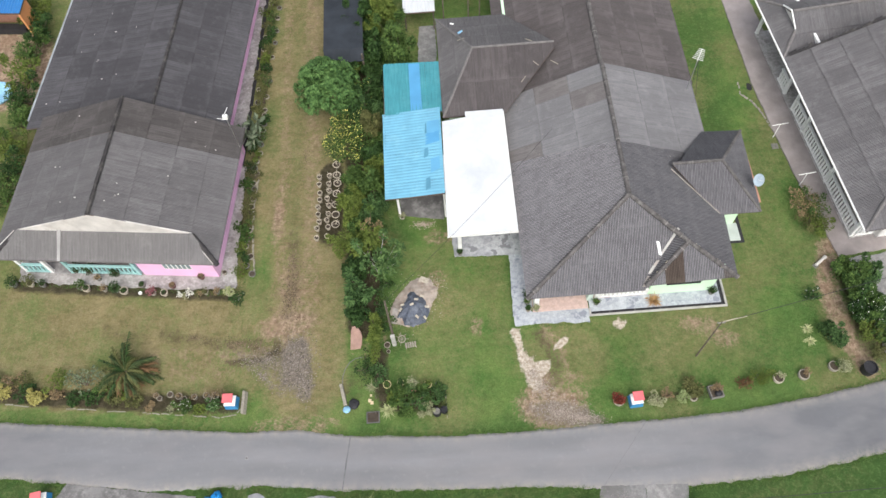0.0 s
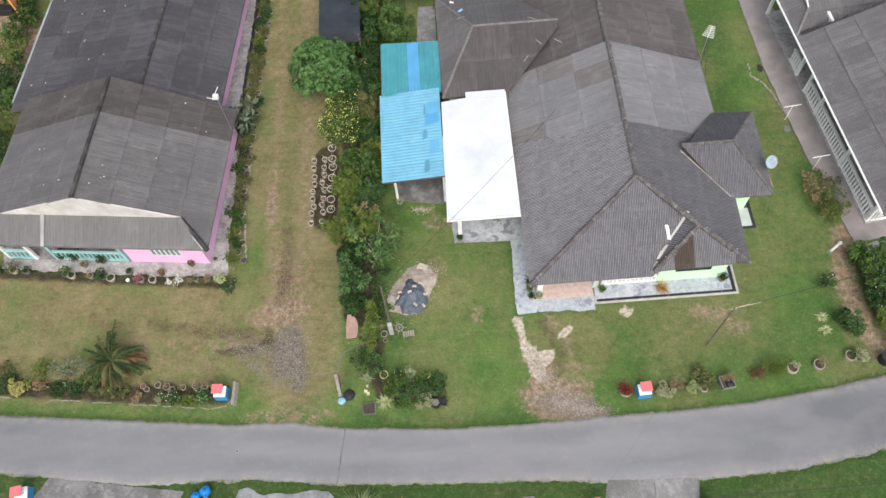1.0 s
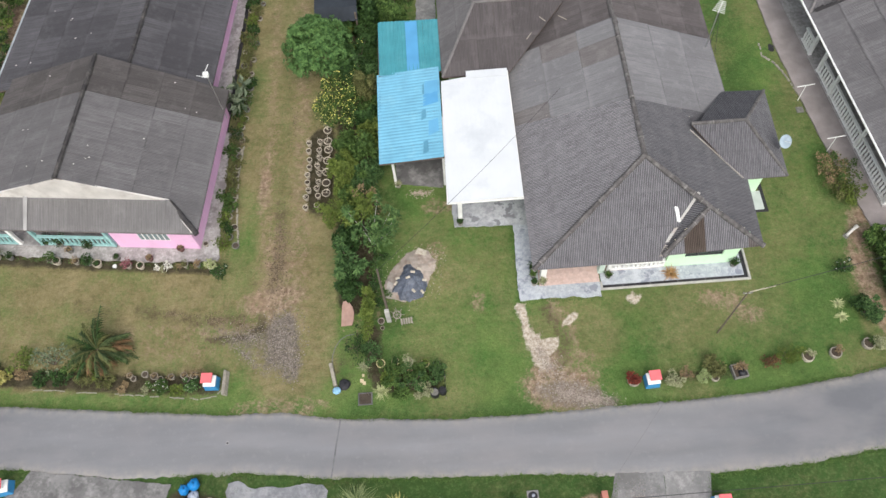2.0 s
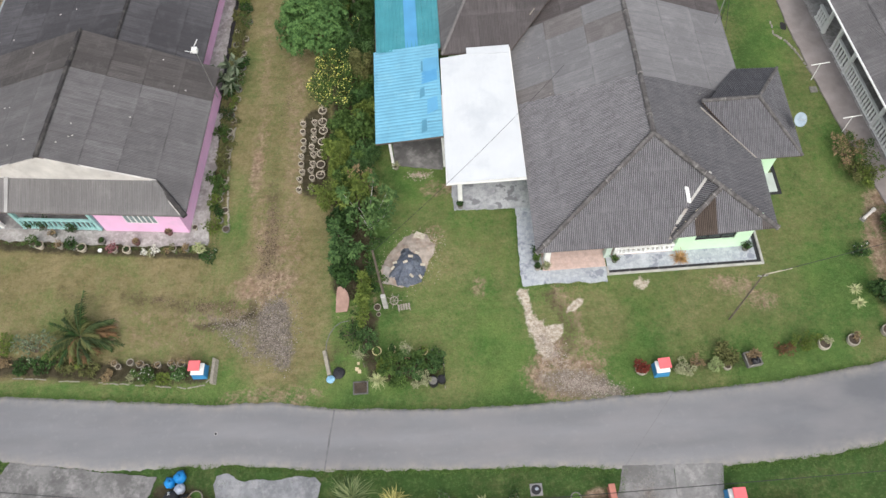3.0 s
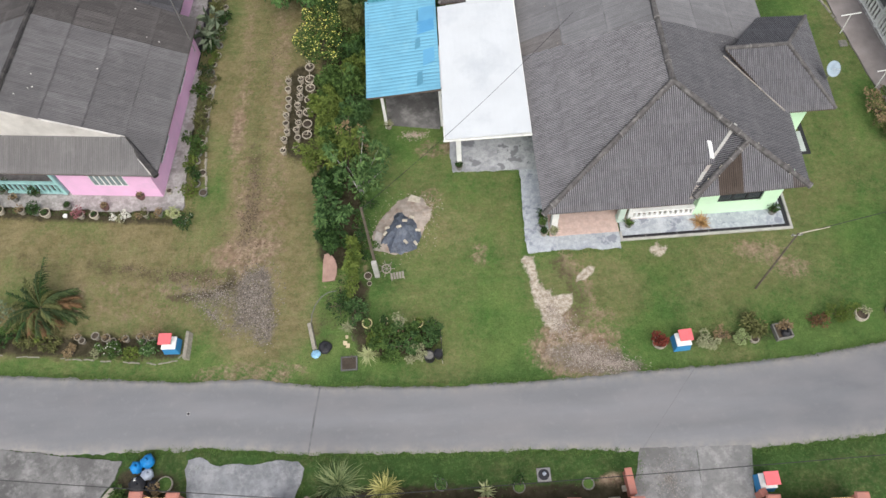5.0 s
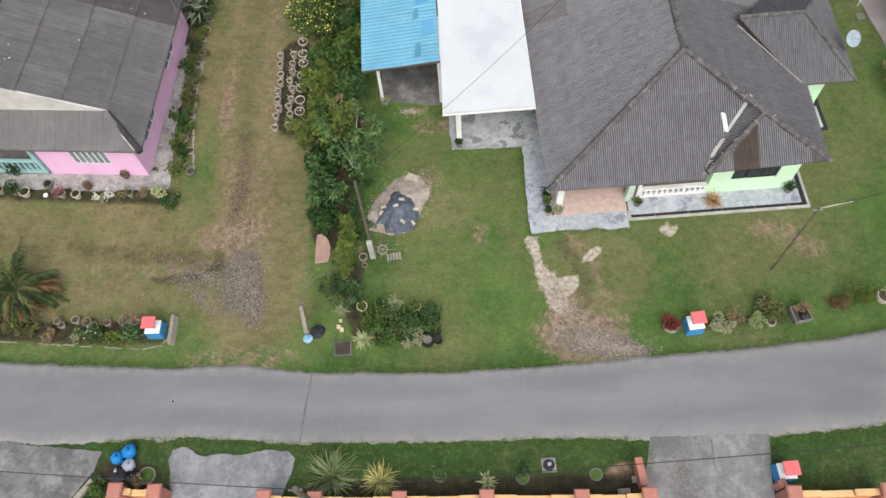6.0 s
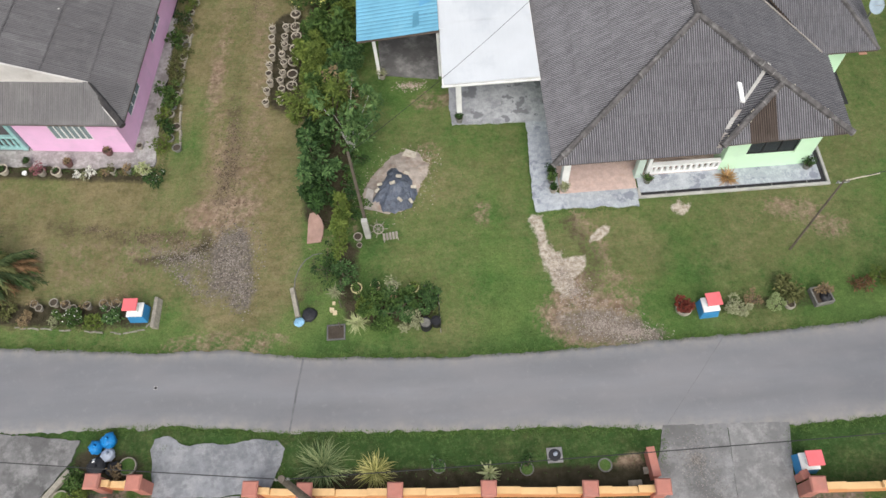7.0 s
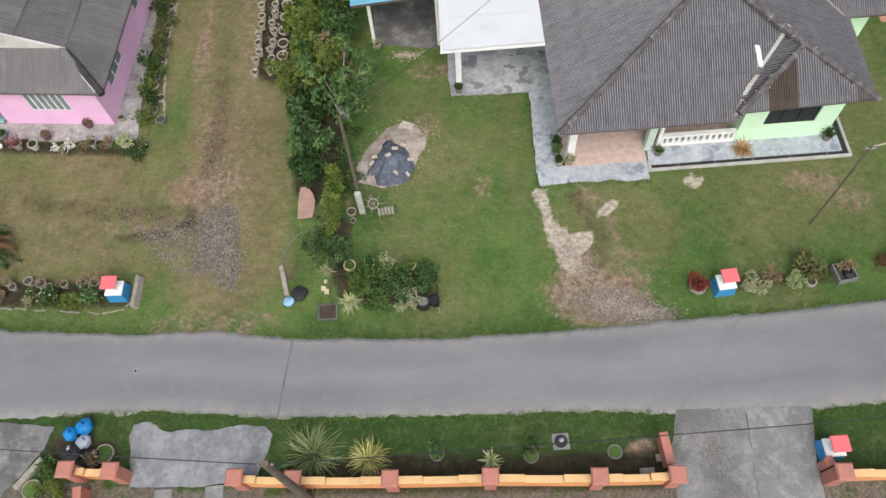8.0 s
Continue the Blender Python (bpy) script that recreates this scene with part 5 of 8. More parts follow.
    wall(h, "wall", "y", E - 0.15, 0.15, 0.56, 8.3, 0, 2.3, M_PINK, [(1.48, 2.95, 0.82, 1.95), (5.1, 6.5, 0.82, 1.95)])
    wall(h, "wall", "y", EX - 0.85, 0.15, 8.3, 23.6, 0, 2.2, M_PINK, [(11.0, 12.2, 1.0, 1.9)])
    wall(h, "wall", "y", W + 0.4, 0.15, 1.9, 23.6, 0, 2.2, M_PINK)
    wall(h, "wall", "x", 23.5, 0.15, W + 0.55, EX - 0.85, 0, 2.2, M_PINK)
    window(h, "x", 0.43, -3.25, -1.8, 0.86, 1.8, 6, M_WHITE, M_LOUVRE, 8)
    for y0, y1 in ((1.48, 2.95), (5.1, 6.5)):
        window(h, "y", E - 0.06, y0, y1, 0.82, 1.95, 3, M_WHITE, M_LOUVRE, 8)
    window(h, "y", EX - 0.78, 11.0, 12.2, 1.0, 1.9, 2, M_WHITE, M_LOUVRE, 8)
    boxed("door", (-6.98, -6.12, 1.95, 2.0, 0.1, 2.08), M_TEAL, h)
    boxed("porch_floor", (W + 0.5, -4.75, 0.37, 1.9, 0, 0.12), M_CONC, h)
    balustrade(h, "x", 0.45, -8.4, -4.75, 0.12, 0.8, M_TEAL, 0.22, 0.055)
    balustrade(h, "x", 0.45, W + 0.55, -9.6, 0.12, 0.8, M_TEAL, 0.22, 0.055)
    for x in (-4.85, -8.45, -9.55, W + 0.6):
        column(h, x, 0.47, 0, 2.3, 0.16, M_TEAL if x > -9 else M_WHITE)
    return h


M_GUTTER = plain("dull_blue_grey_gutter", (0.33, 0.36, 0.37), 0.6, 0.35, 0.6, (0.13, 0.13, 0.13))
M_STRIP = plain("faded_pale_strip", (0.34, 0.33, 0.32), 0.85, 0.25, 1.2, (0.2, 0.19, 0.185))
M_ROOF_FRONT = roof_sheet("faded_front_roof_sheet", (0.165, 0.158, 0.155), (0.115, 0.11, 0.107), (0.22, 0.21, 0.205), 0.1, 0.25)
M_ROOF_CAP = plain("dark_ridge_cap", (0.045, 0.042, 0.042), 0.9, 0.4, 2.0, (0.12, 0.11, 0.1))
PINK = pink_house()
paving("pavement_pink_front", [(-11.6, 7.5), (-9.6, 7.22), (-6.1, 6.75), (-2.7, 6.33), (-0.15, 6.12), (0.0, 13.6), (-0.35, 13.7), (0.45, 25.5), (0.9, 32), (-2.2, 32), (-2.2, 9), (-11.6, 9.5)], M_CONC_LIGHT, "stained concrete apron round the pink house", 0.04, 0.1)


bm = bmesh.new()
solid(bm, [(-0.36, 13.75, -0.06), (-0.16, 13.75, -0.06), (1.1, 32, -0.06), (0.9, 32, -0.06), (-0.36, 13.75, 0.004), (-0.16, 13.75, 0.004), (1.1, 32, 0.004), (0.9, 32, 0.004)])
tagged(part("drain", bm, M_DARK), "narrow dark drain along the concrete apron", "drain", kind="structure")


def right_house():
    """The neighbour with the white balustrade, in its own turned frame."""
    h = thing("house", "grey-roofed house with white veranda balustrade", "house", m=pose(30.78, 5.45, 0, 0, 0, 5.3))
    Z = 2.5
    N = 10.9
    roof_slope("roof", h, [(0, N, Z), (0, 0, Z), (5.2, 5.2, 4.7), (5.2, N, 4.7)], M_ROOF_EAST, wave=0.01, seed=41)
    roof_slope("roof", h, [(0, 0, Z), (10.4, 0, Z), (5.2, 5.2, 4.7)], M_ROOF_EAST, wave=0.01, seed=42)
    roof_slope("roof", h, [(10.4, 0, Z), (10.4, N, Z), (5.2, N, 4.7), (5.2, 5.2, 4.7)], M_ROOF_EAST, wave=0.01, seed=43)
    ridge_cap(h, (5.2, 5.2, 4.7), (5.2, N, 4.7), 0.09, mat=M_EAST_CAP)
    ridge_cap(h, (0, 0, Z), (5.2, 5.2, 4.7), 0.08, mat=M_EAST_CAP)
    # gable wall where the front roof ends, and the lower wing behind it with its gablet
    bm = bmesh.new()
    v = [bm.verts.new(p) for p in ((0.1, N - 0.1, Z), (10.3, N - 0.1, Z), (5.2, N - 0.1, 4.6), (0.1, N - 0.02, Z), (10.3, N - 0.02, Z), (5.2, N - 0.02, 4.6))]
    for q in ((0, 1, 2), (5, 4, 3), (0, 3, 4, 1), (1, 4, 5, 2), (2, 5, 3, 0)):
        bm.faces.new([v[i] for i in q])
    part("gable_wall", bm, M_DECK, h)
    R, ZR, G, ZG = 13.15, 3.55, 1.02, 3.06
    Zw = Z - 0.06
    roof_slope("wing_roof", h, [(0, N, Zw), (10.4, N, Zw), (10.4, R, ZR), (G - 0.1, R, ZR), (G, 12.3, ZG)], M_ROOF_EAST, wave=0.01, seed=44)
    roof_slope("wing_roof", h, [(10.4, 15.4, Zw), (0, 15.4, Zw), (G, 14.0, ZG), (G - 0.1, R, ZR), (10.4, R, ZR)], M_ROOF_EAST, wave=0.01, seed=45)
    roof_slope("wing_roof", h, [(0, 15.4, Zw), (0, N, Zw), (G, 12.3, ZG), (G, 14.0, ZG)], M_ROOF_EAST, wave=0.01, seed=46)
    for y in (N, 15.4):
        ridge_cap(h, (0, y, Zw), (G, 12.3 if y == N else 14.0, ZG), 0.08, mat=M_EAST_CAP)
    ridge_cap(h, (G, R, ZR), (10.4, R, ZR), 0.08, mat=M_EAST_CAP)
    bm = bmesh.new()
    v = [bm.verts.new((x, y, z)) for x in (G - 0.02, G + 0.05) for y, z in ((12.4, ZG), (13.9, ZG), (R, ZR - 0.05))]
    for q in ((0, 1, 2), (5, 4, 3), (0, 3, 4, 1), (1, 4, 5, 2), (2, 5, 3, 0)):
        bm.faces.new([v[i] for i in q])
    part("gablet", bm, M_WHITE_OLD, h)
    for y in (12.25, 14.05):
        bm = bmesh.new()
        tube(bm, [(G - 0.06, y, ZG + 0.05), (G - 0.12, R, ZR + 0.08)], 0.045, 6)
        part("barge_board", bm, M_WHITE, h)
    # broken sheet ends along the top of the valley
    rag = random.Random(19)
    for i in range(26):
        x = 0.3 + i * 0.19
        bm = bmesh.new()
        l = rag.uniform(0.05, 0.3)
        slab(bm, [(x, N - 0.05, Z + 0.05 + x * 0.423), (x + 0.2, N - 0.05, Z + 0.05 + (x + 0.2) * 0.423), (x + 0.2, N + l, Z + 0.03 + (x + 0.2) * 0.423), (x, N + l * 0.8, Z + 0.03 + x * 0.423)], 0.012)
        part("broken_sheet_end", bm, M_ROOF_CAP, h)
    bm = bmesh.new()
    tube(bm, [(-0.03, 0, Z + 0.02), (-0.03, 15.4, Z + 0.02)], 0.05, 6)
    part("gutter", bm, M_WHITE, h)
    wall(h, "wall", "y", 1.9, 0.15, 0.7, 15.0, 0, 2.95, M_WHITE, [(3, 4, 0.1, 2.1), (6, 8, 0.9, 2.0)])
    wall(h, "wall", "x", 0.7, 0.15, 1.9, 9.8, 0, 2.6, M_WHITE, [(4, 6, 0.9, 2.0)])
    wall(h, "wall", "y", 9.7, 0.15, 0.85, 15.0, 0, 2.6, M_WHITE)
    boxed("veranda_floor", (0.6, 1.9, 0.85, 15.0, 0, 0.1), M_CONC_LIGHT, h)
    for y0, y1 in ((1.1, 4.25), (4.4, 7.55), (7.7, 9.1), (10.4, 11.4)):
        balustrade(h, "y", 0.74, y0, y1, 0.1, 0.88, M_WHITE, 0.2, 0.066)
    for y in (1.03, 4.33, 7.63, 9.18, 10.33, 14.9):
        column(h, 0.74, y, 0, 2.5, 0.16, M_WHITE)
    balustrade(h, "x", 0.98, 0.85, 1.9, 0.1, 0.88, M_WHITE, 0.2, 0.066)
    return h


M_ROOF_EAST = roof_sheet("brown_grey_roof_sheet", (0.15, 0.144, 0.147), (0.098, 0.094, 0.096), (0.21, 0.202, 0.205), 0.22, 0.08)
right_house()
paving("pavement_side_path", [(30.5, 5.42), (40.0, 6.3), (40.0, 7.6), (31.9, 6.95), (31.2, 14.0), (30.3, 24), (28.7, 24), (28.95, 16.5), (29.6, 10.8)], plain("pinkish_concrete", (0.3, 0.266, 0.256), 0.9, 0.25, 1.0, (0.21, 0.19, 0.184)), "pinkish grey concrete path beside the house", 0.05, 0.04)
paving("pavement_side_yard", [(31.2, 0.2), (40, 2.0), (40, 6.1), (31.0, 5.3)], M_CONC, "stained grey concrete yard", 0.03, 0.08)


def front_wall():
    """Boundary wall: stepped yellow panels between terracotta pillars."""
    caps = [(-0.2, -5.58), (1.05, -5.7), (4.5, -6.12), (6.08, -6.27), (8.7, -6.44), (11.38, -6.57), (14.26, -6.77), (16.3, -6.86), (20.6, -7.09), (23.4, -7.2)]
    for i, (x, y) in enumerate(caps):
        g = thing("gate_pillar", "terracotta painted wall pillar with square cap", "pillar", "pillars of the boundary wall", pose(x, y, 0, 0, 0, -4))
        bm = bmesh.new()
        box(bm, -0.17, 0.17, -0.17, 0.17, -0.05, 1.06, 0.01)
        part("shaft", bm, M_TERR, g)
        bm = bmesh.new()
        box(bm, -0.23, 0.23, -0.23, 0.23, 1.06, 1.13, 0.012)
        solid(bm, [(-0.22, -0.22, 1.13), (0.22, -0.22, 1.13), (0.22, 0.22, 1.13), (-0.22, 0.22, 1.13), (-0.19, -0.19, 1.17), (0.19, -0.19, 1.17), (0.19, 0.19, 1.17), (-0.19, 0.19, 1.17)])
        part("cap", bm, M_TERR, g)
    runs = [(0, 1), (3, 4), (4, 5), (5, 6), (6, 7), (2, 3), (8, 9)]
    for a, b in runs:
        (x0, y0), (x1, y1) = caps[a], caps[b]
        L = math.hypot(x1 - x0, y1 - y0)
        w = thing("boundary_wall", "yellow and orange stepped boundary wall panel", "wall", "panels of the boundary wall", pose(x0, y0, 0, 0, 0, math.degrees(math.atan2(y1 - y0, x1 - x0))))
        bm = bmesh.new()
        box(bm, 0.17, L - 0.17, -0.06, 0.06, -0.05, 0.62)
        part("lower_wall", bm, M_ORANGE, w)
        for p, q, z in ((0.17, L * 0.32, 0.82), (L * 0.32, L * 0.68, 0.68), (L * 0.68, L - 0.17, 0.82)):
            boxed("panel", (p, q, -0.075, 0.075, 0.62, z), M_YELLOW, w)
            boxed("coping", (p, q, -0.1, 0.1, z, z + 0.05), M_YELLOW, w)


front_wall()

# ---- trees and hedges ----


def tree():
    rnd = random.Random(3)
    t = thing("tree", "round dense tree with small dark green leaves", "tree", m=pose(4.85, 17.3, 0))
    bm = bmesh.new()
    tube(bm, [(0, 0, 0), (0.05, 0, 0.6), (0, 0.05, 1.2)], [0.16, 0.12, 0.1], 8)
    part("trunk", bm, M_BARK, t)
    lobes = []
    for i in range(64):
        d = Vector((rnd.gauss(0, 1), rnd.gauss(0, 1), rnd.gauss(0.35, 0.8))).normalized()
        q = 1.0 if i < 42 else rnd.uniform(0.3, 0.85)
        lobes.append((Vector((d.x * 1.5 * q, d.y * 1.45 * q, 1.8 + abs(d.z) * 1.0 if i >= 42 else 1.8 + d.z * 1.0)), rnd.uniform(0.36, 0.56)))
    bm = bmesh.new()
    for c, r in lobes[:20]:
        tube(bm, [(0, 0, 1.1), (c.x * 0.5, c.y * 0.5, 1.1 + (c.z - 1.1) * 0.6), c], [0.06, 0.035, 0.01], 5)
    part("branchwork", bm, M_BARK, t)
    spots = []
    for c, r in lobes:
        for _ in range(26):
            d = Vector((rnd.gauss(0, 1), rnd.gauss(0, 1), rnd.gauss(0.5, 0.8))).normalized()
            spots.append((c + d * r * rnd.uniform(0.75, 1.05), d + Vector((0, 0, 0.4))))
    v, f = rosettes(rnd, spots, 9, 0.2, 0.42)
    v2, f2 = leaf_cloud(rnd, [tuple(c) for c, r in lobes], [(r * 0.9,) * 3 for c, r in lobes], 6000, 0.12, 0.6, 0.55, 0.3)
    m = len(v)
    raw("crown", v + v2, f + [tuple(q + m for q in t3) for t3 in f2], L_TREE, t)


tree()
shrub("shrub", "bushy shrub covered in small yellow flowers", 5.75, 14.2, 1.05, 1.5, 1.7, 4200, L_MID, 0.12, seed=2, n=14, bloom=L_YELLOW, blooms=800)
shrub("shrub", "dark shrub with a few yellow flowers", 6.6, 16.6, 0.9, 1.3, 1.9, 2600, L_DARK, 0.13, seed=3, n=11, bloom=L_YELLOW, blooms=60)
rnd = random.Random(55)
row = [(5.95, 7.75, 0.95, 0.75, 1.5, L_LIME, 1900, 0.13), (6.9, 8.4, 0.9, 0.9, 1.6, L_MID, 2300, 0.12), (6.25, 6.3, 0.6, 0.6, 1.4, L_DARK, 1000, 0.17), (6.25, 5.0, 0.65, 0.75, 1.6, L_BLUISH, 1000, 0.18), (6.3, 4.0, 0.55, 0.7, 1.2, L_DARK, 1300, 0.15), (7.05, 3.1, 0.26, 0.8, 1.0, L_LIME, 600, 0.13), (7.0, 2.1, 0.24, 0.7, 0.8, L_LIME, 420, 0.12), (7.15, 0.95, 0.4, 0.5, 0.6, L_BLUISH, 420, 0.12), (6.5, 1.3, 0.4, 0.9, 0.35, L_DARK, 450, 0.1)]
for y in np.arange(9.3, 26.5, 0.95):
    for x in (6.1, 7.2):
        if y > 13 and y < 15.5 and x < 6.5:
            continue
        row.append((x + rnd.uniform(-0.25, 0.25), float(y) + rnd.uniform(-0.3, 0.3), rnd.uniform(0.45, 0.78), rnd.uniform(0.5, 0.85), rnd.uniform(0.7, 2.1), ((L_DARK, L_MID, L_MID, L_BLUISH, L_DARK, L_LIME, L_OLIVE) if y < 16 else (L_DARK, L_DARK, L_MID, L_DARK, L_DARK, L_DARK, L_LIME))[rnd.randrange(7)], 1700, rnd.uniform(0.1, 0.15)))
for y in (19.8, 21.4, 23.4, 25.0, 26.5):
    row.append((8.6 + rnd.uniform(-0.4, 0.4), y, 0.8, 0.9, 2.2, (L_MID, L_LIME)[rnd.randrange(2)], 1700, 0.17))
for i, (x, y, rx, ry, hh, mat, k, sz) in enumerate(row):
    shrub("hedge_shrub", "dense leafy garden shrub in the hedge row", x, y, rx, ry, hh, k, mat, sz, group="shrubs of the hedge row", seed=10 + i, n=9, whorl=(0.0, 0.22, 0.3)[i % 3] if hh > 0.9 else 0.0)
shrub("small_tree", "open small tree with large pale green leaves", 7.35, 6.35, 1.15, 0.85, 3.0, 700, L_FRESH, 0.18, "tree", seed=301, n=13, k=0.33, bark=M_POLE_GREY, whorl=0.3)
shrub("small_tree", "open small tree with yellow-green leaves", 6.75, 7.3, 0.9, 0.8, 2.7, 800, L_LIME, 0.16, "tree", seed=302, n=11, k=0.33, whorl=0.24)
shrub("shrub", "dull rusty-leaved shrub in the hedge row", 7.3, 8.0, 0.5, 0.5, 1.9, 420, L_DRY, 0.12, seed=303, n=7)
rnd = random.Random(71)
for i in range(15):
    shrub("hedge_shrub", "low dark plant at the foot of the hedge row", 7.45 + rnd.uniform(-0.2, 0.25), 3.3 + i * 0.42, rnd.uniform(0.2, 0.36), rnd.uniform(0.22, 0.36), rnd.uniform(0.2, 0.5), 190, (L_DARK, L_MID, L_BLUISH)[i % 3], 0.1, group="plants at the hedge foot", seed=620 + i, n=5)
# beds along the pink house
rnd = random.Random(23)
for i in range(30):
    y = 7.1 + i * 0.64
    x = 0.22 + 0.05 * (y - 10) + (0.2 if i % 2 else -0.12) + rnd.uniform(-0.08, 0.08)
    shrub("border_shrub", "low border shrub along the pink house", x, y, rnd.uniform(0.24, 0.4), rnd.uniform(0.3, 0.5), rnd.uniform(0.25, 0.6), 230, (L_LIME, L_MID, L_OLIVE, L_DARK, L_LIME, L_MID, L_OLIVE, L_PALE, L_DARK)[rnd.randrange(9)], rnd.uniform(0.09, 0.15), group="shrubs along the pink house", seed=40 + i, n=6)
shrub("shrub", "large-leaved grey-green shrub beside the pink house", 0.5, 15.4, 0.5, 0.7, 1.2, 80, foliage("grey_green_leaves", (0.05, 0.075, 0.04), (0.22, 0.26, 0.17)), 0.5, seed=61, n=6, slim=0.45)
# west side hedge
for i in range(9):
    shrub("hedge_shrub", "dense leafy garden shrub in the hedge row", -13.2 + 0.25 * math.sin(i * 2.1) - 0.05 * i, 12.5 + i * 1.7, 1.0, 1.1, 1.3, 1100, (L_MID, L_DARK, L_LIME)[i % 3], 0.17, group="shrubs of the west hedge", seed=70 + i, n=8)
# east side bushes
for i, (x, y, rx, ry, hh, mat, k, fl) in enumerate(((30.4, 4.4, 0.7, 0.7, 1.2, L_MID, 1500, 0), (30.6, 3.4, 0.8, 0.8, 1.3, L_MID, 1700, 0), (31.1, 3.9, 0.6, 0.8, 1.2, L_BLUISH, 1200, 0), (31.0, 2.4, 0.8, 0.8, 1.3, L_MID, 1600, 140), (30.5, 2.3, 0.6, 0.7, 1.1, L_DARK, 1200, 90), (31.5, 2.0, 0.65, 0.8, 1.1, L_BLUISH, 1200, 130), (30.6, 1.3, 0.5, 0.6, 0.8, L_LIME, 700, 0), (31.2, 1.0, 0.55, 0.5, 0.8, L_MID, 700, 0), (31.5, 0.45, 0.5, 0.45, 0.7, L_YUCCA, 500, 0), (30.9, 0.2, 0.4, 0.3, 0.4, L_OLIVE, 250, 0), (28.9, 1.2, 0.5, 0.5, 0.7, L_BLUISH, 1200, 0), (28.7, 1.6, 0.35, 0.35, 0.5, L_DARK, 500, 0), (28.5, 3.4, 0.4, 0.3, 0.4, L_DARK, 300, 8), (29.4, 8.4, 0.7, 1.0, 0.8, L_DRY, 420, 0), (29.6, 8.0, 0.85, 1.3, 0.8, L_OLIVE, 700, 0), (29.9, 8.2, 0.6, 0.9, 0.9, L_MID, 500, 0), (29.9, 7.2, 0.6, 0.6, 0.7, L_LIME, 600, 0))):
    shrub("shrub", "dense evergreen bush by the east boundary", x, y, rx, ry, hh, k, mat, 0.12, seed=90 + i, n=9, bloom=L_WHITE if fl else None, blooms=fl, whorl=0.24 if hh > 0.95 else 0.0)


def palm():
    rnd = random.Random(8)
    p = thing("palm", "short feathery palm with green and rusty fronds", "palm", m=pose(-5.0, 1.9, 0))
    bm = bmesh.new()
    lathe(bm, [(0.16, 0), (0.14, 0.4), (0.1, 0.6)], seg=9)
    part("trunk", bm, M_BARK, p)
    for i in range(58):
        verts, faces = [], []
        a, L = i * 2.4 + rnd.uniform(-0.35, 0.35), rnd.uniform(0.7, 1.65)
        rise, drop = rnd.uniform(0.5, 1.9), rnd.uniform(0.7, 1.5)
        for s in range(22):
            t = 0.1 + 0.9 * s / 21
            r = L * t
            z = 0.55 + rise * t - drop * t * t
            base = (math.cos(a) * r, math.sin(a) * r, z)
            for sd in (-1, 1):
                strap(verts, faces, base, a + sd * rnd.uniform(0.35, 0.75), 0.48 * (1 - 0.5 * t) * rnd.uniform(0.6, 1.2), rnd.uniform(-0.12, 0.06), 0.045, 0.2, 2)
        for s in range(6):
            t, u = s / 6, (s + 1) / 6
            m = len(verts)
            for q in (t, u):
                for sd in (-1, 1):
                    verts.append((math.cos(a) * L * q - math.sin(a) * 0.012 * sd, math.sin(a) * L * q + math.cos(a) * 0.012 * sd, 0.55 + rise * q - drop * q * q))
            faces.append((m, m + 1, m + 3, m + 2))
        raw("frond", verts, faces, L_RUST if (a % math.tau > 4.2 or a % math.tau < 0.7) and rnd.random() < 0.36 else (L_PALM, L_OLIVE, L_PALM, L_DARK)[i % 4], p)


palm()

# ---- garden things ----


def letter_post(x, y, turn=0.0):
    """Blue plinth with a white top and a red roof plate on a short neck."""
    p = thing("letterbox_post", "blue and white concrete letterbox post with red top", "letterbox", "letterbox posts", pose(x, y, 0, 0, 0, turn))
    bm = bmesh.new()
    solid(bm, [(-0.31, -0.29, -0.04), (0.31, -0.29, -0.04), (0.31, 0.29, -0.04), (-0.31, 0.29, -0.04), (-0.26, -0.24, 0.42), (0.26, -0.24, 0.42), (0.26, 0.24, 0.42), (-0.26, 0.24, 0.42)], 0.012)
    part("plinth", bm, M_BLUE, p)
    boxed("top_slab", (-0.27, 0.27, -0.25, 0.25, 0.42, 0.48), M_WHITE, p)
    boxed("neck", (-0.13, 0.13, -0.11, 0.11, 0.48, 0.86), M_WHITE, p)
    bm = bmesh.new()
    box(bm, -0.24, 0.24, -0.22, 0.22, 0.86, 0.92, 0.012)
    part("roof_plate", bm, M_RED, p)
    boxed("slot", (-0.08, 0.08, -0.118, -0.108, 0.7, 0.74), M_DARK, p, bevel=0)


letter_post(0.1, 0.12, -3)
letter_post(19.05, -1.2, 3)
letter_post(20.8, -6.33, 0)
letter_post(-8.2, -3.75, 8)


def ring(name, label, x, y, r, tubew, mat, z=0.0, h=0.12, group="", fill=None):
    """A cement ring planter with soil in it."""
    o = thing(name, label, "planter ring", group, pose(x, y, z))
    bm = bmesh.new()
    lathe(bm, [(r - tubew, 0), (r, 0), (r * 1.04, h * 0.6), (r, h), (r - tubew, h), (r - tubew * 1.1, h * 0.6)], seg=16)
    part("rim", bm, mat, o)
    bm = bmesh.new()
    lathe(bm, [(r - tubew, 0.01), (r - tubew, h * 0.65), (0.02, h * 0.68)], seg=12)
    part("soil", bm, fill or M_SOIL, o)
    return o


def stone(bm, x, y, z, s, rnd):
    """A rough stone of eight corners."""
    c = []
    for dz in (-0.5, 0.5):
        for dx, dy in ((-1, -1), (1, -1), (1, 1), (-1, 1)):
            c.append((x + dx * s * rnd.uniform(0.35, 0.6), y + dy * s * rnd.uniform(0.35, 0.6), z + s * (dz * rnd.uniform(0.6, 0.9) + 0.3)))
    solid(bm, c)


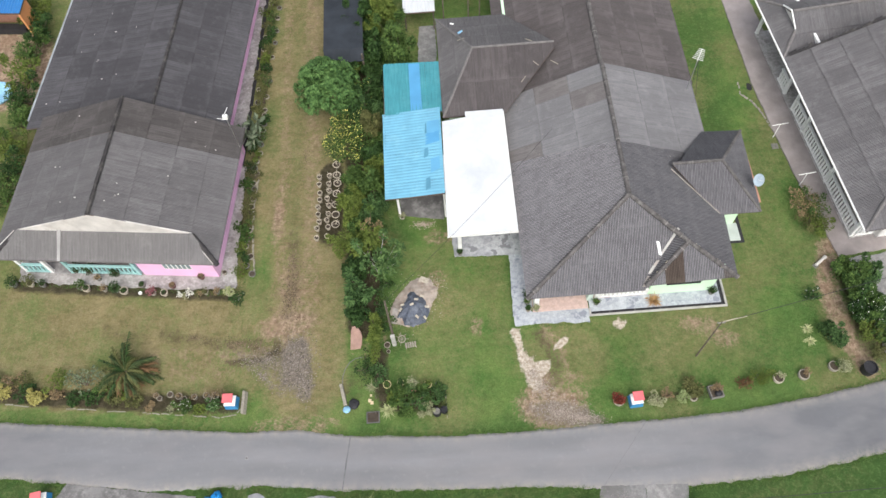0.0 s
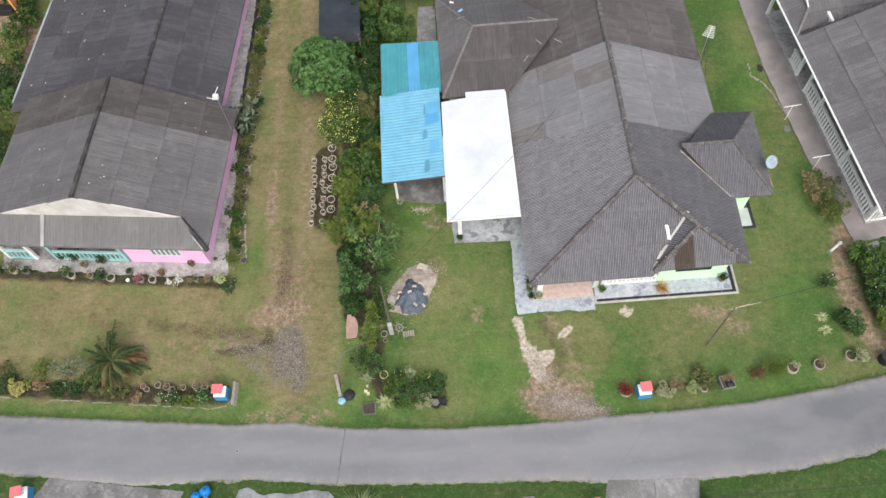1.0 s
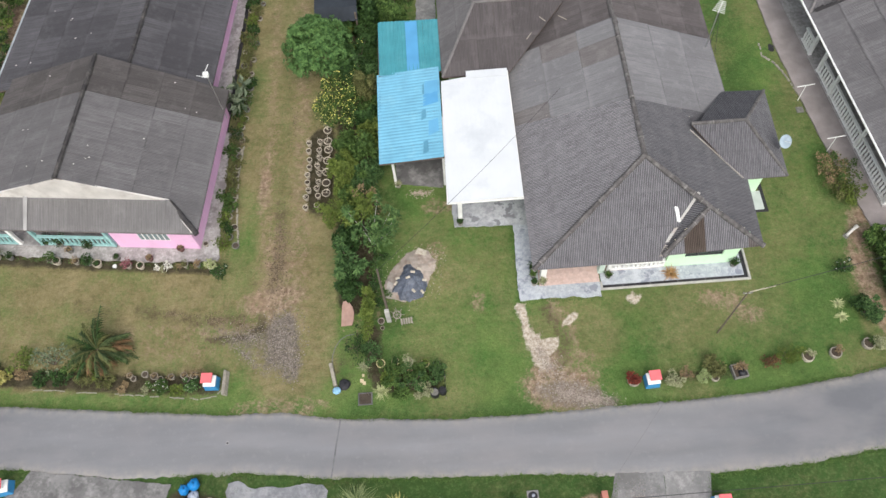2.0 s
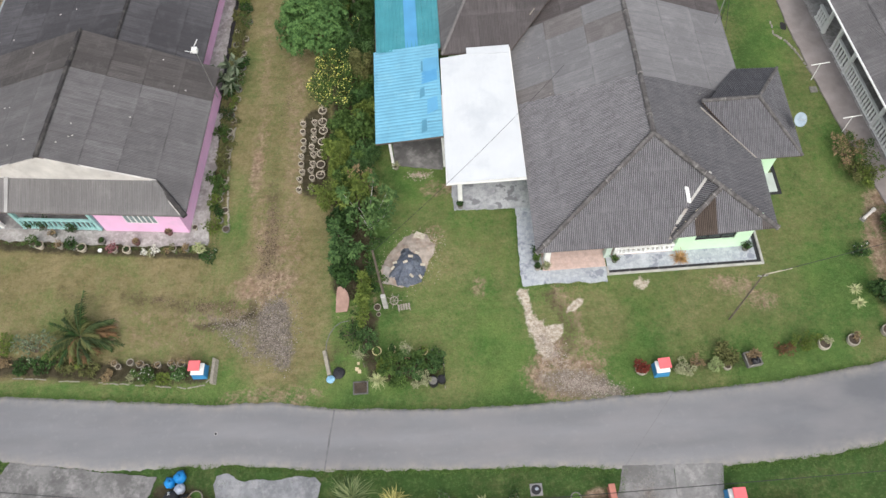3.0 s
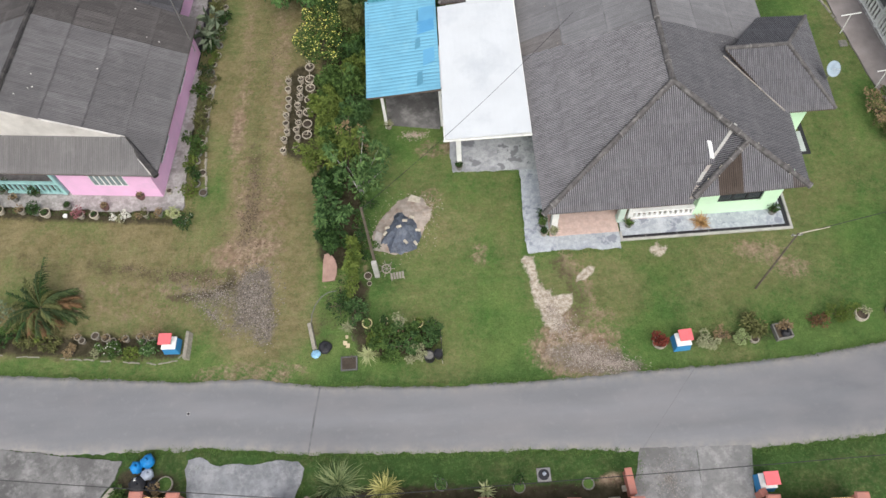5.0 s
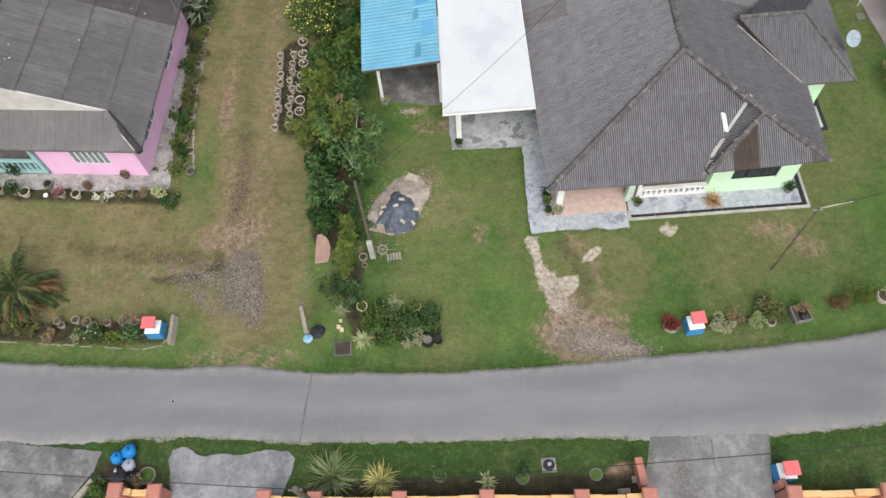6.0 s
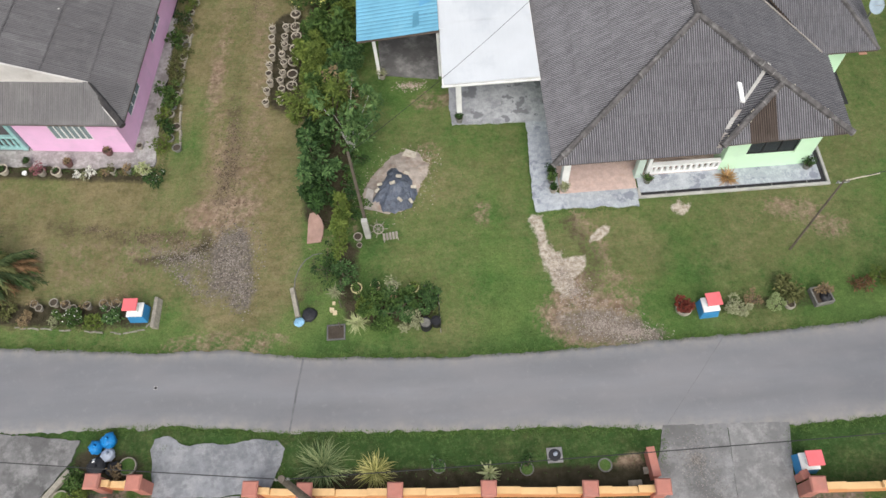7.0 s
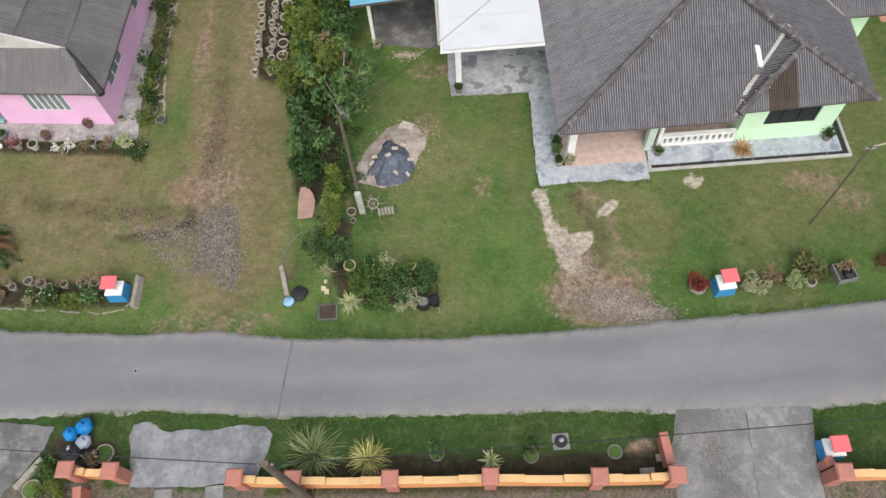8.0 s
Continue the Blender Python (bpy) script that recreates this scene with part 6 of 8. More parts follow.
def edging(pts, step, size, mat, label, group, seed=1):
    """A row of single edging stones, each its own thing, laid end to end with gaps."""
    rnd = random.Random(seed)
    for (a, b), (c, d) in zip(pts, pts[1:]):
        L = math.hypot(c - a, d - b)
        n = max(1, round(L / step))
        turn = math.degrees(math.atan2(d - b, c - a))
        for i in range(n):
            if rnd.random() < 0.14:
                continue
            t = (i + rnd.uniform(0.4, 0.6)) / n
            bm = bmesh.new()
            l, w, h = L / n * rnd.uniform(0.38, 0.56), size * rnd.uniform(0.3, 0.55), size * rnd.uniform(0.4, 0.8)
            solid(bm, [(-l, -w, -0.02), (l, -w, -0.02), (l, w, -0.02), (-l, w, -0.02), (-l * 0.9, -w * 0.8, h), (l * 0.85, -w * 0.7, h * 0.9), (l * 0.9, w * 0.8, h), (-l * 0.8, w * 0.75, h * 0.85)])
            o = part("edging_stone", bm, mat)
            o.matrix_basis = pose(a + (c - a) * t + rnd.uniform(-0.02, 0.02), b + (d - b) * t + rnd.uniform(-0.025, 0.025), 0.0, 0, 0, turn + rnd.uniform(-9, 9))
            tagged(o, label, "stone", group)


def bed(name, pts, label, z=0.035, mat=None):
    bm = bmesh.new()
    prism(bm, pts, -0.06, z)
    tagged(part(name, bm, mat or M_SOIL), label, "flower bed", kind="structure")


# bed along the lane in front of the pink house
M_EDGE = plain("whitewashed_stone", (0.29, 0.27, 0.22), 0.9, 0.3, 8.0)
edging([(-14, 1.28), (-10.5, 0.82), (-9.8, 0.72)], 0.5, 0.05, M_EDGE, "whitewashed edging stone of the flower bed", "edging stones of the bed", 5)
edging([(-8.0, 0.48), (-5.0, 0.09)], 0.55, 0.05, M_EDGE, "whitewashed edging stone of the flower bed", "edging stones of the bed", 6)
edging([(-4.2, -0.02), (-0.45, -0.5), (0.3, -0.42), (0.52, -0.2)], 0.22, 0.06, M_EDGE, "whitewashed edging stone of the flower bed", "edging stones of the bed", 4)
bm = bmesh.new()
solid(bm, [(0.55, -0.42, -0.02), (0.78, -0.46, -0.02), (0.82, 0.62, -0.02), (0.6, 0.68, -0.02), (0.55, -0.42, 0.2), (0.7, -0.45, 0.26), (0.74, 0.62, 0.26), (0.6, 0.68, 0.2)], 0.015)
tagged(part("concrete_beam", bm, M_POT), "weathered concrete beam edging the flower bed", "beam")
rnd = random.Random(14)
for i, x in enumerate((-3.55, -2.95, -2.35, -1.75, -1.15, -0.6)):
    flower_pot(x + 0.1 * math.sin(i * 2.3), 0.72 - 0.05 * i + 0.05 * math.sin(i * 1.7), 0.14 + 0.015 * (i % 3), 0.26, M_POT, "pale cement pot with a small twiggy plant", "bush" if i != 1 else "", 20 + i, leaf=L_DRY, size=0.22, count=50, group="pots in the lane bed", leaf_size=0.07)
    if i % 2 == 0:
        flower_pot(x + 0.16, 0.38 - 0.05 * i + 0.2, 0.13, 0.2, M_POT, "pale cement pot with dry soil", "", 26 + i, group="pots in the lane bed")
shrub("shrub", "low shrub with white flowers in the lane bed", -2.1, 0.05, 0.45, 0.3, 0.55, 650, L_MID, 0.1, seed=121, bloom=L_WHITE, blooms=50, n=6)
shrub("shrub", "low shrub with white flowers in the lane bed", -0.75, -0.02, 0.38, 0.28, 0.5, 520, L_BLUISH, 0.1, seed=122, bloom=L_WHITE, blooms=40, n=6)
shrub("shrub", "dry pale round shrub in the lane bed", -3.75, 0.15, 0.26, 0.24, 0.35, 320, L_DRY, 0.08, seed=123, n=5)
shrub("shrub", "dry pale shrub in the lane bed", -2.85, 0.0, 0.2, 0.2, 0.3, 200, L_PALE, 0.07, seed=124, n=5)
shrub("shrub", "grey-green twiggy shrub beside the letterbox", -0.35, 0.62, 0.3, 0.22, 0.6, 160, L_DRY, 0.07, seed=125, n=5)
shrub("shrub", "lime green shrub in the lane bed", -1.4, -0.12, 0.3, 0.25, 0.4, 360, L_LIME, 0.1, seed=126, n=5)
for i, (x, y, r, hh, mat, k) in enumerate(((-7.15, 1.6, 0.8, 0.6, L_GREY_GREEN, 380), (-8.5, 1.75, 0.55, 0.6, L_LIME, 330), (-9.35, 1.05, 0.42, 0.5, L_CREAM, 620), (-6.2, 1.35, 0.4, 0.5, L_MID, 300), (-9.9, 1.3, 0.5, 0.45, L_DARK, 320), (-11.0, 1.35, 0.4, 0.45, L_CREAM, 350), (-11.9, 1.9, 0.6, 0.6, L_MID, 450), (-10.7, 1.9, 0.5, 0.4, L_DRY, 220), (-6.6, 0.85, 0.45, 0.35, L_DARK, 350), (-5.6, 0.75, 0.42, 0.4, L_OLIVE, 350), (-7.6, 0.95, 0.42, 0.3, L_DARK, 300), (-8.4, 1.1, 0.35, 0.3, L_DRY, 180), (-4.6, 0.5, 0.35, 0.35, L_OLIVE, 300), (-5.0, 1.0, 0.45, 0.4, L_LIME, 330), (-10.2, 2.0, 0.4, 0.3, L_OLIVE, 200))):
    shrub("shrub", "mixed leafy shrub in the lane bed", x, y, r, r * 0.85, hh, k, mat, 0.12, seed=130 + i, n=7, group="shrubs of the lane bed")

# pots along the front of the pink house
for i, (x, y, r, mat, leaf, s, n) in enumerate(((-8.5, 7.82, 0.19, M_POT_GREY, L_DARK, 0.4, 260), (-7.8, 7.68, 0.19, M_POT_GREY, L_DARK, 0.42, 280), (-6.42, 7.45, 0.19, M_POT_GREY, L_DARK, 0.36, 240), (-7.3, 7.25, 0.15, M_POT_GREY, L_DRY, 0.2, 60), (-4.95, 6.68, 0.18, M_POT_GREY, L_DARK, 0.12, 60), (-3.35, 6.5, 0.17, M_POT_RED, L_DRY, 0.14, 50), (-1.9, 6.9, 0.18, M_POT_RED, L_DRY, 0.12, 40))):
    flower_pot(x, y, r, 0.28, mat, "round pot with a plant on the concrete apron", "bush", 170 + i, z=0.04, leaf=leaf, size=s, count=n, group="pots before the pink house")
for i, (x, y, r, mat, leaf, s, n) in enumerate(((-10.85, 7.25, 0.2, M_POT_LIGHT, L_OLIVE, 0.45, 260), (-11.75, 7.3, 0.2, M_POT_GREY, L_DARK, 0.5, 300), (-10.2, 7.15, 0.17, M_POT_GREY, L_DARK, 0.2, 80), (-8.15, 6.82, 0.18, M_POT_GREY, L_MID, 0.34, 200), (-7.85, 6.72, 0.2, M_POT_LIGHT, L_DARK, 0.12, 50), (-6.9, 6.62, 0.16, M_POT, L_DRY, 0.2, 60), (-6.3, 6.55, 0.2, M_POT_GREY, L_DARK, 0.42, 300), (-5.85, 6.42, 0.22, M_POT_LIGHT, L_DARK, 0.14, 50), (-4.35, 6.2, 0.17, M_POT, L_PINK, 0.3, 150), (-3.75, 6.14, 0.19, M_POT_LIGHT, L_DARK, 0.1, 30), (-1.6, 6.0, 0.15, M_POT, L_OLIVE, 0.2, 60), (-1.0, 5.98, 0.14, M_POT_GREY, L_DRY, 0.2, 60), (-0.36, 5.85, 0.2, M_POT_LIGHT, L_YUCCA, 0.36, 240))):
    flower_pot(x, y, r, 0.28, mat, "round cement pot in a row by the pink house", "bush", 150 + i, leaf=leaf, size=s, count=n, group="pots before the pink house")
bm = bmesh.new()
lathe(bm, [(0.07, 0), (0.1, 0.1), (0.08, 0.11), (0.04, 0.06), (0.01, 0.06)], seg=12)
o = part("small_pot", bm, M_WHITE)
o.location = (-5.05, 6.28, 0)
tagged(o, "small round white pot before the apron", "flower pot")
for i, (x, y) in enumerate(((-2.95, 5.98), (-2.7, 5.85), (-2.45, 5.98), (-2.6, 6.12))):
    shrub("shrub", "small white-flowered plant before the apron", x, y, 0.17, 0.15, 0.22, 70, L_WHITE if i != 1 else L_PALE, 0.08, seed=180 + i, n=3)
for i in range(7):
    shrub("shrub", "dry grassy weed along the apron's edge", -2.1 + i * 0.24, 6.0 - 0.02 * i, 0.16, 0.12, 0.2, 70, (L_OLIVE, L_DRY, L_MID)[i % 3], 0.09, seed=640 + i, n=3, group="weeds along the apron")
shrub("shrub", "dark shrub with pale flowers at the lawn corner", 0.0, 5.5, 0.42, 0.34, 0.35, 420, L_DARK, 0.1, seed=186, n=6, bloom=L_WHITE, blooms=14)
flower_pot(-0.72, 7.05, 0.13, 0.2, M_POT, "small pale pot by the house corner", "", 187, z=0.04)
flower_pot(0.72, 6.85, 0.18, 0.2, M_POT_GREY, "grey pot at the end of the border", "", 188)
rnd = random.Random(91)
for i in range(38):
    y = 7.5 + i * 0.5 + rnd.uniform(-0.12, 0.12)
    x = 0.3 + 0.066 * (y - 9) + rnd.uniform(-0.12, 0.1) + (0.25 if y < 8.5 else 0.0) - (0.5 if y > 17.5 and i % 2 else 0.0)
    ring("planter_ring", "pale cement planter ring along the border", x, y, 0.13 + 0.05 * rnd.random(), 0.03, M_POT if i % 3 else M_POT_GREY, 0.0, 0.1, "planter rings along the border")
edging([(0.78, 6.95), (0.6, 9.0), (0.55, 11.0), (0.72, 13.0)], 0.3, 0.1, M_POT, "small pale edging stone of the border", "edging stones of the border", 9)

# rows of pots beside the track
rnd = random.Random(31)
for c, (x, r, n) in enumerate(((4.08, 0.14, 9), (4.57, 0.14, 9), (5.05, 0.22, 7))):
    for i in range(n):
        y = (8.72 if c < 2 else 9.45) + i * (0.46 if c < 2 else 0.62) + rnd.uniform(-0.08, 0.08)
        o = flower_pot(x + rnd.uniform(-0.06, 0.06) + 0.012 * i, y, r, 0.28 if c < 2 else 0.18, M_POT_LIGHT, "pale cement pot in the rows beside the track", "", 200 + c * 20 + i, group="pots beside the track")
        if rnd.random() < 0.75:
            bm = bmesh.new()
            for k in range(5 if c == 2 else 4):
                a, e = rnd.uniform(0, math.tau), 1.5 if c == 2 else 1.0
                tube(bm, [(0, 0, 0.16), (0.06 * e * math.cos(a), 0.06 * e * math.sin(a), 0.3), (0.17 * e * math.cos(a), 0.17 * e * math.sin(a), 0.4)], [0.018, 0.014, 0.008], 4)
            part("dry_twig", bm, M_POT_LIGHT, o)

# between track and lawn
bm = bmesh.new()
plate = [(0.0, 0.0), (0.5, 0.02), (0.57, 0.3), (0.58, 0.62), (0.5, 0.88), (0.36, 1.08), (0.18, 1.18), (0.05, 1.15), (0.01, 0.9)]
prism(bm, plate, -0.03, 0.03)
o = part("board", bm, plain("faded_salmon_board", (0.4, 0.26, 0.21), 0.85, 0.25, 2.5, (0.27, 0.17, 0.13)))
o.matrix_basis = pose(5.76, 2.37, 0.04, 5, -6, -3)
tagged(o, "faded salmon board with rounded top on the ground", "board")
bm = bmesh.new()
tube(bm, [(5.36, 0.7, 0.03), (5.37, 1.0, 0.05), (5.5, 1.4, 0.05), (5.72, 1.72, 0.05), (6.0, 1.9, 0.05), (6.35, 1.95, 0.03)], 0.02, 6)
tagged(part("garden_edging", bm, M_POT_GREY), "thin curved grey cement edging round a patch of grass", "edging")
bm = bmesh.new()
solid(bm, [(5.2, 0.62, -0.02), (5.42, -0.42, -0.02), (5.6, -0.38, -0.02), (5.38, 0.66, -0.02), (5.22, 0.62, 0.17), (5.44, -0.42, 0.17), (5.58, -0.38, 0.17), (5.36, 0.66, 0.17)], 0.015)
tagged(part("concrete_beam", bm, M_POT), "pale concrete beam lying at the drive's edge", "beam")


def bag(name, label, x, y, r, h, mat, seed):
    rnd = random.Random(seed)
    bm = bmesh.new()
    bmesh.ops.create_icosphere(bm, subdivisions=3, radius=1.0)
    for v in bm.verts:
        k = 1 + 0.25 * noise.noise(v.co * 2.2 + Vector((seed, 0, 0))) + 0.16 * noise.noise(v.co * 5 + Vector((0, seed, 0)))
        v.co = Vector((v.co.x * r * k, v.co.y * r * k, h * 0.5 * (1 + max(-1.0, v.co.z * k))))
    tube(bm, [(0, 0, h * 0.9), (0.02, 0.01, h * 1.05), (0.05, 0.03, h * 1.12)], [0.05, 0.025, 0.06], 6)
    o = part(name, bm, mat, None, smooth=True)
    o.location = (x, y, 0)
    tagged(o, label, "bag")


bag("plastic_bag", "pale blue plastic bag on the verge", 5.56, -0.6, 0.17, 0.1, M_CYAN, 3)
bag("rubbish_bag", "black plastic rubbish bag on the verge", 5.9, -0.36, 0.25, 0.12, M_BLACK, 5)
bag("rubbish_bag", "full bright blue rubbish bag by the lane", -0.29, -4.18, 0.24, 0.42, M_BLUE_BAG, 7)
bag("rubbish_bag", "full bright blue rubbish bag by the lane", -0.68, -4.36, 0.21, 0.36, M_BLUE_BAG, 9)
bag("rubbish_bag", "pale grey rubbish bag by the lane", -0.27, -4.6, 0.21, 0.28, M_PALE_BAG, 11)
bag("rubbish_bag", "small white rubbish bag by the lane", -0.7, -4.8, 0.12, 0.18, M_WHITE, 13)
bag("rubbish_bag", "black plastic rubbish bag by the lane", -0.6, -4.95, 0.3, 0.22, M_BLACK, 15)
bag("rubbish_bag", "dark rubbish bag by the lane", -0.05, -5.05, 0.24, 0.18, M_BLACK, 17)


def square_tub(x, y, w, d, h, label, mat, turn=0.0, inner=None):
    o = thing("planter_box", label, "planter", m=pose(x, y, 0, 0, 0, turn))
    t = 0.05
    for dims in ((-w / 2, w / 2, -d / 2, -d / 2 + t, 0, h), (-w / 2, w / 2, d / 2 - t, d / 2, 0, h), (-w / 2, -w / 2 + t, -d / 2 + t, d / 2 - t, 0, h), (w / 2 - t, w / 2, -d / 2 + t, d / 2 - t, 0, h)):
        boxed("side", dims, mat, o, bevel=0.006)
    boxed("soil", (-w / 2 + t, w / 2 - t, -d / 2 + t, d / 2 - t, 0, h * 0.7), inner or M_SOIL, o, bevel=0)
    return o


square_tub(6.8, -1.05, 0.62, 0.55, 0.07, "shallow square concrete drain box in the verge", M_CONC_DARK, 0, M_SOIL)
M_POT_YELLOW = plain("yellowed_cement_pot", (0.52, 0.47, 0.24), 0.8, 0.2, 6.0)
# bed by the lane before the lawn
for i, (x, y, r, mat, s, leaf) in enumerate(((7.52, 0.42, 0.2, M_POT_YELLOW, 0.14, L_MID), (8.16, 0.46, 0.17, M_POT_YELLOW, 0.16, L_DARK), (8.74, 0.4, 0.19, M_POT, 0.32, L_PALE), (9.44, 0.28, 0.2, M_POT_YELLOW, 0.18, L_LIME), (9.95, 0.2, 0.18, M_POT_GREY, 0.34, L_MID))):
    flower_pot(x, y, r, 0.26, mat, "round cement pot at the back of the bed", "bush", 300 + i, leaf=leaf, size=s, count=110, group="pots of the lawn bed")
for i, (x, y, rx, ry, hh, mat, k) in enumerate(((8.3, -0.35, 0.6, 0.45, 0.6, L_MID, 650), (8.9, -0.55, 0.5, 0.4, 0.55, L_BLUISH, 500), (9.3, -0.15, 0.5, 0.35, 0.5, L_MID, 550), (7.9, -0.05, 0.4, 0.3, 0.4, L_MID, 500), (8.5, -0.95, 0.4, 0.25, 0.35, L_MID, 420), (9.9, -0.3, 0.35, 0.4, 0.35, L_BLUISH, 420), (7.75, -0.35, 0.35, 0.3, 0.4, L_LIME, 300), (8.6, 0.1, 0.3, 0.2, 0.35, L_FRESH, 260), (10.0, 0.05, 0.28, 0.3, 0.4, L_FRESH, 260), (9.1, -1.1, 0.14, 0.12, 0.2, L_PALE, 90))):
    shrub("shrub", "dark leafy bush in the lawn bed", x, y, rx, ry, hh, k, mat, 0.11, seed=310 + i, n=7, group="bushes of the lawn bed", whorl=0.16)
shrub("shrub", "pale variegated bush in the lawn bed", 9.5, -0.85, 0.28, 0.32, 0.5, 420, L_PALE, 0.08, seed=320, n=6)
strap_plant("spider_plant", "striped strap-leaved plant in the lawn bed", 7.5, -0.75, 0.62, 120, L_YUCCA, 0.028, 5)
strap_plant("spider_plant", "pale spiky strap-leaved plant", 6.75, 0.42, 0.45, 44, L_PALE, 0.03, 6)
for i, (x, y, r, h) in enumerate(((9.8, -1.08, 0.19, 0.42), (10.14, -1.0, 0.16, 0.34))):
    o = thing("drum", "black plastic drum beside the flower bed", "drum", "drums by the bed", pose(x, y, 0))
    bm = bmesh.new()
    lathe(bm, [(r * 0.95, 0), (r, 0.03), (r, h - 0.03), (r * 1.05, h), (r * 0.92, h), (r * 0.9, h - 0.08), (0.02, h - 0.09)], seg=16)
    part("body", bm, M_BLACK, o)
    bm = bmesh.new()
    lathe(bm, [(r * 0.88, h - 0.085), (r * 0.86, h - 0.06), (0.05, h - 0.055)], seg=14)
    part("lid", bm, M_POT_GREY if i == 0 else M_BLACK, o)
for i, (x, y) in enumerate(((6.72, 0.0), (6.66, -0.24), (6.76, -0.34))):
    bm = bmesh.new()
    stone(bm, 0, 0, 0, 0.14 if i else 0.1, random.Random(i))
    o = part("painted_stone", bm, plain("cream_stone", (0.6, 0.5, 0.32), 0.8) if i == 0 else bpy.data.materials["cream_stone"])
    o.location = (x, y, 0)
    tagged(o, "small cream stone beside the bed", "stone", "stones beside the bed")
bm = bmesh.new()
solid(bm, [(7.82, 0.14, 0.0), (8.86, 0.03, 0.0), (8.87, 0.09, 0.0), (7.83, 0.2, 0.0), (7.82, 0.14, 0.1), (8.86, 0.03, 0.1), (8.87, 0.09, 0.1), (7.83, 0.2, 0.1)])
tagged(part("plank", bm, M_RUST), "weathered brown plank edging the pots in the bed", "plank")
n = thing("net_fence", "low black net fence round the end of the bed", "fence")
for i, (x, y) in enumerate(((10.26, 0.1), (10.27, -0.4), (10.28, -0.9), (10.27, -1.3))):
    bm = bmesh.new()
    tube(bm, [(x, y, -0.05), (x, y, 0.32)], 0.018, 6)
    part("post", bm, M_POT, n)
verts = [(10.265 + 0.02 * math.sin(k * 1.7), 0.1 - k * 0.07, z) for z in (0.02, 0.3) for k in range(21)]
raw("net", verts, [(k, k + 1, k + 22, k + 21) for k in range(20)], M_NET, n)
# low wire edge posts
for i in range(7):
    y = -0.9 + i * 0.75
    bm = bmesh.new()
    tube(bm, [(0, 0, -0.05), (0.01, 0, 0.5)], 0.018, 6)
    o = part("fence_post", bm, M_POLE)
    o.location = (6.95 + 0.02 * i, y, 0)
    tagged(o, "short weathered fence post in the hedge line", "fence post", "posts of the hedge line")


def tarp_heap():
    """Sand heap with a wrinkled tarpaulin over it, weighted with blocks."""
    outline = [(7.72, 4.19), (8.1, 4.95), (8.7, 5.65), (9.2, 6.05), (9.85, 5.85), (10.25, 5.35), (10.15, 4.75), (9.75, 4.2), (9.45, 3.55), (8.6, 3.35), (7.9, 3.5)]
    cx, cy = 8.95, 4.6

    def sheet(outl, top, lift, amp, seed):
        verts, faces = [], []
        pts = ragged(outl, 0.12, 0.12, seed)
        rings = 9
        for k in range(rings + 1):
            t = k / rings
            for x, y in pts:
                px, py = cx + (x - cx) * t, cy + (y - cy) * t
                z = top * (1 - t ** 1.7) + lift + amp * (wob(px, py, 2.2, seed) + 0.5 * wob(px, py, 6.0, seed)) * (1 - 0.6 * t)
                verts.append((px, py, max(0.006 if t < 1 else -0.03, z)))
        n = len(pts)
        for k in range(rings):
            for i in range(n):
                a, b = k * n + i, k * n + (i + 1) % n
                faces.append((a, b, b + n, a + n))
        return verts, faces
    v, f = sheet(outline, 0.3, 0.0, 0.07, 2.0)
    tagged(raw("mound", v, f, M_SAND, smooth=True), "low pile of pale sand on the lawn", "sand pile")
    v, f = sheet([(7.98, 3.85), (8.25, 4.5), (8.6, 5.05), (9.05, 5.3), (9.45, 5.1), (9.65, 4.6), (9.78, 4.05), (9.5, 3.5), (8.9, 3.32), (8.45, 3.4), (8.35, 3.75)], 0.36, 0.07, 0.12, 7.0)
    tagged(raw("tarpaulin", v, f, M_TARP, smooth=True), "wrinkled grey-blue tarpaulin over the sand pile", "tarpaulin")
    rn = random.Random(2)
    for i, (x, y) in enumerate(((9.12, 4.62), (9.62, 4.28), (8.4, 4.43), (8.88, 4.35), (9.4, 4.84), (9.11, 3.75), (9.5, 3.7), (8.31, 4.16))):
        z = max(p[2] for p in v if math.hypot(p[0] - x, p[1] - y) < 0.14)
        bm = bmesh.new()
        box(bm, -0.1, 0.1, -0.05, 0.05, 0, 0.07, 0.008)
        o = part("brick", bm, M_POT_LIGHT)
        o.matrix_basis = pose(x, y, z - 0.02, 0, 0, rn.uniform(0, 180))
        tagged(o, "pale block that weighs down the tarpaulin", "block", "blocks on the tarpaulin")
    bm = bmesh.new()
    slab(bm, [(7.75, 3.6, 0.1), (8.05, 3.5, 0.14), (8.2, 4.2, 0.32), (7.95, 4.35, 0.26)], 0.03)
    tagged(part("cement_sheet", bm, M_STONE), "grey cement sheet leaning on the sand pile", "sheet")
    bm = bmesh.new()
    slab(bm, [(9.25, 5.75, 0.12), (9.72, 5.6, 0.13), (9.8, 5.85, 0.1), (9.4, 6.05, 0.1)], 0.03)
    tagged(part("cement_sheet", bm, M_POT_LIGHT), "pale broken cement sheet at the edge of the sand", "sheet")


tarp_heap()


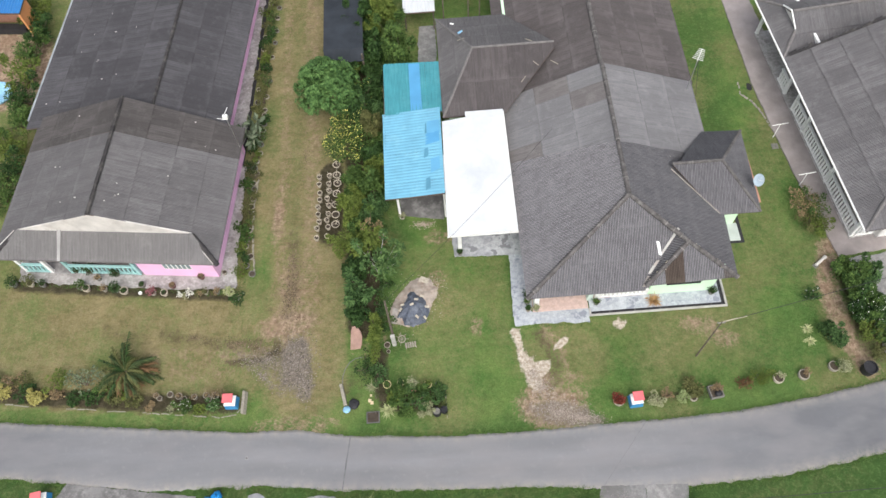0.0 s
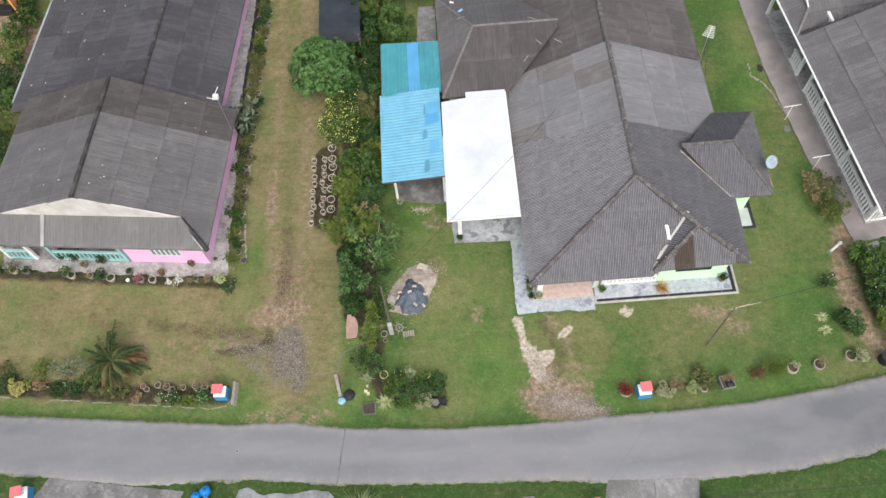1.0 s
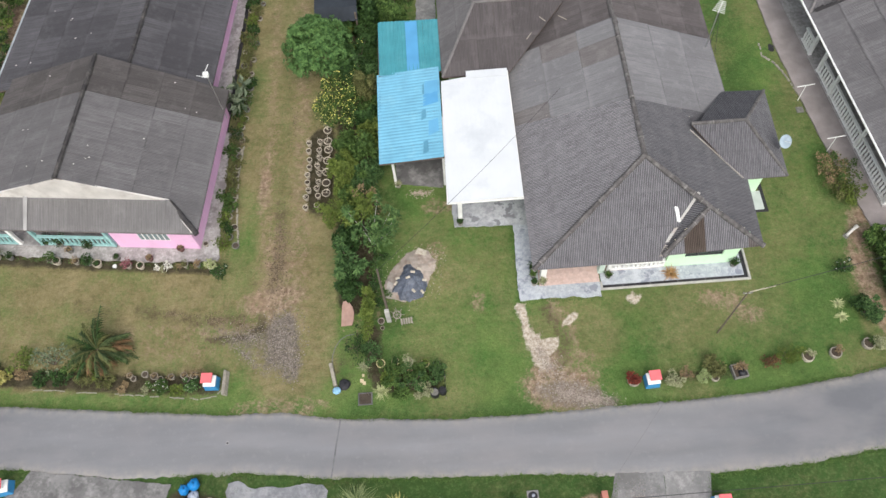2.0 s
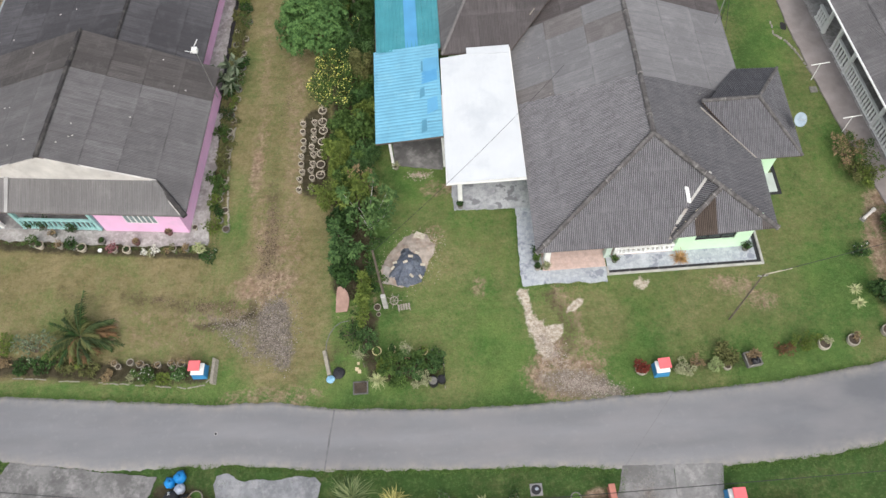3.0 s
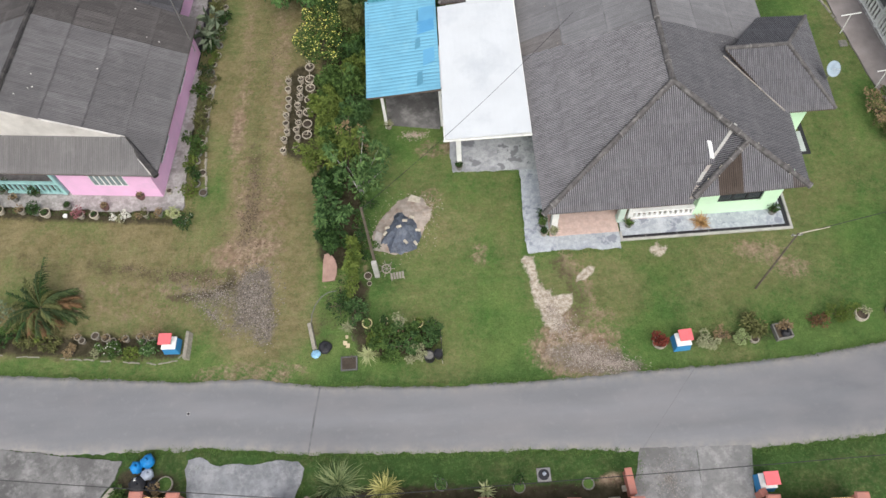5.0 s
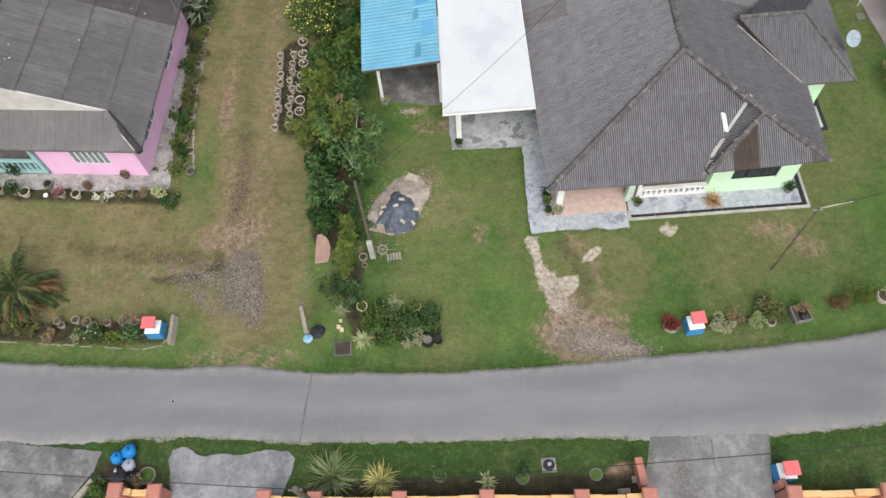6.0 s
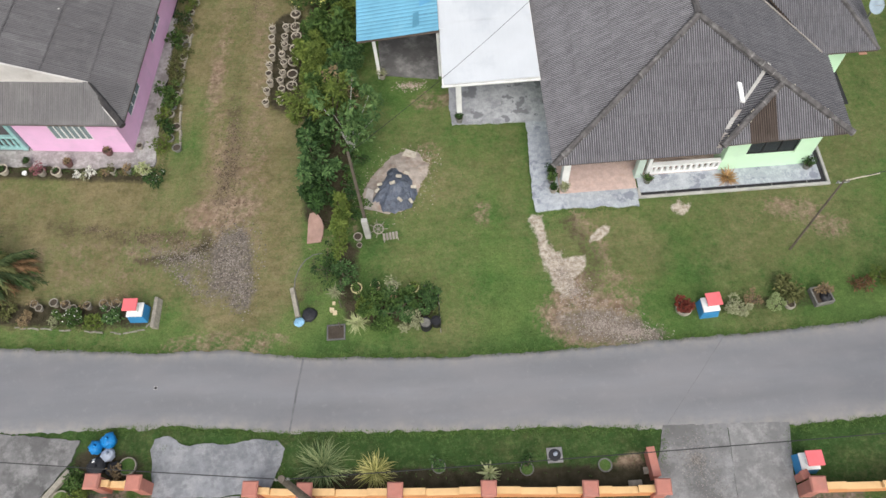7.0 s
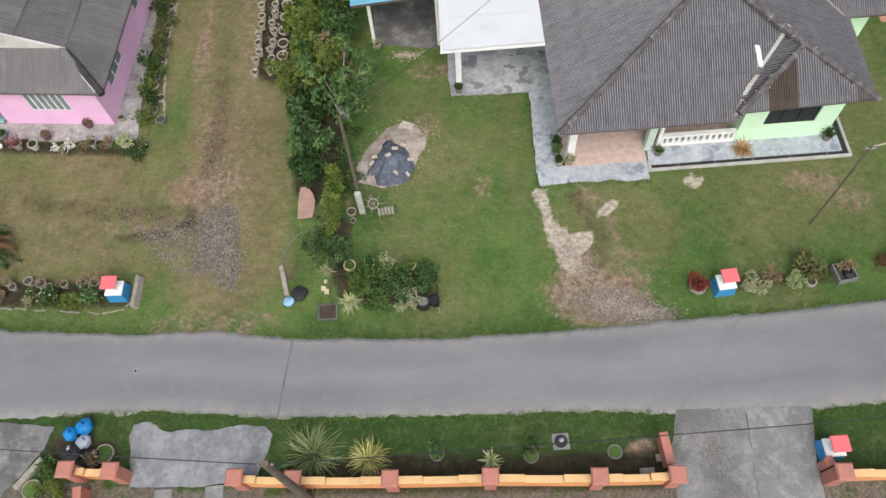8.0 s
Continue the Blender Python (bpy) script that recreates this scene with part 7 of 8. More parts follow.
def pole(x, y, h, r, label, mat, lean=(0, 0), stub=0.0, arms=True):
    p = thing("utility_pole", label, "pole", m=pose(x, y, 0))
    bm = bmesh.new()
    tube(bm, [(0, 0, -0.2), (lean[0] * 0.5, lean[1] * 0.5, h * 0.5), (lean[0], lean[1], h)], [r * 1.15, r, r * 0.8], 9)
    part("shaft", bm, mat, p)
    if stub:
        bm = bmesh.new()
        box(bm, -0.1, 0.1, -0.22, -0.06, -0.1, stub, 0.015)
        part("concrete_stub", bm, M_POLE_GREY, p)
    if arms:
        bm = bmesh.new()
        tube(bm, [(lean[0] - 0.18, lean[1], h - 0.12), (lean[0] + 0.18, lean[1], h - 0.12)], 0.02, 6)
        part("bracket", bm, M_METAL, p)
        for dx in (-0.15, 0.15):
            bm = bmesh.new()
            lathe(bm, [(0.02, 0), (0.035, 0.02), (0.025, 0.05), (0.035, 0.07), (0.02, 0.1)], (lean[0] + dx, lean[1], h - 0.12), 8)
            part("insulator", bm, M_POT_GREY, p)
    return p


pole(7.93, 2.62, 5.0, 0.055, "slim weathered timber pole beside a concrete stub", M_POLE, (0.05, 0.0), 1.2, False)
pole(22.33, 0.78, 4.35, 0.034, "slim weathered service pole on the lawn", M_POLE)
bm = bmesh.new()
tube(bm, [(22.4, 0.8, 4.3), (22.9, 0.9, 4.26), (23.5, 1.02, 4.2)], 0.022, 6)
tagged(part("cable_sleeve", bm, M_POT_LIGHT), "pale sleeve on the cable at the service pole", "cable")
pole(6.35, -6.68, 5.0, 0.11, "stout brown utility pole behind the boundary wall", M_POLE, (0, 0), 0, True)


def cable(name, pts, sag, r=0.014, n=18):
    bm = bmesh.new()
    path = []
    for (a, b) in zip(pts, pts[1:]):
        for i in range(n + 1):
            t = i / n
            p = Vector(a).lerp(Vector(b), t)
            path.append((p.x, p.y, p.z - sag * 4 * t * (1 - t)))
        path.pop()
    path.append(pts[-1])
    tube(bm, path, r, 5)
    tagged(part(name, bm, M_CABLE), "thin black overhead service cable", "cable", "overhead cables")


cable("cable", [(6.35, -6.68, 4.9), (-12, -4.2, 4.9)], 0.35, 0.013)
cable("cable", [(6.35, -6.68, 4.9), (30, -6.4, 4.6)], 0.3, 0.013)
cable("cable", [(7.98, 2.62, 4.95), (16.6, 12.2, 3.35)], 0.35, 0.008)
cable("cable", [(22.33, 0.78, 4.3), (40, 4.5, 4.0)], 0.2, 0.012)

# clutter round the pole foot
flower_pot(7.58, 2.42, 0.16, 0.22, M_POT, "pale pot near the pole", "", 401)
flower_pot(7.62, 2.12, 0.1, 0.12, M_POT, "small pale pot near the pole", "", 402)


def wheel_frame():
    w = thing("garden_ornament", "old pale spoked wheel lying by the pole", "ornament", m=pose(8.3, 2.7, 0.12, 18, 8, 0))
    bm = bmesh.new()
    pts = [(0.17 * math.cos(a * math.tau / 18), 0.17 * math.sin(a * math.tau / 18), 0) for a in range(19)]
    tube(bm, pts, 0.022, 6, False)
    part("rim", bm, M_POT, w)
    for i in range(7):
        a = i * math.tau / 7
        bm = bmesh.new()
        tube(bm, [(0, 0, 0), (0.33 * math.cos(a), 0.33 * math.sin(a), 0.02)], 0.012, 5)
        part("spoke", bm, M_POT, w)


wheel_frame()


def crate():
    c = thing("crate", "small white slatted crate on the lawn", "crate", m=pose(8.72, 2.35, 0, 0, 0, 6))
    for i in range(5):
        boxed("slat", (-0.26 + i * 0.11, -0.18 + i * 0.11, -0.14, 0.14, 0.16, 0.19), M_POT, c, bevel=0.004)
    for x in (-0.25, 0.24):
        for y in (-0.13, 0.11):
            boxed("leg", (x, x + 0.03, y, y + 0.03, 0, 0.16), M_POT, c, bevel=0.003)


crate()

# pots on the terrace and porch
for i, (x, y, r, mat, s, leaf, kind) in enumerate(((18.0, 3.85, 0.17, M_POT_GREY, 0.34, L_MID, "strap"), (23.72, 3.95, 0.17, M_POT_GREY, 0.3, L_DARK, "bush"), (14.62, 4.5, 0.15, M_POT_GREY, 0.22, L_DARK, "bush"), (14.6, 4.15, 0.16, M_POT_GREY, 0.2, L_MID, "bush"), (14.62, 3.75, 0.16, M_POT, 0.14, L_DARK, "bush"), (15.0, 3.76, 0.17, M_POT, 0.36, L_PALE, "strap"), (11.48, 7.15, 0.15, M_POT_GREY, 0.16, L_DARK, "bush"), (8.6, 9.55, 0.16, M_POT, 0.22, L_PALE, "bush"))):
    flower_pot(x, y, r, 0.26, mat, "round pot with a plant on the concrete", kind, 420 + i, z=0.05, leaf=leaf, size=s, count=40 if kind == "strap" else 130)
strap_plant("dry_plant", "dry orange-brown strap-leaved plant on the terrace", 20.85, 3.75, 0.6, 80, foliage("dry_orange_leaves", (0.3, 0.16, 0.07), (0.5, 0.34, 0.16)), 0.045, 9, z=0.06)

# planting along the lane, east lawn
ring("planter_ring", "cement ring with a dark red leafy plant", 18.3, -1.12, 0.26, 0.05, M_POT, 0, 0.14)
shrub("shrub", "dark red leafy plant in a cement ring", 18.3, -1.05, 0.3, 0.28, 0.5, 420, L_RED, 0.1, seed=501, n=6, z=0.08)
shrub("shrub", "round pale variegated bush by the lane", 19.95, -1.2, 0.36, 0.4, 0.5, 900, L_PALE, 0.075, seed=502, n=8)
shrub("shrub", "dry twiggy pale bush by the lane", 20.5, -1.1, 0.26, 0.27, 0.4, 220, L_DRY, 0.08, seed=503, n=6)
shrub("shrub", "round pale green cushion bush by the lane", 21.25, -1.2, 0.3, 0.28, 0.4, 900, foliage("pale_green_leaves", (0.2, 0.26, 0.1), (0.36, 0.42, 0.2)), 0.06, seed=504, n=7)
shrub("shrub", "yellow-green leafy plant by the lane", 21.85, -0.8, 0.46, 0.38, 0.6, 420, L_OLIVE, 0.15, seed=505, n=6)
ring("planter_ring", "pale ring pot with an edge of leaves", 21.75, -1.25, 0.17, 0.04, M_POT, 0, 0.14)
square_tub(22.8, -1.05, 0.62, 0.62, 0.24, "square grey planter with dry plants", M_POT_GREY, 8)
shrub("shrub", "dry tangled plant in the square planter", 22.75, -0.9, 0.28, 0.25, 0.45, 170, L_DRY, 0.09, seed=507, n=5, z=0.15)
bag("plastic_sack", "dark plastic sack in the square planter", 22.9, -1.15, 0.18, 0.34, M_BLACK, 31)
shrub("shrub", "rusty low plant by the lane", 24.2, -0.75, 0.35, 0.25, 0.35, 280, L_RUST, 0.1, seed=508, n=6)
shrub("shrub", "yellow-green feathery bush by the lane", 25.0, -0.55, 0.45, 0.4, 0.7, 520, L_LIME, 0.13, seed=509, n=7, slim=0.25)
for i, (x, y, mat, leaf) in enumerate(((25.85, -0.62, M_POT_LIGHT, L_PALE), (27.05, -0.55, M_POT, L_DRY), (28.55, -0.25, M_POT, L_MID))):
    ring("planter_ring", "pale cement ring planter by the lane", x, y, 0.25, 0.035, mat, 0, 0.2, "ring planters by the lane")
    shrub("shrub", "small plant in a ring planter", x + 0.1, y + 0.05, 0.16, 0.16, 0.3, 110, leaf, 0.09, seed=515 + i, n=4, z=0.1)
shrub("shrub", "pale shrub near the black drum", 28.95, -0.3, 0.3, 0.28, 0.5, 420, L_PALE, 0.1, seed=520, n=6)
o = thing("drum", "large black plastic drum by the lane", "drum", m=pose(30.0, -0.55, 0))
bm = bmesh.new()
lathe(bm, [(0.27, 0), (0.3, 0.05), (0.31, 0.5), (0.33, 0.55), (0.29, 0.55), (0.28, 0.45), (0.02, 0.44)], seg=18)
part("body", bm, M_BLACK, o)
for i, (x, y) in enumerate(((27.85, 1.75), (27.85, 1.1))):
    strap_plant("yucca", "pale spiky yucca on the lawn", x, y, 0.44, 34, L_YUCCA, 0.07, 30 + i)
o = thing("pipe", "short white plastic pipe lying on the ground", "pipe", m=pose(29.5, 5.2, 0.1, 0, 0, 35))
bm = bmesh.new()
tube(bm, [(-0.35, 0, 0.02), (0.25, 0, 0.06)], 0.07, 12)
part("barrel", bm, M_WHITE_OLD, o)
bm = bmesh.new()
tube(bm, [(0.25, 0, 0.06), (0.36, 0, 0.06)], 0.095, 12)
part("socket", bm, M_WHITE_OLD, o)
boxed("foot", (-0.45, -0.2, -0.12, 0.12, -0.1, -0.06), M_POT_GREY, o)


def line_post(x, y):
    p = thing("clothes_post", "white T-shaped clothes line post beside the path", "post", "clothes posts", pose(x, y, 0))
    bm = bmesh.new()
    tube(bm, [(0, 0, -0.1), (0, 0, 1.15)], 0.025, 7)
    part("upright", bm, M_WHITE, p)
    bm = bmesh.new()
    tube(bm, [(-0.45, -0.05, 1.15), (0.45, 0.05, 1.15)], 0.025, 7)
    part("crossbar", bm, M_WHITE, p)


line_post(29.2, 12.95)
line_post(29.75, 9.75)
boxed_slab = tagged(boxed("paving_slab", (29.5, 29.85, 12.15, 12.5, -0.02, 0.04), M_POT_GREY), "loose pale paving slab on the lawn", "slab")
boxed_slab.location.x = -0.55
# Flat dark sheet laid for the bit of shade among the stones
tagged(raw("shade_patch", [(28.75 + 0.2 * math.cos(a * 0.5236) * (0.8 + 0.2 * math.sin(a * 2)), 16.5 + 0.28 * math.sin(a * 0.5236), 0.006) for a in range(12)], [tuple(range(12))], M_DARK), "flat dark patch standing for shade beside the path", "drain", kind="structure")
edging([(28.2, 16.9), (28.15, 16.0), (28.7, 15.4), (29.0, 14.6), (29.3, 13.4)], 0.24, 0.09, M_STONE, "grey stone beside the path", "stones beside the path", 8)


def dish(x, y, z, foot):
    d = thing("satellite_dish", "pale grey satellite dish on a short mast at the porch eave", "satellite dish", m=pose(x, y, 0))
    bm = bmesh.new()
    tube(bm, [(0, 0, foot), (0, 0, z)], 0.025, 7)
    part("mast", bm, M_METAL, d)
    bm = bmesh.new()
    seg = 20
    lathe(bm, [(0.02, 0.0), (0.14, 0.015), (0.25, 0.05), (0.31, 0.09), (0.315, 0.1), (0.25, 0.065), (0.14, 0.03), (0.015, 0.015)], seg=seg)
    o = part("reflector", bm, plain("pale_blue_grey_paint", (0.3, 0.37, 0.42), 0.5), d, smooth=True)
    o.matrix_basis = pose(0, 0, z, 40, 0, 20)
    bm = bmesh.new()
    tube(bm, [(0.0, 0.0, z), (0.15, -0.25, z + 0.25)], 0.012, 5)
    part("feed_arm", bm, M_METAL, d)
    return d


dish(26.1, 8.3, 3.3, 2.55)


def aerial(x, y, z0, z, label, arms, turn, mat):
    a = thing("tv_aerial", label, "aerial", m=pose(x, y, z0, 0, 0, turn))
    h = z - z0
    bm = bmesh.new()
    tube(bm, [(0, 0, -0.3), (0, 0, h)], 0.022, 6)
    part("mast", bm, M_METAL, a)
    bm = bmesh.new()
    tube(bm, [(-0.35, 0, h - 0.03), (0.45, 0, h - 0.03)], 0.018, 6)
    part("boom", bm, mat, a)
    for i in range(arms):
        xx = -0.3 + 0.7 * i / max(1, arms - 1)
        bm = bmesh.new()
        tube(bm, [(xx, -0.28 + 0.02 * i, h), (xx, 0.28 - 0.02 * i, h)], 0.014, 5)
        part("element", bm, mat, a)
    return a


aerial(24.15, 14.6, 2.6, 5.3, "yagi aerial on a tall mast at the roof edge", 7, 60, M_WHITE)
for dx, dy in ((0.35, 0.3), (0.4, -0.4)):
    cable("guy_wire", [(24.15, 14.6, 5.2), (24.15 + dx, 14.6 + dy, 2.55)], 0.0, 0.012, 3)
aerial(0.28, 13.35, 1.9, 5.1, "white aerial on a tall mast beside the pink house", 1, 75, M_WHITE)
o = boxed("amplifier_box", (0.16, 0.4, 13.22, 13.42, 4.8, 5.02), M_WHITE, None)
tagged(o, "white aerial amplifier box on the mast", "aerial box")

# shade net on posts
n = thing("shade_net", "dark shade net stretched over garden posts", "shade net")
verts, faces = [], []
for j in range(15):
    for i in range(7):
        x, y = 4.6 + i * 0.38 + (0.1 if j > 10 else 0), 19.3 + j * 0.6
        verts.append((x, y, 2.0 + 0.12 * wob(x, y, 0.9, 3) - (0.5 if j == 0 else 0)))
faces = [(j * 7 + i, j * 7 + i + 1, (j + 1) * 7 + i + 1, (j + 1) * 7 + i) for j in range(14) for i in range(6)]
raw("net", verts, faces, M_NET, n)
for x, y in ((4.65, 19.4), (6.8, 19.4), (4.65, 23.5), (6.8, 23.5), (4.65, 27.5), (6.8, 27.5)):
    boxed("post", (x - 0.05, x + 0.05, y - 0.05, y + 0.05, 0, 1.98), M_POLE, n)
# north yard
paving("pavement_north_yard", [(9.9, 19.7), (11.0, 19.6), (11.1, 23), (10.1, 23)], M_CONC, "grey concrete yard slab", 0.04, 0.06)
for i, (x, y, w, d, z) in enumerate(((10.2, 23.3, 1.9, 1.4, 1.6), (12.4, 23.5, 1.7, 1.2, 2.8), (14.4, 23.6, 1.3, 1.0, 2.9))):
    s = thing("shed_roof", "white metal shed roof in the back yard", "shed", "back yard sheds", pose(x, y, 0))
    roof_slope("roof", s, [(-w / 2, -d / 2, z), (w / 2, -d / 2, z), (w / 2, d / 2 + 2, z + 0.2), (-w / 2, d / 2 + 2, z + 0.2)], M_WHITE_METAL, (0.8, 1.6), True, 0.2, 0.015, seed=60 + i, per=4)
    for px in (-w / 2 + 0.1, w / 2 - 0.1):
        boxed("post", (px - 0.04, px + 0.04, -d / 2 + 0.1, -d / 2 + 0.18, 0, z - 0.06), M_POLE, s)
# hut and yard in the north-west
s = thing("hut", "small hut with blue metal roof and orange boards", "hut", m=pose(-15.3, 25.6, 0, 0, 0, -6))
roof_slope("roof", s, [(-2.5, -1.0, 2.2), (1.7, -1.0, 2.2), (1.7, 2.5, 2.6), (-2.5, 2.5, 2.6)], plain("deep_blue_metal_sheet", (0.03, 0.16, 0.4), 0.5, 0.15), (0.9, 1.8), True, 0.18, 0.018, seed=66, per=4)
for x in (-2.3, 1.5):
    boxed("post", (x - 0.06, x + 0.06, -0.9, -0.78, 0, 2.15), M_ORANGE, s)
boxed("board", (-2.3, 1.5, 0.4, 0.46, 0, 2.1), M_RUST, s)
boxed("board", (1.4, 1.5, -0.8, 0.4, 0, 2.0), M_ORANGE, s)
boxed("bench", (-1.8, 1.0, -0.6, -0.1, 0, 0.45), M_DARK, s)
bm = bmesh.new()
lathe(bm, [(0.8, 0), (0.85, 0.2), (0.8, 0.22), (0.72, 0.1), (0.05, 0.08)], seg=20)
o = part("paddling_pool", bm, M_CYAN, None, smooth=True)
o.location = (-15.3, 20.2, 0)
tagged(o, "round pale blue paddling pool on bare soil", "paddling pool")

# verge south of the lane
strap_plant("agave", "large green spiky strap-leaved plant by the wall", 6.4, -5.45, 1.32, 290, L_STRAP, 0.028, 41, rise=0.95)
strap_plant("agave", "golden striped spiky plant by the wall", 8.03, -5.68, 0.9, 170, L_GOLD, 0.034, 42, rise=0.95)
strap_plant("agave", "small pale spiky plant by the wall", 11.44, -5.95, 0.55, 34, L_YUCCA, 0.06, 43)
for i, (x, y, leaf, s) in enumerate(((9.95, -5.65, L_BLUISH, 0.22), (12.6, -5.9, L_DARK, 0.24))):
    ring("planter_ring", "low ring planter beside the wall", x, y, 0.21, 0.025, M_POT_GREY, 0, 0.08, "ring planters by the wall", M_GROUND)
    shrub("shrub", "small leafy plant in a ring planter", x, y + 0.12, s, s, 0.3, 120, leaf, 0.1, seed=540 + i, n=4, z=0.05)
ring("planter_ring", "ring of pale pebbles beside the wall", 14.95, -5.95, 0.21, 0.035, M_POT_GREY, 0, 0.07, fill=M_GROUND)
tagged(boxed("drain_cover", (13.25, 13.72, -5.78, -5.32, -0.03, 0.05), M_CONC), "square concrete drain cover in the verge", "drain cover")
bm = bmesh.new()
lathe(bm, [(0.19, 0.051), (0.19, 0.058), (0.02, 0.058)], (13.48, -5.55, 0), 16)
tagged(part("drain_grate", bm, M_BLACK), "round black drain grate", "drain cover")
bag("plastic_bag", "small white crumpled bag on the drain", 13.5, -5.53, 0.06, 0.06, M_PALE_BAG, 41)
bpy.data.objects["plastic_bag.001"].location.z = 0.055
tagged(boxed("brick", (15.55, 15.95, -6.62, -6.45, 0, 0.09), M_POT), "pale block lying by the wall", "block", "loose blocks")
tagged(boxed("brick", (16.05, 16.2, -6.3, -6.1, 0.02, 0.1), M_POT), "pale block lying by the wall", "block", "loose blocks")
for (x0, y0, x1, y1) in ((16.32, -6.65, 16.25, -5.65), (20.6, -7.0, 20.5, -6.62), (-0.05, -5.8, 0.15, -7.6)):
    L = math.hypot(x1 - x0, y1 - y0)
    w = thing("wing_wall", "low terracotta painted wing wall at the gate", "wall", "wing walls", pose(x0, y0, 0, 0, 0, math.degrees(math.atan2(y1 - y0, x1 - x0))))
    boxed("base", (0.17, L, -0.09, 0.09, -0.05, 0.55), M_TERR, w)
    boxed("coping", (0.17, L + 0.03, -0.12, 0.12, 0.55, 0.62), M_TERR, w)
ring("planter_ring", "octagonal pale ring planter by the lane", 0.35, -4.98, 0.28, 0.028, M_POT, 0, 0.1, fill=M_GROUND)
ring("planter_ring", "octagonal pale ring planter by the drive", -1.6, -5.85, 0.28, 0.03, M_POT, 0, 0.1, fill=M_GROUND)
bm = bmesh.new()
solid(bm, [(-2.15, -5.75, 0), (-2.0, -5.85, 0), (-1.35, -5.05, 0), (-1.5, -4.95, 0), (-2.15, -5.75, 0.16), (-2.0, -5.85, 0.16), (-1.35, -5.05, 0.16), (-1.5, -4.95, 0.16)], 0.012)
tagged(part("concrete_beam", bm, M_POT), "pale concrete beam along the drive", "beam")
for i, (x, y, r, mat, k) in enumerate(((-1.2, -5.3, 0.35, L_MID, 320), (-0.95, -5.75, 0.3, L_LIME, 280), (-1.2, -6.4, 0.35, L_MID, 320), (-0.9, -6.2, 0.3, L_LIME, 240), (0.1, -5.2, 0.2, L_DRY, 120))):
    shrub("shrub", "small leafy plant at the drive's edge", x, y, r, r, 0.45, k, mat, 0.1, seed=560 + i, n=5)

tagged(boxed("paving_strip", (27.2, 27.5, 8.9, 11.6, -0.02, 0.03), M_RUST), "narrow faded brick-red strip beside the porch", "paving")

# small pale scraps on the roofs
rnd = random.Random(77)


def scrap(x, y, z, l, w, turn, mat=M_WHITE, tilt=0.0):
    bm = bmesh.new()
    box(bm, -l / 2, l / 2, -w / 2, w / 2, 0, 0.025)
    o = part("roof_scrap", bm, mat)
    o.matrix_basis = pose(x, y, z, tilt, 0, turn)
    tagged(o, "pale scrap of wood lying on the roof", "scrap", "scraps on the roofs")


for x, y, l, a in ((16.2, 16.3, 0.7, 130), (17.2, 16.1, 0.6, -40), (15.6, 15.6, 0.9, 55), (12.4, 18.3, 0.5, 20), (16.0, 17.6, 0.5, -30)):
    scrap(x, y, 4.1 - 0.44 * abs(y - 17.3) + 0.06 if x < 17 else 3.85, l * 0.8, 0.035, a, M_POT)
for i in range(6):
    x, y = rnd.uniform(14.8, 24.0), rnd.uniform(7.5, 14.8)
    z = 4.6 - (19.45 - x) * 0.475 if x < 19.45 else 4.6 - (x - 19.45) * 0.416
    scrap(x, y, z + 0.035, rnd.uniform(0.03, 0.06), 0.025, rnd.uniform(0, 180), M_POT)

scrap(12.43, 19.1, 3.42, 0.3, 0.12, 35, M_CYAN)
scrap(12.03, 20.1, 3.05, 0.22, 0.1, -20, M_WHITE)
for i in range(26):
    if i < 14:
        u, v = rnd.uniform(-9.5, -1.0), rnd.uniform(2.0, 8.0)
        z = 4.65 - abs(u + 5.8) * 0.414
    else:
        u, v = rnd.uniform(-11.5, -5.0), rnd.uniform(9.0, 16.0)
        z = 3.75 - abs(u + 4.6) * 0.21
    q = PINK.matrix_basis @ Vector((u, v, z + 0.012))
    scrap(q.x, q.y, q.z, rnd.uniform(0.03, 0.09), 0.03, rnd.uniform(0, 180), M_WHITE_OLD)

mark = thing("survey_mark", "small pale square survey mark with a dark centre in the lane", "marker", m=pose(0.946, -2.53, 0.056))
boxed("plate", (-0.06, 0.06, -0.06, 0.06, 0, 0.006), M_CONC_LIGHT, mark)
bm = bmesh.new()
lathe(bm, [(0.045, 0.0), (0.045, 0.01), (0.035, 0.013), (0.004, 0.013)], seg=14)
part("centre", bm, M_BLACK, mark, "dark round centre")

# ---- loose gravel and grass ----


def gravel(name, label, spots, seed, lo_c=(0.13, 0.11, 0.095), hi_c=(0.36, 0.32, 0.28), base=0.0):
    rnd = random.Random(seed)
    verts, faces = [], []
    for cx, cy, rx, ry, turn, n, lo, hi in spots:
        c, s = math.cos(radians(turn)), math.sin(radians(turn))
        for _ in range(n):
            a, q = rnd.uniform(0, math.tau), min(1.25, abs(rnd.gauss(0, 0.55)))
            dx, dy = math.cos(a) * rx * q, math.sin(a) * ry * q
            x, y, r = cx + dx * c - dy * s, cy + dx * s + dy * c, rnd.uniform(lo, hi)
            m = len(verts)
            verts += [(x - r * rnd.uniform(0.7, 1), y, base), (x, y - r * rnd.uniform(0.7, 1), base), (x + r, y, base), (x, y + r, base), (x + r * rnd.uniform(-0.3, 0.3), y, base + r * 0.8)]
            faces += [(m, m + 1, m + 4), (m + 1, m + 2, m + 4), (m + 2, m + 3, m + 4), (m + 3, m, m + 4)]
    s = Shade(name + "_stones", 0.9)
    mat = s.done(s.mix(s.island(), lo_c, hi_c), s.noise(50.0), 0.004)
    tagged(raw(name, verts, faces, mat), label, "gravel", kind="stuff")


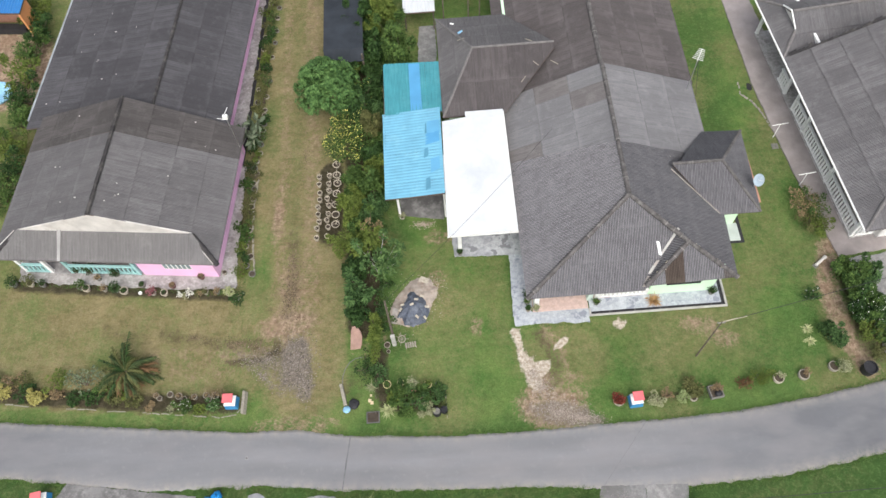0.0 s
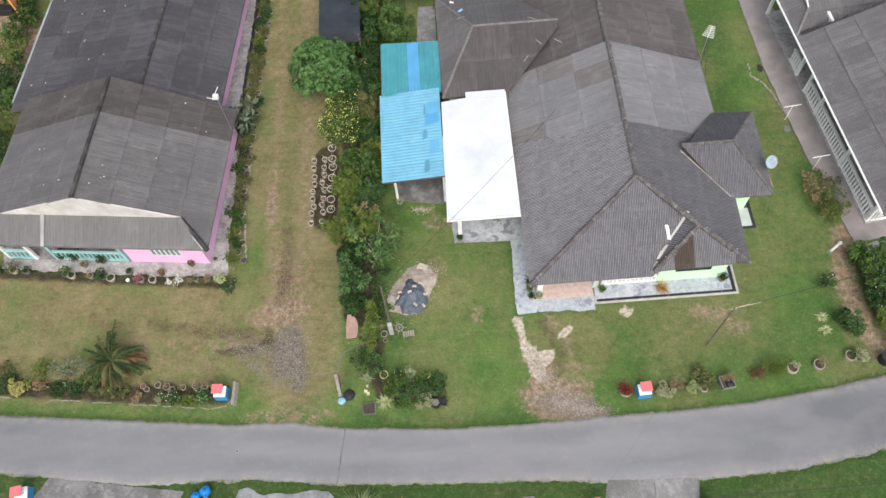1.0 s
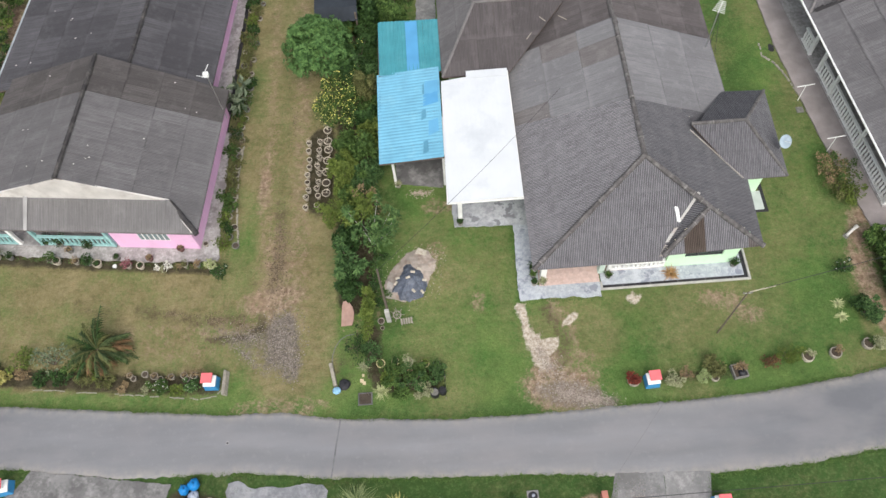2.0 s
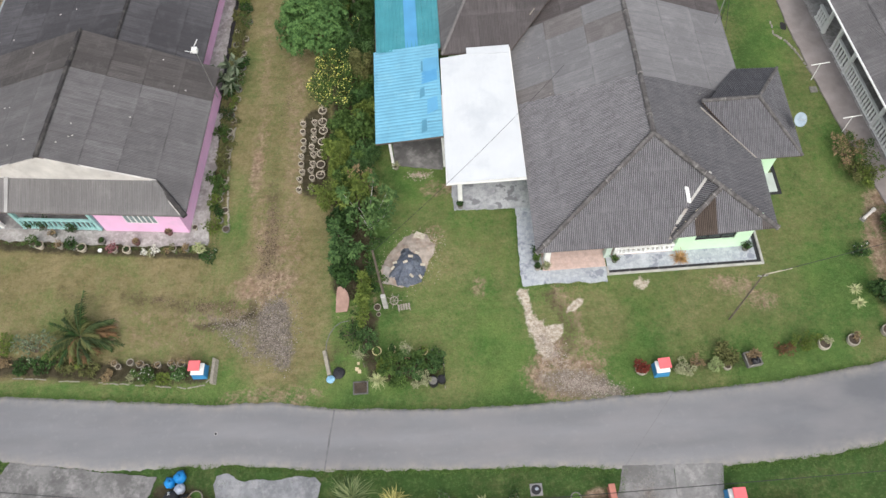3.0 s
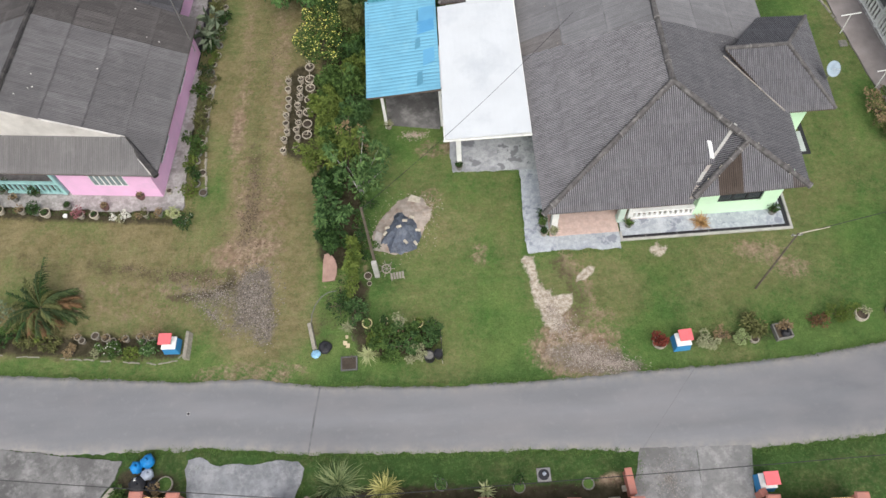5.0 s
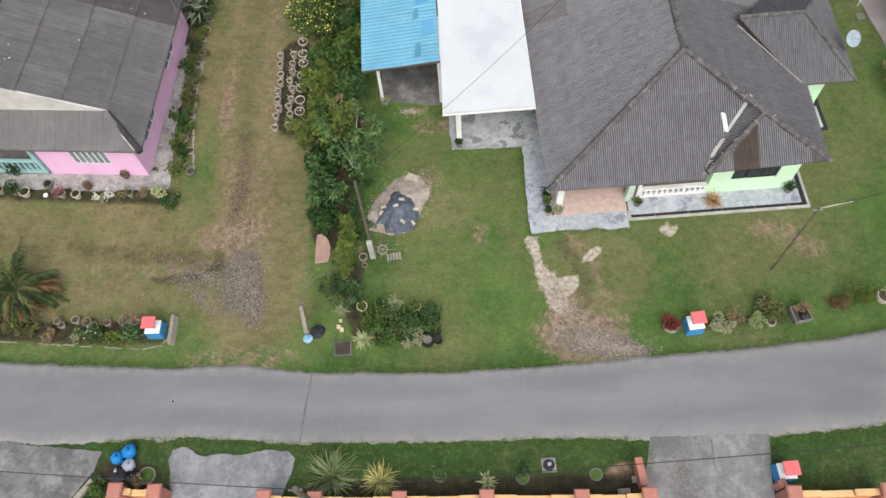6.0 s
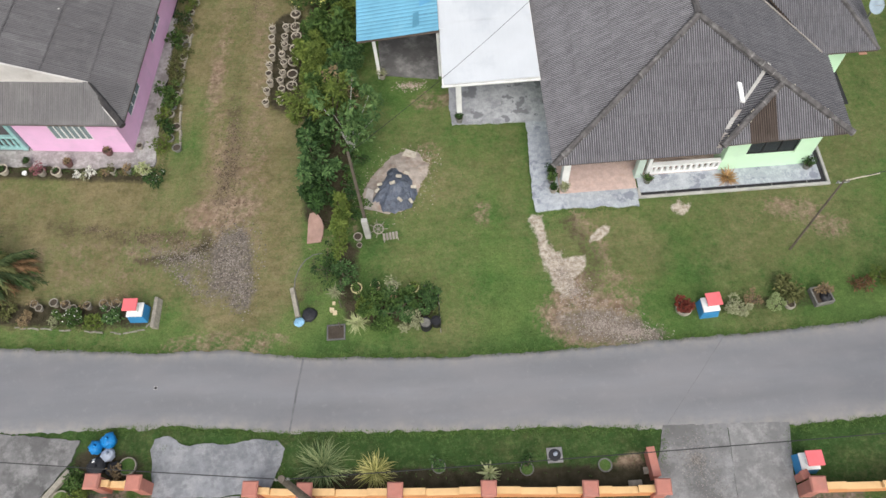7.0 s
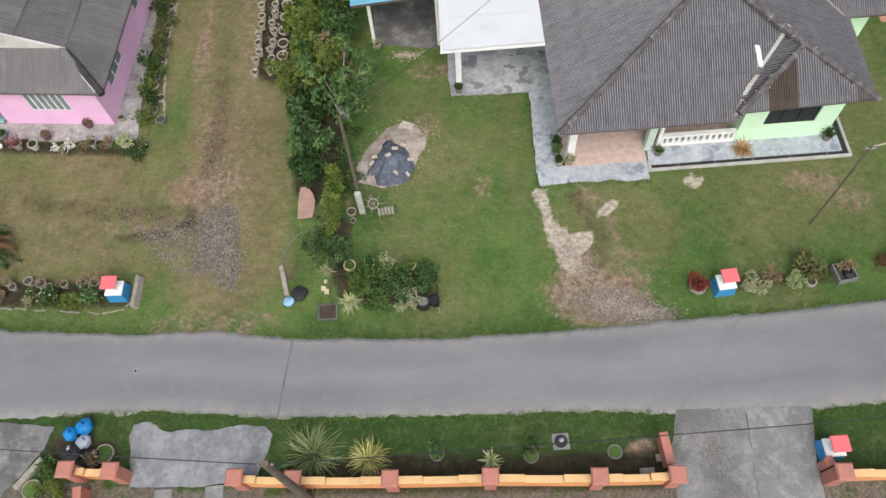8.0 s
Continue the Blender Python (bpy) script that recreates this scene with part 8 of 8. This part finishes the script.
gravel("drive_gravel", "loose grey gravel on the worn track", [(3.05, 1.9, 1.0, 1.35, -8, 1700, 0.01, 0.036), (3.5, 0.8, 0.55, 0.95, 0, 700, 0.01, 0.036), (1.7, 2.2, 1.2, 0.65, -15, 800, 0.01, 0.03), (0.9, 2.2, 1.2, 0.45, -20, 380, 0.01, 0.026), (2.9, 2.9, 0.9, 0.9, 0, 500, 0.01, 0.028), (1.5, 1.3, 0.25, 1.2, 45, 350, 0.012, 0.03)], 5, (0.065, 0.053, 0.043), (0.37, 0.325, 0.275))
gravel("entrance_gravel", "loose brown gravel at the lawn entrance", [(15.5, -1.4, 1.4, 0.7, -12, 1500, 0.008, 0.026), (16.5, -1.8, 1.1, 0.35, -6, 1100, 0.01, 0.026), (14.5, 0.5, 0.5, 1.0, 14, 500, 0.01, 0.026), (14.9, -0.2, 0.6, 0.8, 20, 500, 0.012, 0.028)], 6, (0.19, 0.15, 0.12), (0.46, 0.4, 0.345))
gravel("wall_gravel", "grey gravel behind the boundary wall", [(8.5, -7.1, 2.5, 0.5, -4, 2400, 0.01, 0.026), (13.0, -7.35, 3.0, 0.5, -4, 2600, 0.01, 0.026)], 7, (0.09, 0.078, 0.066), (0.25, 0.222, 0.195))
gravel("drive_grit", "loose grit on the concrete drive", [(17.7, -6.0, 0.7, 0.9, 0, 1300, 0.008, 0.024), (18.0, -7.5, 0.8, 1.2, 0, 700, 0.008, 0.022)], 8, (0.1, 0.09, 0.08), (0.34, 0.31, 0.28), 0.01)


gravel("sand_rubble", "scattered sand and rubble round the pile", [(8.9, 4.65, 1.5, 1.35, 30, 1300, 0.008, 0.026), (9.8, 5.4, 0.7, 0.7, 0, 800, 0.008, 0.032), (9.7, 9.1, 0.7, 0.25, 0, 350, 0.012, 0.04)], 9, (0.2, 0.14, 0.1), (0.56, 0.49, 0.41))
gravel("track_clods", "dry clods and tufts on the worn track", [(2.9, 6.0, 0.9, 4.5, 0, 900, 0.012, 0.03), (3.3, 14, 1.2, 7.0, 0, 700, 0.012, 0.03), (0.2, 3.15, 1.5, 0.4, -10, 420, 0.012, 0.035), (-2.0, 3.6, 1.3, 0.3, -8, 160, 0.012, 0.03), (1.4, 2.6, 0.9, 0.5, -10, 300, 0.012, 0.035), (2.65, 5.5, 0.6, 1.6, 0, 520, 0.014, 0.045), (2.8, 7.6, 0.5, 1.7, 0, 260, 0.014, 0.04)], 10, (0.06, 0.043, 0.026), (0.25, 0.195, 0.125))


def tufts():
    """Grass blades: thick along edges, thin over the lawns."""
    rnd = random.Random(12)
    verts, faces = [], []

    def blade_clump(x, y, h, k):
        for _ in range(k):
            a = rnd.uniform(0, math.tau)
            bx, by = x + rnd.gauss(0, 0.03), y + rnd.gauss(0, 0.03)
            l, w = h * rnd.uniform(0.6, 1.3), 0.012
            m = len(verts)
            verts.extend([(bx - math.sin(a) * w, by + math.cos(a) * w, -0.01), (bx + math.sin(a) * w, by - math.cos(a) * w, -0.01), (bx + math.cos(a) * l * 0.8, by + math.sin(a) * l * 0.8, l * 0.6)])
            faces.append((m, m + 1, m + 2))
    for _ in range(5200):
        x = rnd.uniform(-14, 33)
        if rnd.random() < 0.5:
            if 15.0 < x < 17.3 or 1.5 < x < 4.8:
                continue
            blade_clump(x, along(N_EDGE, x) + abs(rnd.gauss(0, 0.1)) - 0.03, 0.09, 3)
        else:
            if 16.6 < x < 20.7 or -7.5 < x < -1.3:
                continue
            blade_clump(x, along(S_EDGE, x) - abs(rnd.gauss(0, 0.12)) + 0.03, 0.1, 3)
    for ring_pts in ([(1.2, -5.6), (1.15, -4.5), (2.6, -4.5), (5.0, -4.5), (5.15, -5.3), (4.9, -6.2)], [(16.65, -6.2), (16.95, -5.0)], [(20.6, -5.2), (20.45, -6.4)], [(11.1, 7.05), (14.0, 6.85), (13.85, 3.9), (13.83, 2.9), (17.6, 2.85)], [(0.3, 6.2), (0.35, 13)], [(-11.5, 7.35), (-6.1, 6.6), (-0.4, 5.95), (0.2, 6.2)]):
        for (a, b), (c, d) in zip(ring_pts, ring_pts[1:]):
            for _ in range(round(math.hypot(c - a, d - b) * 26)):
                t = rnd.random()
                blade_clump(a + (c - a) * t + rnd.gauss(0, 0.05), b + (d - b) * t + rnd.gauss(0, 0.05), 0.09, 3)
    for _ in range(15000):
        x, y = rnd.uniform(-12, 31), rnd.uniform(-6.2, 13)
        if along(S_EDGE, x) < y < along(N_EDGE, x):
            continue
        d, s, g, p = zones(x, y)
        if d > 0.55 or s > 0.3 or g > 0.2 or p > 0.2 or (13.8 < x < 24.6 and y > 2.8) or (x < 0.4 and y > 5.5) or (11 < x and y > 6.8 and x < 14):
            continue
        blade_clump(x, y, 0.06, 2)
    tagged(raw("grass_tufts", verts, faces, L_GRASS), "short green grass blades of the lawn", "grass", kind="stuff")


tufts()
